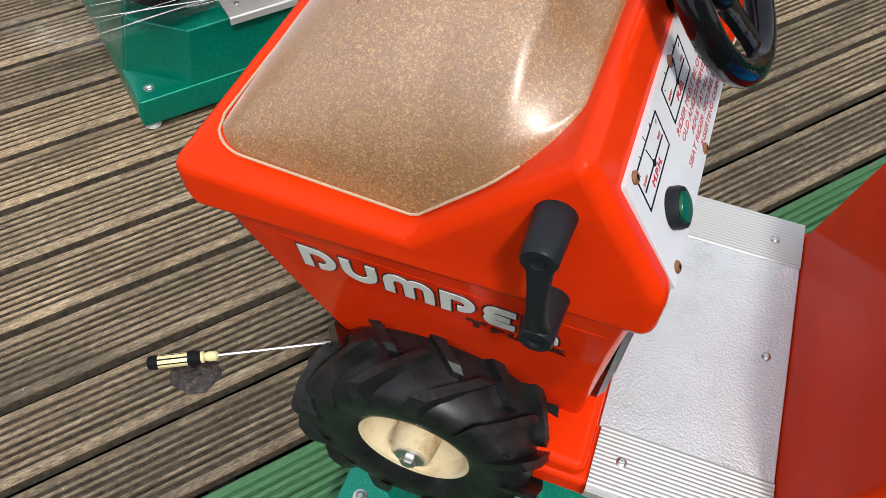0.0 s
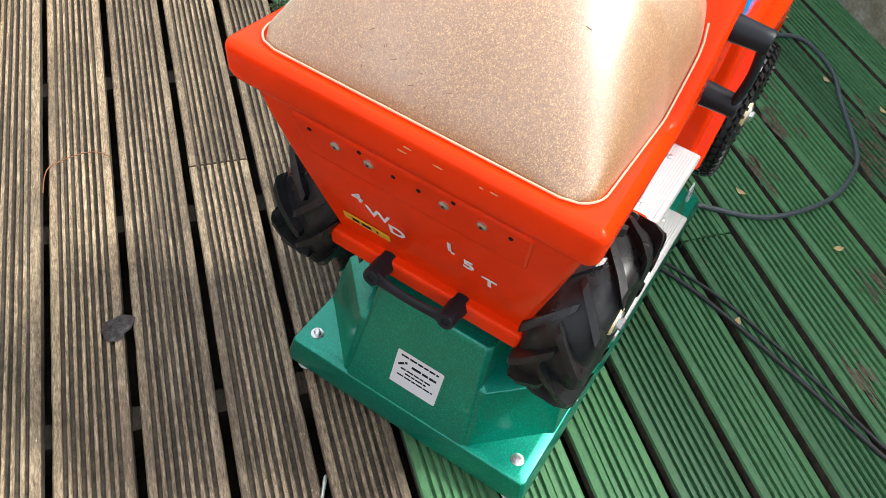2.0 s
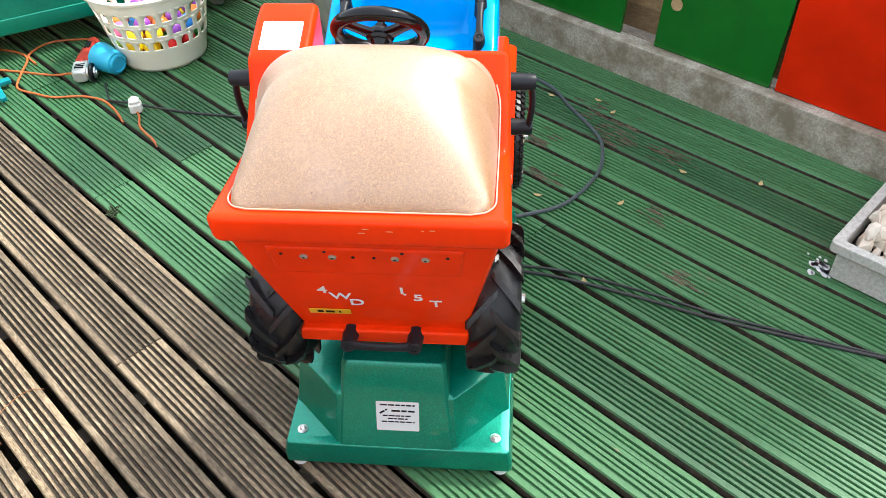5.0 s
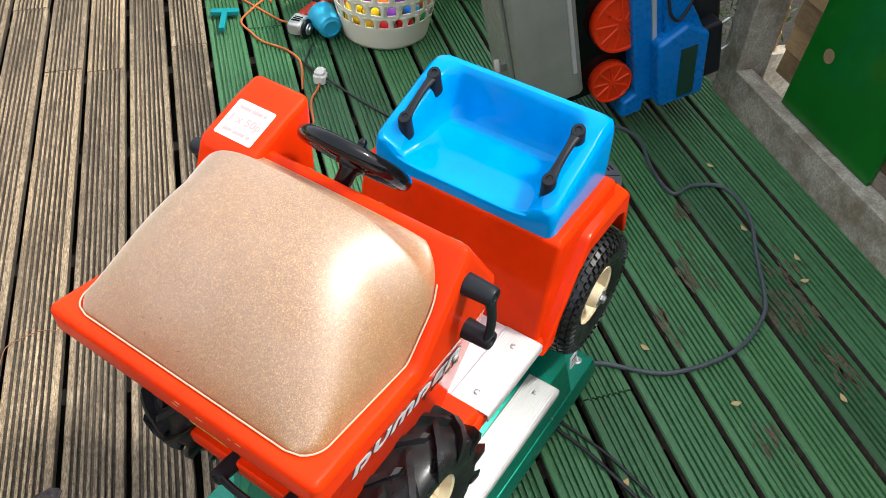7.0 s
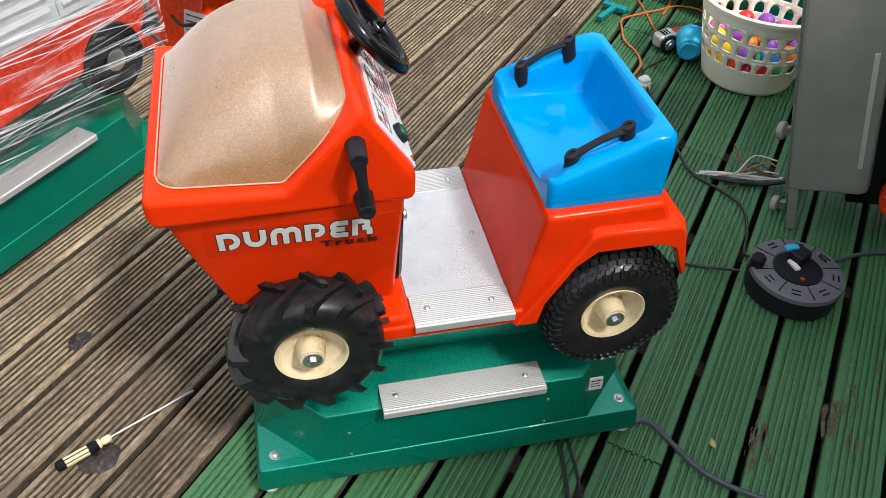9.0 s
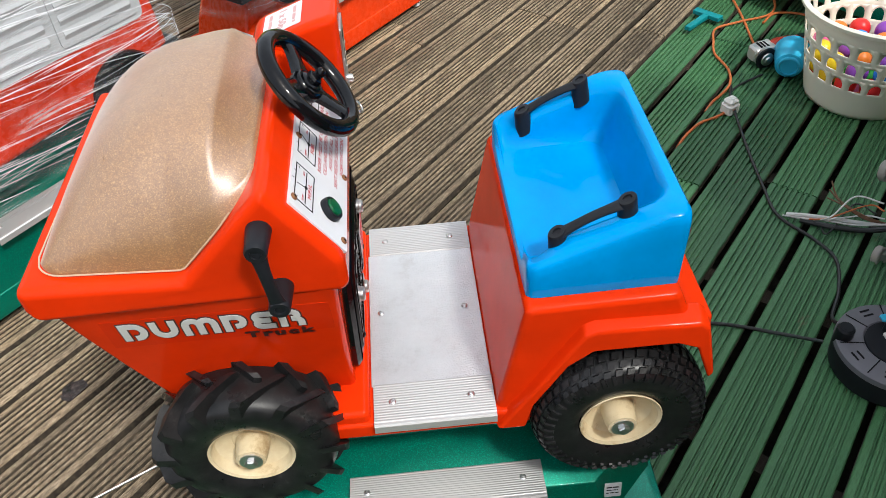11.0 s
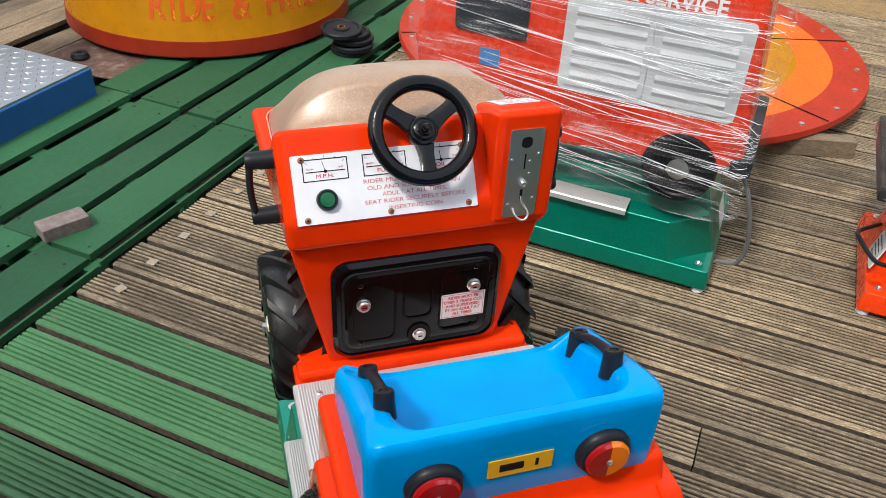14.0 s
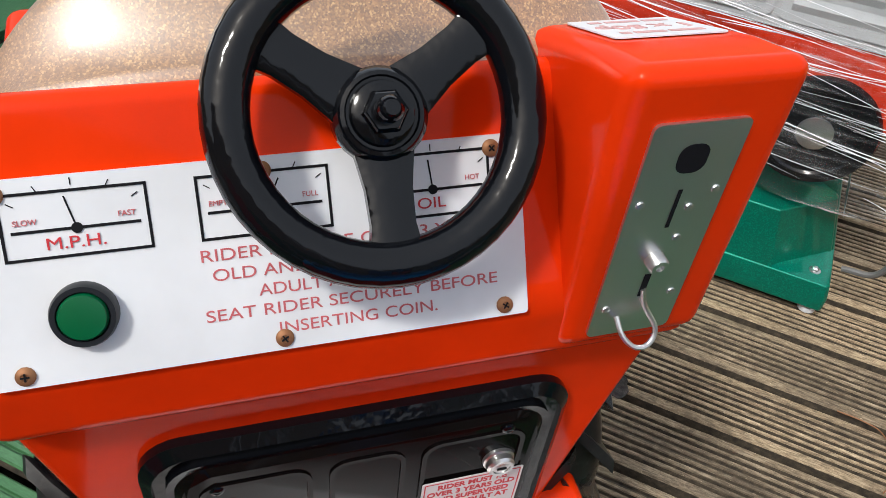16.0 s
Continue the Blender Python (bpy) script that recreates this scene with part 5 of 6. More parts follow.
# yellow roundabout with a red skirt
def chipped(m, under, low=0.60, high=0.64, scale=14, stretch=(1, 1, 3)):
    """Old enamel with chips and scrapes down to what lies under it."""
    old = bsdf(m).inputs["Base Color"].links[0].from_socket
    worn = noise_tex(m, scale, 10, 0.72, "Object", stretch)
    to(m, mix(m, ramp(m, worn, [(low, (0, 0, 0)), (high, (1, 1, 1))]), old, under), "Base Color")


YEL = gloss_paint("yellow_enamel", (0.44, 0.18, 0.003), 0.3, 0.15, 0.0, 0.2)
SKIRT = gloss_paint("worn_red_enamel", (0.26, 0.022, 0.008), 0.35, 0.2, 0.0)
ORANGE = gloss_paint("orange_enamel", (0.72, 0.14, 0.015), 0.4, 0.15, 0.0)
LETTER = gloss_paint("worn_orange_letter", (0.62, 0.09, 0.012), 0.4, 0.15, 0.0)
chipped(LETTER, (0.62, 0.30, 0.004), 0.58, 0.61, 12, (1, 1, 1))
chipped(YEL, (0.30, 0.12, 0.02), 0.66, 0.69)
chipped(SKIRT, (0.40, 0.18, 0.03), 0.64, 0.67)
car = thing("roundabout", "round yellow ride tub with a worn red skirt and orange lettering", "kiddie ride", pose(-2.83, -0.22, 0))
part("skirt", lathe([(0.60, 0.034), (0.652, 0.036), (0.658, 0.044), (0.651, 0.106)], None, 96), SKIRT, car, "worn dark red skirt")
part("tub", lathe([(0.6475, 0.104), (0.632, 0.16), (0.60, 0.33), (0.585, 0.52), (0.60, 0.54), (0.56, 0.55), (0.54, 0.5)], None, 96), YEL, car, "glossy yellow tub")
part("foot", lathe([(0.3, -0.01), (0.3, 0.04)], None, 24), PLASTIC, car)
for i, ch in enumerate("RIDE & PRIZE"):
    if ch != " ":
        a = radians(-22 + 6.3 * i)
        R = 0.6165
        m = plane_frame((R * math.cos(a), R * math.sin(a), 0.238), (-math.sin(a), math.cos(a), 0), (-0.18 * math.cos(a), -0.18 * math.sin(a), 1))
        lettering("lettering", ch, 0.165, LETTER, car, m, "worn orange capital letter", extrude=0.002, bold=0.003, width=0.72)

# round table top of red, orange and yellow rings, propped on timber
disc = thing("round_platform", "round red platform with orange and yellow rings", "platform", pose(-1.99, 1.575, 0))
RING_RED = gloss_paint("ring_red", (0.40, 0.030, 0.014), 0.45, 0.15, 0.0)
part("deck_ring", lathe([(0.89, 0.070), (1.035, 0.070), (1.04, 0.078), (1.035, 0.100), (0.89, 0.101)], None, 96, False), RING_RED, disc, "red outer ring", angle=40)
part("middle_ring", lathe([(0.74, 0.072), (0.89, 0.072), (0.89, 0.1015), (0.74, 0.1015)], None, 96, False), ORANGE, disc, "orange ring", angle=40)
part("inner_ring", lathe([(0.45, 0.072), (0.74, 0.072), (0.74, 0.102), (0.45, 0.102)], None, 96, False), YEL, disc, "yellow ring", angle=40)
part("centre", lathe([(0.45, 0.072), (0.45, 0.1025), (0.01, 0.1025)], None, 64), RING_RED, disc)
for a in (20, 75, 140, 200, 260, 320):
    part("joint", box((0.1, -0.004, 0.1022), (1.03, 0.004, 0.1032), pose(0, 0, 0, 0, 0, a)), INK, disc)
for i in range(26):
    a = 2 * math.pi * i / 26
    part("bolt", lathe([(0.012, 0.100), (0.011, 0.105), (0.005, 0.107)], pose(0.99 * math.cos(a), 0.99 * math.sin(a), 0), 10), STEEL, disc)
for k, (x, y, a) in enumerate(((-1.0, 1.80, 70), (-2.2, 0.95, 10), (-2.3, 2.2, -30))):
    t = part("timber_prop", box((-0.20, -0.03, 0.0), (0.20, 0.03, 0.068)), PALEWOOD, None, bevel=0.002, segs=1, at=pose(x, y, 0.001, 0, 0, a))
    tagged(t, "sawn timber bearer under the round platform", "timber", "timber props")

# weight plates in a stack
for i in range(5):
    dx, dy = [(0, 0), (0.012, -0.008), (0.004, 0.012), (-0.012, 0.006), (-0.03, -0.03)][i]
    p = thing("weight_plate", "black cast weight plate in a low stack", "weight plate", D(-1.15, -1.90, 0.023 + 0.0225 * i) @ pose(dx, dy, 0, 4 if i == 4 else 0, 3 if i == 4 else 0, 0), "stacked weight plates")
    part("disc", lathe([(0.016, 0), (0.085, 0), (0.09, 0.004), (0.09, 0.018), (0.085, 0.022), (0.076, 0.022), (0.072, 0.016), (0.036, 0.016), (0.034, 0.022), (0.016, 0.022)], None, 40, False), PLASTIC, p)
    part("bush", lathe([(0.0135, 0.0), (0.0175, 0.0), (0.0175, 0.0235), (0.0135, 0.0235)], None, 20, False), RUSTY, p, "rusty centre bush")

# brick on the walkway
BRICK = material("grey_brick", (0.17, 0.135, 0.125), 0.9)
to(BRICK, ramp(BRICK, noise_tex(BRICK, 60, 8), [(0.3, (0.12, 0.095, 0.09)), (0.7, (0.22, 0.175, 0.16))]), "Base Color")
to(BRICK, bump(BRICK, noise_tex(BRICK, 200, 4), 0.5, 0.002), "Normal")
b = part("brick", box((-0.068, -0.034, 0), (0.068, 0.034, 0.042)), BRICK, None, bevel=0.004, at=D(-1.215, -0.285, 0.020, 66))
tagged(b, "loose grey-brown brick lying on the walkway", "brick")

# blue step with chequer plate
BLUESTEEL = gloss_paint("blue_steel", (0.02, 0.10, 0.30), 0.35, 0.15, 0.1)
CHEQ = material("chequer_plate", (0.55, 0.57, 0.60), 0.35, 1.0)
stp = thing("blue_step", "blue steel step topped with aluminium chequer plate", "step", pose(0, 0, 0, 0, 0, 50) @ pose(-1.78, 1.03, 0))
part("frame", box((-0.50, -1.2, 0.0), (0.0, 0.0, 0.118)), BLUESTEEL, stp, bevel=0.006, at=pose(0, 0, 0.012))
part("tread", box((-0.49, -1.19, 0.118), (-0.008, -0.008, 0.126)), CHEQ, stp, "aluminium chequer plate", at=pose(0, 0, 0.012))
bm = bmesh.new()
for i in range(13):
    for j in range(30):
        a = 45 if (i + j) % 2 else -45
        add_lathe(bm, [(1, 0), (0.8, 1)], pose(-0.47 + i * 0.036, -1.17 + j * 0.039, 0.138, 0, 0, a) @ Matrix.Diagonal((0.0135, 0.0045, 0.0018, 1)), 8)
part("chequer", bm, CHEQ, stp)["kind"] = "stuff"
part("column", box((-0.9, -0.9, 0.0), (-0.52, -0.24, 1.0)), BLUESTEEL, stp, bevel=0.02)

# ---- kerb, panels, fence and planter ----
to(CONCRETE, mix(CONCRETE, ramp(CONCRETE, noise_tex(CONCRETE, 9, 10, 0.7), [(0.40, (0, 0, 0)), (0.60, (1, 1, 1))]), ramp(CONCRETE, noise_tex(CONCRETE, 140, 4), [(0.3, (0.27, 0.245, 0.20)), (0.75, (0.56, 0.52, 0.43))]), (0.20, 0.168, 0.12)), "Base Color")
to(CONCRETE, bump(CONCRETE, noise_tex(CONCRETE, 160, 6), 0.7, 0.003), "Normal")
kerb = part("kerb", box((-3.0, -1.615, -0.1), (1.195, -1.552, 0.128)), CONCRETE, None, bevel=0.004, at=pose(0, 0, 0, 0, 0, 50))
tagged(kerb, "weathered concrete gravel board along the decking", "kerb", kind="structure")
post = part("fence_post", box((1.20, -1.68, -0.1), (1.30, -1.56, 2.0)), CONCRETE, None, bevel=0.008, at=pose(0, 0, 0, 0, 0, 50))
tagged(post, "weathered concrete fence post at the deck corner", "fence post", kind="structure")
kerb2 = part("kerb", box((1.26, -3.0, -0.1), (1.31, -1.67, 0.125)), CONCRETE, None, bevel=0.004, at=pose(0, 0, 0, 0, 0, 50))
tagged(kerb2, "weathered concrete gravel board beyond the post", "kerb", kind="structure")
SLAT = wood("tan_fence_wood", ((0.36, 0.25, 0.13), (0.20, 0.14, 0.08), (0.46, 0.34, 0.19)), 0.4, 0.8)


def fence(name, a, b, base, top, h, label):
    """Horizontal overlapping slats between two plan points (u, y)."""
    A, B = Vector((*a, 0)), Vector((*b, 0))
    d = (B - A)
    L = d.length
    f = thing(name, label, "fence", pose(0, 0, 0, 0, 0, 50) @ pose(a[0], a[1], 0, 0, 0, math.degrees(math.atan2(d.y, d.x))), kind="structure")
    k = 0
    z = base
    while z < top:
        part("slat", loft([[(0, 0.0, z), (L, 0.0, z), (L, 0.012, z), (0, 0.012, z)], [(0, 0.012, z + h), (L, 0.012, z + h), (L, 0.018, z + h), (0, 0.018, z + h)]]), SLAT, f, at=pose(0, 0, 0))
        z += h * 0.93
        k += 1
    return f


fence("fence_kerbside", (1.2, -1.715), (-1.05, -1.715), 0.10, 1.96, 0.095, "tall tan overlapping timber fence slats behind leaning panels")
fence("fence_low", (-1.06, -1.715), (-3.0, -1.715), 0.10, 1.1, 0.095, "tan overlapping timber fence slats")
fence("fence_corner", (3.6, -3.0), (1.28, -1.735), 0.10, 1.96, 0.095, "tan overlapping timber fence slats")
fence("fence_far", (-4.2, 3.75), (4.2, 3.75), 0.0, 1.3, 0.12, "weathered timber fence beyond the deck")
fence("fence_end", (4.0, 3.75), (4.0, -3.0), 0.0, 1.3, 0.12, "weathered timber fence beyond the deck")
fence("fence_back", (-4.2, -3.0), (-4.2, 3.75), 0.0, 1.3, 0.12, "weathered timber fence beyond the walkway")
PGREEN = gloss_paint("panel_green", (0.008, 0.125, 0.012), 0.2, 0.08, 0.3)


def leaning_panel(u0, u1, mat, label, hole=None, skew=0.06):
    """A board that stands on the kerb and leans on the fence."""
    t = part("panel", loft([[(u0, -1.592 - 0.018 * k, 0.130), (u1, -1.592 - 0.018 * k, 0.130), (u1 - skew, -1.655 - 0.018 * k, 1.05), (u0 - skew, -1.655 - 0.018 * k, 1.05)] for k in (0, 1)]), mat, None, bevel=0.003, at=pose(0, 0, 0, 0, 0, 50))
    tagged(t, label, "panel", "leaning panels")
    if hole:
        h = part("hand_hole", lathe([(0.021, 0), (0.021, 0.0008)], plane_frame((hole[0], -1.5905 - (hole[1] - 0.13) * 0.068, hole[1]), (-1, 0, 0), (0, -0.068, 1)), 24), SLAT, t, "round finger hole")
    return t


leaning_panel(0.014, 0.437, PGREEN, "glossy green board leaning on the fence above the kerb", (0.380, 0.293), 0.02)
leaning_panel(0.577, 0.995, PGREEN, "scratched glossy green board leaning on the fence above the kerb", (0.896, 0.347), 0.02)
PRED = gloss_paint("panel_red", (0.56, 0.018, 0.002), 0.2, 0.08, 0.06, 0.1)
leaning_panel(-0.62, -0.006, PRED, "glossy red board leaning on the fence above the kerb", None, -0.02)

planter = thing("planter", "grey concrete trough filled with pale stones", "planter", pose(0, 0, 0, 0, 0, 50) @ pose(-0.446, -1.045, 0))
PLANT = material("grey_trough", (0.34, 0.34, 0.33), 0.85)
to(PLANT, ramp(PLANT, noise_tex(PLANT, 120, 5), [(0.3, (0.36, 0.355, 0.33)), (0.7, (0.56, 0.55, 0.51))]), "Base Color")
to(PLANT, bump(PLANT, noise_tex(PLANT, 220, 3), 0.5, 0.002), "Normal")
bm = bmesh.new()
ow, il = rounded(-0.95, 0.0, -0.495, 0.0, 0.012, 3), rounded(-0.925, -0.026, -0.470, -0.026, 0.010, 3)
ob_ = rounded(-0.932, -0.018, -0.478, -0.018, 0.012, 3)
add_loft(bm, [[(x, y, z) for x, y in o] for o, z in ((ob_, 0.004), (ob_, 0.088), (ow, 0.093), (ow, 0.122), (il, 0.122), (il, 0.066))], caps=False)
part("trough", bm, PLANT, planter, bevel=0.003)
part("bed", box((-0.93, -0.475, 0.05), (-0.022, -0.022, 0.07)), SOIL, planter, "dark bed under the stones")
part("pedestal", loft([[(-0.88, -y1, z), (x, -y1, z), (x, -y0, z), (-0.88, -y0, z)] for x, y0, y1, z in ((-0.100, 0.160, 0.46, 0.060), (-0.112, 0.176, 0.45, 0.125), (-0.150, 0.205, 0.43, 0.22), (-0.178, 0.222, 0.42, 0.34), (-0.190, 0.23, 0.41, 0.55))]), PLANT, planter, "sloping grey moulded pedestal", bevel=0.014)
STONE = material("pale_stone", (0.62, 0.55, 0.46), 0.75)
oi = STONE.node_tree.nodes.new("ShaderNodeObjectInfo")
to(STONE, mix(STONE, ramp(STONE, noise_tex(STONE, 40, 6), [(0.35, (0, 0, 0)), (0.7, (0.6, 0.6, 0.6))]), ramp(STONE, oi.outputs["Random"], [(0, (0.58, 0.50, 0.40)), (0.5, (0.74, 0.70, 0.63)), (1, (0.66, 0.55, 0.42))]), (0.52, 0.42, 0.31)), "Base Color")
r = random.Random(11)
shapes = []
for k in range(8):
    bm = bmesh.new()
    bmesh.ops.create_icosphere(bm, subdivisions=1, radius=1.0)
    for v in bm.verts:
        v.co *= r.uniform(0.62, 1.2)
    shapes.append(mesh_of(bm, "stone", STONE, 20))
for k in range(520):
    y = -r.uniform(0.035, 0.462)
    x = -r.uniform(0.035, 0.9)
    if x < -0.125 and y < -0.185:
        continue
    o = new("stone", shapes[k % 8])
    o.parent = planter
    s = r.uniform(0.016, 0.030)
    o.matrix_basis = pose(x, y, 0.080 + 0.022 * (k % 3) + r.uniform(0, 0.018), r.uniform(0, 360), r.uniform(0, 360), r.uniform(0, 360)) @ Matrix.Diagonal((s * 1.25, s, s * 0.85, 1))

# ---- things on the green boards ----
# laundry basket with coloured play balls
IVORY = material("ivory_plastic", (0.86, 0.82, 0.70), 0.35)
basket = thing("laundry_basket", "ivory plastic laundry basket half full of coloured play balls", "basket", pose(1.665, 1.13, 0.002, 0, 0, 20))
bm = bmesh.new()


def bz(t):
    return 0.158 + 0.062 * t


H, COLS = 0.285, 22


def on_wall(a, z):
    rad = bz(z / H)
    return rad * math.cos(a), rad * math.sin(a), z


def wall_band(z0, z1, M=44):
    V = [[bm.verts.new(on_wall(2 * math.pi * j / M, z)) for j in range(M)] for z in (z0, z1)]
    for j in range(M):
        bm.faces.new((V[0][j], V[0][(j + 1) % M], V[1][(j + 1) % M], V[1][j]))


def arched_row(z0, z1, shift):
    """A row of cells, each with a round-topped hole."""
    step = 2 * math.pi / COLS
    for c in range(COLS):
        a0 = (c + shift) * step
        hw = step * 0.31
        zb, zs, zt = z0 + 0.006, z0 + 0.020, z1 - 0.007
        hole = [(-hw, zb), (0, zb), (hw, zb), (hw, zs)] + [(hw * math.cos(q), zs + (zt - zs) * math.sin(q)) for q in [math.pi * i / 8 for i in range(1, 8)]] + [(-hw, zs)]
        rim = [(-step / 2, z0), (0, z0), (step / 2, z0), (step / 2, (z0 + z1) / 2), (step / 2, z1), (step * 0.35, z1), (step * 0.2, z1), (0, z1), (-step * 0.2, z1), (-step * 0.35, z1), (-step / 2, z1), (-step / 2, (z0 + z1) / 2)]
        A = [bm.verts.new(on_wall(a0 + p, z)) for p, z in hole]
        B = [bm.verts.new(on_wall(a0 + p, z)) for p, z in rim]
        for i in range(12):
            j = (i + 1) % 12
            bm.faces.new((A[i], A[j], B[j], B[i]))


wall_band(0.0, 0.012)
wall_band(0.012, 0.088)
arched_row(0.088, 0.136, 0.0)
wall_band(0.136, 0.142)
arched_row(0.142, 0.192, 0.5)
wall_band(0.192, 0.198)
arched_row(0.198, 0.248, 0.0)
wall_band(0.248, H)
bmesh.ops.remove_doubles(bm, verts=bm.verts, dist=0.0002)
shell = part("basket_wall", bm, IVORY, basket, angle=60)
mod = shell.modifiers.new("wall", "SOLIDIFY")
mod.thickness = 0.003
part("basket_rim", lathe([(0.216, 0.282), (0.232, 0.286), (0.234, 0.296), (0.228, 0.300), (0.218, 0.298)], None, 72, False), IVORY, basket)
part("basket_floor", lathe([(0.157, 0.0), (0.157, 0.004)], None, 48), IVORY, basket)
cols = [(0.75, 0.02, 0.02), (0.02, 0.25, 0.75), (0.75, 0.55, 0.01), (0.03, 0.40, 0.06), (0.25, 0.06, 0.45), (0.75, 0.20, 0.02), (0.72, 0.15, 0.35), (0.35, 0.6, 0.08)]
ballm = [material("ball_colour", c, 0.35) for c in cols]
r = random.Random(5)
bm = bmesh.new()
bmesh.ops.create_uvsphere(bm, u_segments=16, v_segments=10, radius=0.031)
ball0 = mesh_of(bm, "play_ball", ballm[0])
balls = [ball0]
for mt in ballm[1:]:
    c = ball0.copy()
    c.materials[0] = mt
    balls.append(c)
k = 0
for layer in range(3):
    for ring_r, cnt in ((0.125 + 0.008 * layer, 12), (0.068, 6), (0.0, 1)):
        for i in range(cnt):
            a = 2 * math.pi * (i + 0.3 * layer) / cnt
            o = new("play_ball", balls[r.randrange(8)])
            o.matrix_basis = pose(1.665, 1.13, 0) @ pose(ring_r * math.cos(a), ring_r * math.sin(a), 0.038 + 0.052 * layer)
            tagged(o, "coloured plastic play ball in the basket", "ball", "play balls in the basket")

# angle grinder, beaker and toy rake
grinder = thing("angle_grinder", "red and black angle grinder lying on the boards", "power tool", pose(1.44, 1.36, 0.0, 0, 0, 12))
TOOLRED = material("tool_red", (0.42, 0.035, 0.02), 0.4)
part("body", tube([(0.03, 0, 0.034), (0.06, 0, 0.036), (0.12, 0, 0.036), (0.19, 0, 0.034), (0.24, 0, 0.032)], [0.027, 0.033, 0.03, 0.026, 0.022], 14), TOOLRED, grinder, "red motor housing")
for s_ in (-1, 1):
    part("grip_panel", loft([[(x, s_ * y, 0.036 + dz) for y, dz in ((0.026, -0.014), (0.034, -0.008), (0.034, 0.010), (0.026, 0.016))] for x in (0.062, 0.075, 0.112, 0.120)]), PLASTIC, grinder, "black rubber grip panel", bevel=0.002, segs=2)
part("switch_panel", slab(rounded(0.135, 0.185, -0.010, 0.010, 0.004, 3), 0.060, 0.067, None, 0.002), PLASTIC, grinder, "black slide switch")
head = part("gear_head", loft([[(x, y, z) for y, z in rounded(-w, w, 0.012 - d * 0.2, 0.056 + d, 0.010, 3)] for x, w, d in ((-0.034, 0.018, -0.006), (-0.028, 0.026, 0.0), (0.004, 0.029, 0.004), (0.022, 0.030, 0.004), (0.034, 0.031, 0.006), (0.040, 0.030, 0.004))]), ALU, grinder, "cast metal gear head", bevel=0.002, segs=2)
for k in range(3):
    part("vent", box((-0.012 + 0.012 * k, -0.016, 0.0585), (-0.006 + 0.012 * k, 0.016, 0.0612)), INK, head)
spin = pose(-0.006, -0.026, 0.033, 90, 0, 0)
guard = part("guard_collar", lathe([(0.020, 0.0), (0.031, 0.002), (0.033, 0.008), (0.029, 0.011), (0.018, 0.012)], spin, 28), STEEL, grinder, "steel guard collar")
part("guard", lathe([(0.018, 0.012), (0.034, 0.013), (0.036, 0.017), (0.034, 0.020), (0.020, 0.021)], spin, 28), PLASTIC, grinder, "black guard ring")
part("flange_nut", lathe([(0.020, 0.021), (0.022, 0.024), (0.020, 0.028), (0.012, 0.029), (0.010, 0.034)], spin, 24), STEEL, grinder, "steel flange nut")
SKYBLUE = gloss_paint("sky_blue_plastic", (0.04, 0.42, 0.66), 0.35, 0.1, 0.0)
cup = thing("beaker", "sky blue plastic beaker lying on its side", "cup", pose(1.50, 1.272, 0.0525, 0, 94, -118) @ pose(0, 0, -0.05))
part("cup_wall", lathe([(0.052, 0.0), (0.054, 0.002), (0.0415, 0.092), (0.034, 0.094), (0.032, 0.100), (0.028, 0.102), (0.026, 0.096)], None, 36), SKYBLUE, cup)
TEAL = gloss_paint("teal_plastic", (0.01, 0.24, 0.27), 0.4, 0.1, 0.0)
rake = thing("toy_rake", "small teal plastic rake head on the boards", "toy", pose(1.345, 1.64, 0.0, 0, 0, 130))
bm = bmesh.new()
add_box(bm, (-0.011, -0.02, 0.012), (0.011, 0.10, 0.028))
add_box(bm, (-0.052, -0.045, 0.014), (0.052, -0.015, 0.03))
for i in range(4):
    add_loft(bm, [[(-0.046 + i * 0.0305 + a, -0.044 + b, 0.022) for a, b in ((-0.009, 0.012), (0.009, 0.012), (0.009, 0), (-0.009, 0))], [(-0.046 + i * 0.0305 + a, -0.062 + b, 0.001) for a, b in ((-0.005, 0.008), (0.005, 0.008), (0.005, 0), (-0.005, 0))]])
part("head", bm, TEAL, rake, bevel=0.003, segs=2)

# cables, plug and reel
CABLE_BLACK = material("black_cable", (0.014, 0.015, 0.017), 0.45)
CABLE_GREY = material("grey_flex", (0.06, 0.075, 0.085), 0.45)
CABLE_ORANGE = material("orange_cable", (0.50, 0.13, 0.035), 0.5)
CABLE_WHITE = material("white_wire", (0.6, 0.6, 0.58), 0.45)


def cable(points, r, mat, label):
    o = part("cable", tube(spline([(*p, r + 0.0005) if len(p) == 2 else p for p in points], 10), r, 8), mat, None)
    return tagged(o, label, "cable")


cable([(0.61, -0.18, 0.06), (0.66, -0.21), (0.71, -0.225), (0.778, -0.371), (0.925, -0.475), (1.06, -0.50), (1.15, -0.484), (1.30, -0.41), (1.433, -0.345), (1.516, -0.242), (1.47, -0.16), (1.40, -0.125), (1.47, -0.03), (1.585, 0.068), (1.60, 0.16), (1.50, 0.18), (1.36, 0.13, 0.05), (1.285, 0.11, 0.11)], 0.0058, CABLE_GREY, "thick grey-black flex looping over the boards to the reel")
cable([(0.50, -0.20), (0.475, -0.345), (0.41, -0.55), (0.345, -0.725), (0.27, -0.98), (0.203, -1.222), (0.12, -1.5)], 0.0045, CABLE_BLACK, "black cable lying across the green boards")
cable([(0.52, -0.19), (0.50, -0.36), (0.43, -0.57), (0.357, -0.745), (0.285, -0.97), (0.215, -1.21), (0.14, -1.5)], 0.0035, CABLE_BLACK, "thin black cable beside a thicker one")
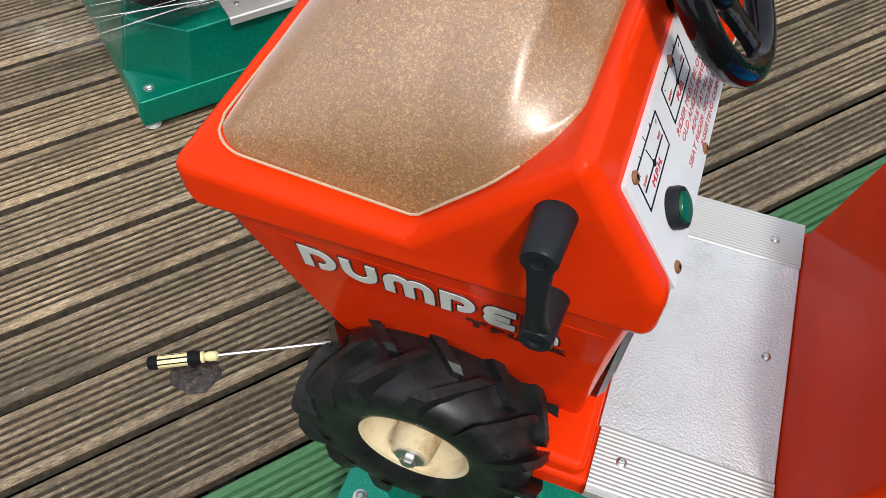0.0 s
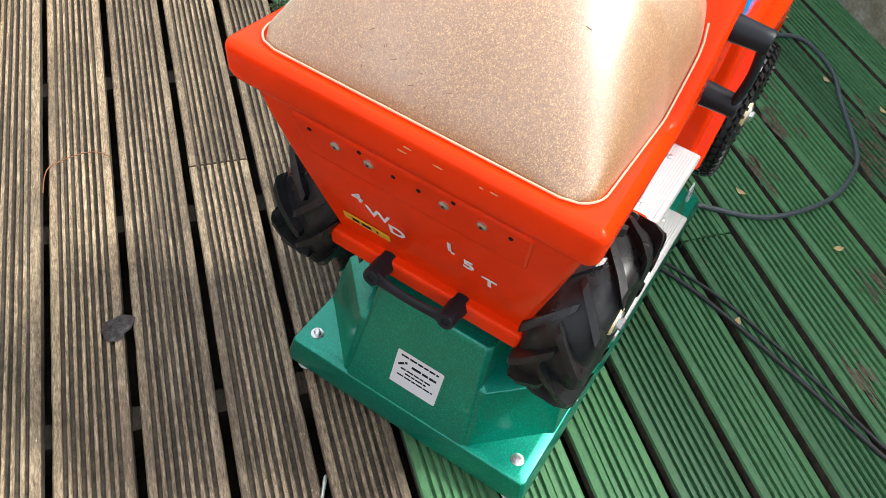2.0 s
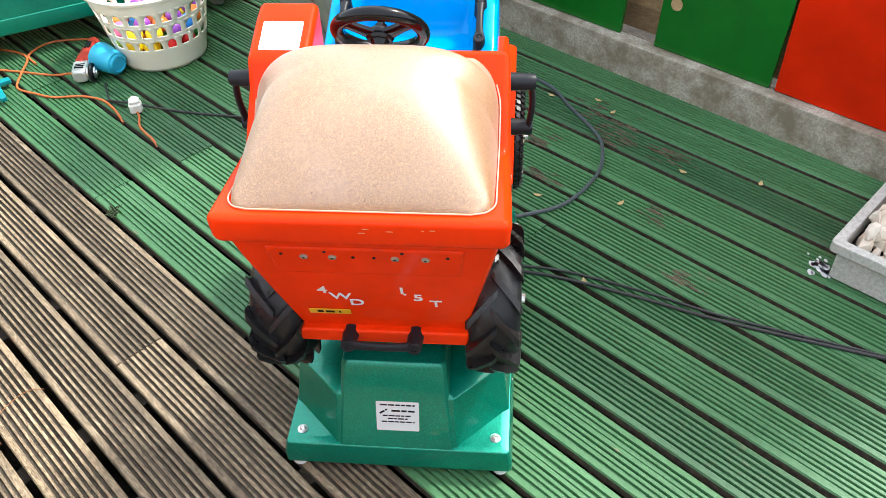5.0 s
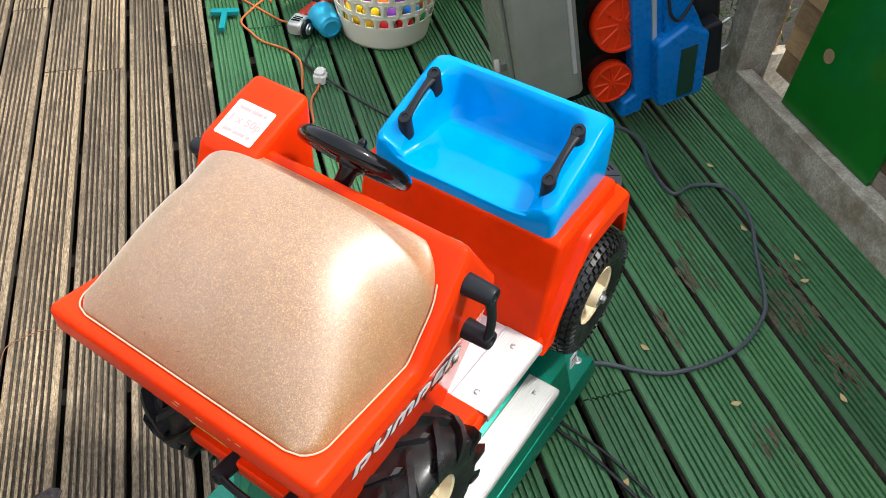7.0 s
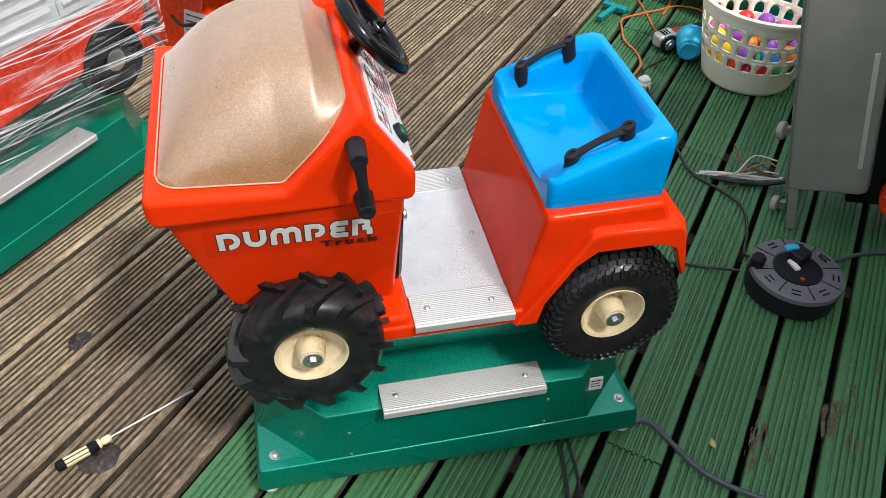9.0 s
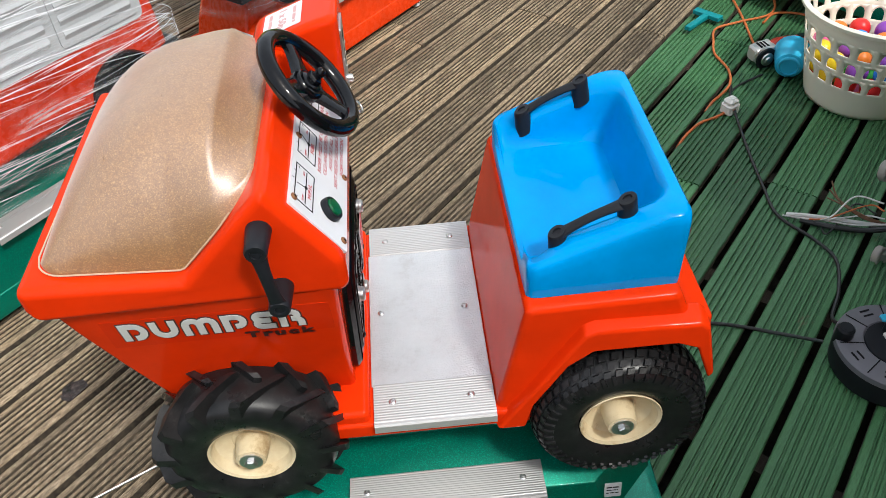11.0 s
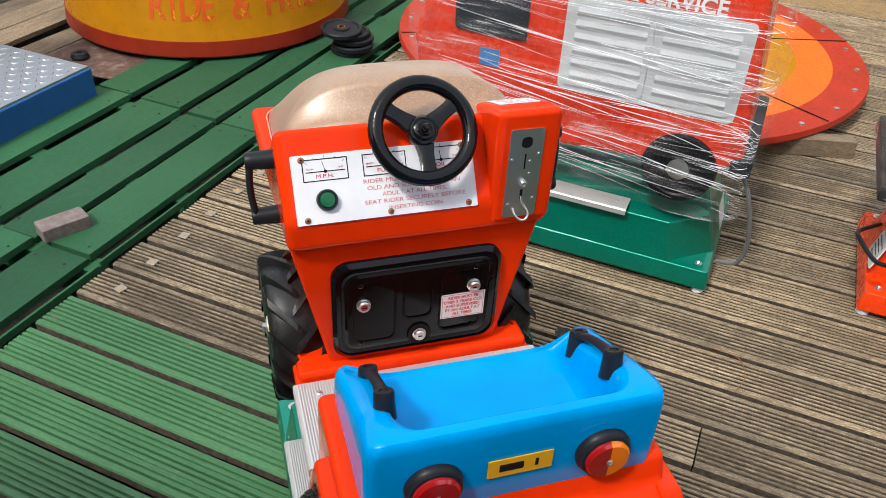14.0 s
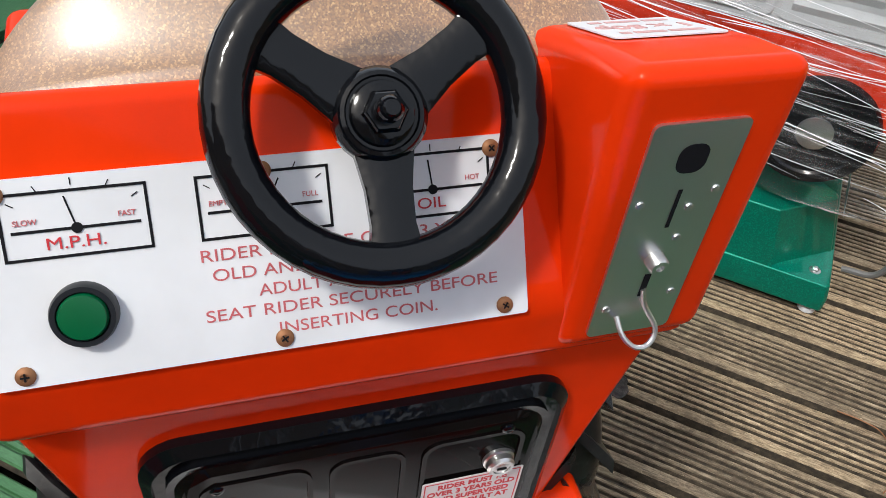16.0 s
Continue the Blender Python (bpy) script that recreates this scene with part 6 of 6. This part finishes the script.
cable([(1.66, 1.98), (1.655, 1.78), (1.60, 1.66), (1.47, 1.62), (1.375, 1.585), (1.338, 1.50), (1.316, 1.42), (1.325, 1.32), (1.302, 1.235), (1.252, 1.175), (1.215, 1.142), (1.185, 1.115, -0.012)], 0.0042, CABLE_ORANGE, "orange flex curling over the boards into a gap")
cable([(1.27, 1.09, 0.018), (1.245, 1.085, 0.006), (1.199, 1.060), (1.145, 1.038), (1.105, 1.005), (1.067, 0.965), (1.045, 0.943, -0.012)], 0.0042, CABLE_ORANGE, "orange flex from the plug into a gap in the boards")
cable([(1.52, 1.93), (1.5, 1.7), (1.47, 1.5), (1.44, 1.40, 0.03)], 0.0042, CABLE_ORANGE, "orange flex of the power tool")
cable([(1.66, 1.36, 0.03), (1.75, 1.48), (1.72, 1.62), (1.62, 1.66), (1.55, 1.60)], 0.0042, CABLE_ORANGE, "orange flex loop behind the power tool")
cable([(1.30, 1.22), (1.262, 1.12, 0.02), (1.235, 0.92), (1.21, 0.72), (1.203, 0.60), (1.255, 0.50), (1.275, 0.42), (1.235, 0.32), (1.185, 0.24), (1.19, 0.17, 0.06)], 0.0042, CABLE_BLACK, "black flex from plug to reel")
cable([(0.66, 0.30), (0.80, 0.285), (0.945, 0.255), (1.05, 0.215), (1.12, 0.16, 0.03)], 0.0042, CABLE_BLACK, "black flex from the ride to the reel")
cable([(1.42, 1.27), (1.36, 1.24), (1.30, 1.20), (1.262, 1.13)], 0.0035, CABLE_BLACK, "short black flex near the plug")
for i, (dx, dz, mat) in enumerate(((0.0, 0.01, CABLE_WHITE), (0.03, 0.02, CABLE_WHITE), (0.05, 0.035, CABLE_ORANGE), (0.02, 0.05, CABLE_WHITE), (0.04, 0.006, CABLE_BLACK))):
    cable([(1.215 + 0.02 * i, 0.60 - 0.01 * i, 0.004), (1.29, 0.555 - 0.012 * i, 0.008 + dz), (1.36 + dx, 0.52 + 0.02 * i, 0.012 + dz), (1.43, 0.50 + 0.012 * i, 0.02 + dz)], 0.0022, mat, "loose stripped wire end")
cable([(1.225, 0.60, 0.006), (1.265, 0.575, 0.018), (1.33, 0.545, 0.022), (1.40, 0.52, 0.02), (1.44, 0.50, 0.03)], 0.0058, CABLE_WHITE, "white stripped cable sheath")
cable([(1.25, 0.575, 0.006), (1.31, 0.535, 0.010), (1.38, 0.508, 0.012), (1.45, 0.485, 0.03)], 0.0075, CABLE_BLACK, "bundle of dark wires")
BROWNWIRE = material("brown_wire", (0.16, 0.075, 0.035), 0.5)
for i in range(3):
    cable([(1.32 + 0.012 * i, 0.60 + 0.02 * i, 0.05 + 0.01 * i), (1.35, 0.57 + 0.012 * i, 0.045), (1.39, 0.53, 0.03 + 0.004 * i), (1.44, 0.50, 0.03)], 0.0021, BROWNWIRE, "loose brown wire end")
plug = thing("plug_socket", "white plug and trailing socket on the boards", "plug", pose(1.247, 1.087, 0.0, 0, 0, 25))
PLUGW = material("white_plug", (0.72, 0.71, 0.68), 0.4)
part("socket", slab(rounded(-0.024, 0.024, -0.022, 0.022, 0.014, 6), 0.002, 0.034, None, 0.006), PLUGW, plug)
part("plug_cap", slab(rounded(-0.020, 0.020, -0.018, 0.018, 0.013, 6), 0.034, 0.050, None, 0.008), PLUGW, plug)
reel = thing("cable_reel", "round grey and black cable reel lying flat", "cable reel", pose(1.235, 0.10, 0.0, 0, 0, 25) @ Matrix.Diagonal((0.92, 0.92, 0.95, 1)))
REELGREY = gloss_paint("reel_grey", (0.135, 0.135, 0.155), 0.4, 0.1, 0.0)
part("drum", lathe([(0.115, 0.002), (0.124, 0.006), (0.126, 0.04), (0.122, 0.058), (0.1, 0.058)], None, 48), PLASTIC, reel)
part("flange", lathe([(0.122, 0.058), (0.128, 0.062), (0.126, 0.074), (0.118, 0.078), (0.070, 0.080), (0.066, 0.077)], None, 56), REELGREY, reel, "grey top flange")
part("socket_face", lathe([(0.066, 0.076), (0.065, 0.081), (0.05, 0.082)], None, 40), PLASTIC, reel, "black socket face")
for i in range(8):
    a = 2 * math.pi * i / 8
    part("spoke_groove", box((0.068, -0.0014, 0.0795), (0.121, 0.0014, 0.0802), pose(0, 0, 0, 0, 0, 360 * i / 8 + 10)), INK, reel)
    for k in (-1, 1):
        part("flange_slot", box((-0.012, -0.0022, 0.0788), (0.012, 0.0022, 0.0798), pose(0, 0, 0, 0, 0, 360 * i / 8 + 32) @ pose(0.1 + 0.007 * k, 0, 0, 0, 0, 90)), INK, reel)
part("inserted_plug", slab(rounded(-0.026, 0.026, -0.024, 0.024, 0.008, 4), 0.081, 0.112, pose(0.03, 0.022, 0), 0.005), PLASTIC, reel, "black plug in the reel")
part("plug_label", slab(rounded(-0.02, 0.02, -0.01, 0.01, 0.004, 3), 0.112, 0.118, pose(0.018, 0.045, 0, 0, 0, -25), 0.002), SKYBLUE, reel, "pale blue plug top")
part("switch", slab(rounded(-0.008, 0.008, -0.02, 0.02, 0.002, 2), 0.081, 0.088, pose(-0.004, 0.012, 0, 0, 0, -20)), PLUGW, reel, "white switch")
part("reset", lathe([(0.006, 0.081), (0.006, 0.088)], pose(-0.035, -0.035, 0), 12), TOOLRED, reel)
part("handle_boss", lathe([(0.02, 0.06), (0.02, 0.10), (0.015, 0.106)], pose(-0.075, 0.08, 0), 20), PLASTIC, reel)

# screwdriver
drv = thing("screwdriver", "yellow and black handled screwdriver on the brown boards", "screwdriver", pose(-0.256, 0.052, 0.0))
a, b = Vector((0, 0, 0.006)), Vector((-0.263, -0.149, 0.013))
d = (b - a).normalized()
part("blade", tube([a + d * t for t in (0.0, 0.004, 0.012, 0.03, 0.195)], [0.0016, 0.0032, 0.0036, 0.003, 0.003], 10), STEEL, drv, "bright steel blade")
IVYEL = material("cream_handle", (0.74, 0.66, 0.36), 0.3)
part("handle", tube([a + d * t for t in (0.2096, 0.2128, 0.2208, 0.2288, 0.2408, 0.2848, 0.2976)], [0.00672, 0.0105, 0.00882, 0.00966, 0.01134, 0.01134, 0.01008], 10), IVYEL, drv, "cream fluted handle")
part("collar", tube([a + d * t for t in (0.1888, 0.1928, 0.2048, 0.2104)], [0.00504, 0.00882, 0.00882, 0.00672], 12), IVYEL, drv)
part("band", tube([a + d * t for t in (0.2176, 0.2208, 0.2352, 0.2384)], [0.00966, 0.01058, 0.01193, 0.01142], 10), INK, drv, "black band")
part("cap", tube([a + d * t for t in (0.2864, 0.2912, 0.3016, 0.304)], [0.01151, 0.01193, 0.01092, 0.00672], 10), INK, drv, "black end cap")
w = d.cross(Vector((0, 0, 1)))
for k in range(4):
    ang = math.pi * (k + 0.3) / 4
    o = w * math.cos(ang) * 0.0103 + Vector((0, 0, 1)) * math.sin(ang) * 0.0103
    part("stripe", tube([a + d * t + o for t in (0.2384, 0.2608, 0.288)], 0.0015, 6), INK, drv)

# train ride stood on its nose by the fence, leaning to one side
TRAIN = Matrix(((0.777, 0.605, -0.175, 1.333), (-0.586, 0.796, 0.151, 0.335), (0.231, -0.014, 0.973, 0.1), (0, 0, 0, 1)))
train = thing("train_ride", "blue train ride stood on end with red wheels and grey base", "kiddie ride", TRAIN)
GREYSTEEL = gloss_paint("grey_steel", (0.22, 0.235, 0.20), 0.42, 0.15, 0.0)
TRAINBLUE = gloss_paint("train_blue", (0.004, 0.155, 0.50), 0.28, 0.1, 0.1)
WHEELRED = gloss_paint("wheel_red", (0.70, 0.035, 0.004), 0.3, 0.1, 0.0)
CASTOR = material("castor_grey", (0.33, 0.31, 0.28), 0.6)
PLATEGREEN = material("dark_green_plate", (0.008, 0.04, 0.025), 0.35)
part("steel_base", loft([[(0.0, 0.0, z), (0.172, 0.0, z), (0.19, 0.012, z), (0.196, 0.045, z), (0.196, 0.11, z), (0.0, 0.11, z)] for z in (0.03, 1.02)]), GREYSTEEL, train, "grey-green sheet-steel base", bevel=0.008)
part("base_side", box((-0.012, 0.06, -0.02), (0.0, 0.24, 1.0)), GREYSTEEL, train, bevel=0.002)
part("leg", box((0.002, 0.004, -0.102), (0.026, 0.03, 0.04)), GREYSTEEL, train)
part("leg", box((0.002, 0.20, -0.098), (0.026, 0.23, 0.03)), GREYSTEEL, train)
part("edge_strip", loft([[(0.158, -0.006, z), (0.170, -0.006, z), (0.170, 0.001, z), (0.158, 0.001, z)] for z in (0.115, 0.43)]), ALU, train, "bare metal strip", bevel=0.001)
part("chassis", box((0.14, 0.05, -0.03), (0.50, 0.36, 1.0)), BLACK, train, "black chassis", bevel=0.01)
for x, z, R in ((0.287, 0.012, 0.067), (0.330, 0.205, 0.093), (0.338, 0.412, 0.094), (0.338, 0.63, 0.094)):
    m = plane_frame((x, 0.02, z), (1, 0, 0), (0, 0, 1))
    wv = part("wheel", lathe([(R * 0.98, -0.03), (R, -0.02), (R, 0.002), (R * 0.97, 0.006), (R * 0.90, 0.006), (R * 0.87, 0.001), (R * 0.2, 0.001), (R * 0.17, 0.004), (R * 0.08, 0.005)], m, 40), WHEELRED, train, "red moulded wheel disc with raised spokes")
    for k in range(9):
        a_ = 2 * math.pi * k / 9 + 0.2
        dd, ee = Vector((math.cos(a_), math.sin(a_), 0)), Vector((-math.sin(a_), math.cos(a_), 0))
        part("spoke", loft([[m @ (dd * q + ee * s_ * 0.005 + Vector((0, 0, h))) for s_, h in ((-1, 0.0), (1, 0.0), (0.4, 0.005), (-0.4, 0.005))] for q in (R * 0.16, R * 0.88)]), WHEELRED, wv)
outline = [(0.300, -0.118), (0.372, -0.118), (0.380, -0.085), (0.47, -0.085), (0.47, 0.34), (0.64, 0.36), (0.64, 0.95), (0.352, 0.95), (0.352, -0.045), (0.312, -0.062)]
part("side_skirt", prism(outline, -0.005, 0.10), TRAINBLUE, train, "blue moulded train side", bevel=0.010)
part("cylinder_box", loft([[(x, y, z) for x, z in ((0.405, -0.088), (0.555, -0.088), (0.575, 0.12), (0.50, 0.175), (0.405, 0.135))] for y in (-0.055, 0.06)]), TRAINBLUE, train, "blue moulded cylinder box", bevel=0.014)
part("shoulder", loft([[(x, y, z) for x, z in ((0.44, 0.13), (0.57, 0.12), (0.49, 0.315), (0.45, 0.33))] for y in (-0.03, 0.08)]), TRAINBLUE, train, bevel=0.012)
part("side_plate", loft([[(x, y, z) for x, z in ((0.462, -0.068), (0.516, -0.068), (0.532, 0.098), (0.478, 0.098))] for y in (-0.0575, -0.05)]), PLATEGREEN, train, "dark green plate")
part("side_plate", box((0.49, -0.0085, 0.375), (0.545, -0.003, 0.52)), PLATEGREEN, train, "dark green plate")
part("grip_strip", loft([[(0.409, -0.012, z), (0.422, -0.012, z), (0.422, 0.0, z), (0.409, 0.0, z)] for z in (0.13, 0.29)]), ALU, train, "bare metal strip", bevel=0.001)
part("front", loft([[(0.55, 0.0, z), (0.66, 0.03, z), (0.68, 0.34, z), (0.45, 0.36, z)] for z in (-0.06, 0.92)]), PLASTIC, train, "black train front", bevel=0.02)
part("buffer", box((0.56, -0.04, -0.05), (0.625, 0.05, 0.13)), PLASTIC, train, "black buffer beam", bevel=0.012)
part("wire_handle", tube(spline([(0.62, -0.01, 0.10), (0.665, -0.012, 0.11), (0.675, -0.012, 0.07), (0.665, -0.01, 0.02), (0.62, -0.005, 0.0)], 6), 0.0035, 8), STEEL, train, "bent steel wire handle")
part("hose", tube(spline([(0.452, -0.025, 0.26), (0.45, -0.04, 0.22), (0.47, -0.045, 0.195), (0.50, -0.04, 0.21), (0.53, -0.02, 0.23)], 6), 0.005, 8), PLASTIC, train, "short black hose")
for z_ in (-0.088, 0.155):
    part("castor", lathe([(0.022, -0.009), (0.025, -0.006), (0.025, 0.006), (0.022, 0.009), (0.010, 0.009)], plane_frame((-0.036, 0.10, z_), (0.3, 1, 0), (0, 0, 1)), 24), CASTOR, train, "grey castor wheel")
    part("castor_fork", box((-0.036, 0.09, z_ - 0.012), (-0.008, 0.11, z_ + 0.012)), GREYSTEEL, train)

# a second green base on castors behind the basket
crate = thing("green_ride_base", "green moulded ride base on grey castors", "kiddie ride", pose(1.95, 1.55, 0.075, 0, 0, -58))
part("shell", base_mesh(-0.62, 0.62, 0.22), GREEN, crate, bevel=0.01)
part("upper", loft([[(-0.55, -0.15, 0.2), (0.55, -0.15, 0.2), (0.55, 0.15, 0.2), (-0.55, 0.15, 0.2)], [(-0.5, -0.14, 0.6), (0.5, -0.14, 0.6), (0.5, 0.14, 0.6), (-0.5, 0.14, 0.6)]]), GREEN, crate, bevel=0.03)
for x in (-0.5, 0.5):
    for y in (-0.16, 0.16):
        part("castor", lathe([(0.03, -0.018), (0.036, -0.012), (0.036, 0.012), (0.03, 0.018)], pose(x, y, -0.038, 90, 0, 20), 20), GREYSTEEL, crate, "grey castor wheel")
        part("fork", box((x - 0.02, y - 0.024, -0.04), (x + 0.02, y + 0.024, 0.03)), GREYSTEEL, crate)

# small marks: stains, screw covers, leaves, bits
STAIN = material("dark_stain", (0.042, 0.029, 0.023), 0.8)
to(STAIN, ramp(STAIN, noise_tex(STAIN, 90, 6, 0.7), [(0.38, (0.012, 0.009, 0.009)), (0.55, (0.035, 0.026, 0.025)), (0.72, (0.12, 0.095, 0.085))]), "Base Color")
to(STAIN, bump(STAIN, noise_tex(STAIN, 110, 5, 0.6), 0.9, 0.004), "Normal")
to(STAIN, ramp(STAIN, noise_tex(STAIN, 60, 3), [(0.4, (0.3,) * 3), (0.65, (0.8,) * 3)]), "Roughness")
r = random.Random(21)


def blot(x, y, rad, mat, label, z=0.0006, seed=0):
    rr = random.Random(seed)
    n = 22
    ph = [rr.uniform(0, 6.28) for _ in range(4)]
    rings = []
    for f, h in ((1.0, 0.0), (0.93, 0.0007)):
        ring_ = []
        for i in range(n):
            q = 2 * math.pi * i / n
            k = f * rad * (1 + 0.18 * math.sin(2 * q + ph[0]) + 0.1 * math.sin(3 * q + ph[2]) + 0.06 * math.sin(7 * q + ph[1]))
            ring_.append((x + k * math.cos(q), y + k * math.sin(q), z + h))
        rings.append(ring_)
    o = part("stain", loft(rings), mat, None)
    tagged(o, label, "stain", "stains on the boards", "structure")


blot(-0.440, -0.086, 0.036, STAIN, "dark oily stain on a brown board", seed=1)
blot(-0.516, 0.253, 0.026, STAIN, "dark knot in a brown board", seed=2)
blot(-0.249, 0.530, 0.027, STAIN, "dark stain on a brown board", seed=3)
COVER = material("clear_cover", (0.24, 0.22, 0.185), 0.25)
AMB = material("amber_screw", (0.40, 0.20, 0.04), 0.4)
for i in range(7):
    c = thing("screw_cover", "square clear cover over a deck screw", "fixing", D(-0.905 - 0.004 * i, -0.163 - 0.1465 * i * 0.956 + 0.006 * (i % 2), 0.0008, r.uniform(-20, 20)), "deck screw covers")
    part("cover", slab(rounded(-0.014, 0.014, -0.014, 0.014, 0.002, 2), 0, 0.0022, None, 0.001), COVER, c)
    part("screw_head", lathe([(0.006, 0.0022), (0.005, 0.0035)], None, 10), AMB, c)
LEAF = material("dry_leaf", (0.45, 0.34, 0.16), 0.7)
for i, (u, n) in enumerate([(0.62, 1.28), (0.48, 1.36), (0.40, 1.33), (0.05, 1.20), (-0.02, 0.62), (0.30, 0.82), (0.9, 1.33), (-0.15, 1.30), (0.1, 0.95), (0.35, 0.5)]):
    m = D(u, n, 0.002, r.uniform(0, 360))
    bm = grid_surface(lambda a, b: (0.014 * (a - 0.5) * 2, 0.007 * (b - 0.5) * 2 * math.sin(math.pi * min(0.98, max(0.02, a))), 0.004 * (2 * a - 1) ** 2 + 0.002 * (2 * b - 1) ** 2), 8, 4)
    o = part("leaf", bm, LEAF, None, at=m)
    tagged(o, "small dry tan leaf on the boards", "leaf", "fallen leaves")
bm = bmesh.new()
add_tube(bm, spline([(0.043, 0.858, 0.003), (0.03, 0.885, 0.012), (0.002, 0.91, 0.01), (-0.05, 0.93, 0.006), (-0.079, 0.917, 0.004), (-0.111, 0.885, 0.002)], 8), 0.0011, 6)
tagged(part("wire", bm, RUSTY, None), "thin bent rusty wire on the brown boards", "wire")
bm = bmesh.new()
for i in range(34):
    a = r.uniform(-0.035, 0.04)
    add_tube(bm, [D(0.02, 0, 0) @ Vector((0.68 * 1 + a * 0.4, 0, 0))] * 0 + [Vector((0.688 + r.uniform(-0.02, 0.02), 0.945 + r.uniform(-0.012, 0.012), 0.002)), Vector((0.688 + r.uniform(-0.03, 0.03), 0.945 + r.uniform(-0.02, 0.02), r.uniform(0.006, 0.02)))], 0.0012, 4)
w_ = part("weed_tuft", bm, material("dark_moss", (0.02, 0.035, 0.012), 0.9), None)
tagged(w_, "tuft of dark moss in the gap between boards", "moss", kind="stuff")
GRASSY = material("weed_leaf", (0.07, 0.14, 0.03), 0.6)
bm = bmesh.new()
for i in range(420):
    p = Vector((2.38 + r.gauss(0, 0.12), 0.14 + r.gauss(0, 0.14), r.uniform(0.0, 0.22)))
    q = Vector((r.uniform(-1, 1), r.uniform(-1, 1), r.uniform(-0.2, 1))).normalized() * r.uniform(0.02, 0.05)
    s_ = q.cross(Vector((r.uniform(-1, 1), r.uniform(-1, 1), 1))).normalized() * r.uniform(0.004, 0.009)
    vs = [bm.verts.new(v) for v in (p, p + q * 0.5 + s_, p + q, p + q * 0.5 - s_)]
    bm.faces.new(vs)
tagged(part("weeds", bm, GRASSY, None), "green weeds growing by the fence post", "weeds", kind="stuff")


# mud and worn spots trodden into the green boards
MUD = material("dried_mud", (0.15, 0.105, 0.07), 0.85)
to(MUD, ramp(MUD, noise_tex(MUD, 120, 6), [(0.3, (0.03, 0.024, 0.017)), (0.7, (0.15, 0.11, 0.07))]), "Base Color")


def mud_patch(u, n, spread, count, seed):
    rr = random.Random(seed)
    bm = bmesh.new()
    for k in range(count):
        du, dn = rr.gauss(0, spread), rr.gauss(0, spread * 0.6)
        rad = rr.uniform(0.003, 0.011)
        ph = rr.uniform(0, 6.28)
        rings = []
        for f, h in ((1.0, 0.0), (0.8, 0.0003)):
            rings.append([D(u + du + f * rad * 2.6 * math.cos(q) * (1 + 0.3 * math.sin(3 * q + ph)), n + dn + f * rad * 0.4 * math.sin(q) * (1 + 0.3 * math.cos(2 * q + ph)), 0.0008 + h).translation for q in [2 * math.pi * i / 9 for i in range(9)]])
        add_loft(bm, rings)
    tagged(part("mud_patch", bm, MUD, None), "dried mud trodden onto the green boards", "mud", kind="stuff")


for i, (u, n, sp, c) in enumerate(((0.36, 0.90, 0.03, 20), (0.52, 1.06, 0.045, 34), (0.30, 1.22, 0.05, 40), (0.42, 1.30, 0.05, 36), (0.12, 1.24, 0.04, 26), (-0.02, 0.98, 0.03, 14), (-0.2, 0.80, 0.04, 18), (0.75, 1.15, 0.03, 14))):
    mud_patch(u, n, sp, c, 40 + i)

# rusty sheet with a black knob beside the blue step
RUSTSHEET = material("rusty_sheet", (0.10, 0.055, 0.04), 0.7)
to(RUSTSHEET, ramp(RUSTSHEET, noise_tex(RUSTSHEET, 18, 9, 0.7), [(0.35, (0.05, 0.03, 0.024)), (0.55, (0.13, 0.07, 0.05)), (0.68, (0.24, 0.20, 0.17))]), "Base Color")
sheet = thing("steel_sheet", "rusty brown steel sheet with a black knob", "steel sheet", D(-2.0, -1.31, 0.004, 6))
part("sheet", box((-0.24, -0.14, 0.0), (0.22, 0.14, 0.006)), RUSTSHEET, sheet)
part("knob", lathe([(0.036, 0.006), (0.038, 0.016), (0.03, 0.03), (0.012, 0.031), (0.01, 0.026)], pose(-0.11, -0.017, 0), 24), PLASTIC, sheet, "black plastic knob")

# dried white paint by the trough
bm = bmesh.new()
rp = random.Random(31)
for k in range(30):
    x, y, w = 0.554 + rp.gauss(0, 0.02), -1.036 + rp.gauss(0, 0.014), rp.uniform(0.002, 0.009)
    add_loft(bm, [[(x + w * 1.7 * math.cos(q) * rp.uniform(0.75, 1.1), y + w * math.sin(q), h) for q in [2 * math.pi * i / 8 for i in range(8)]] for h in (0.0006, 0.0013)])
tagged(part("paint_flakes", bm, STICKER, None), "dried white paint flakes on the green boards", "paint flakes", kind="stuff")
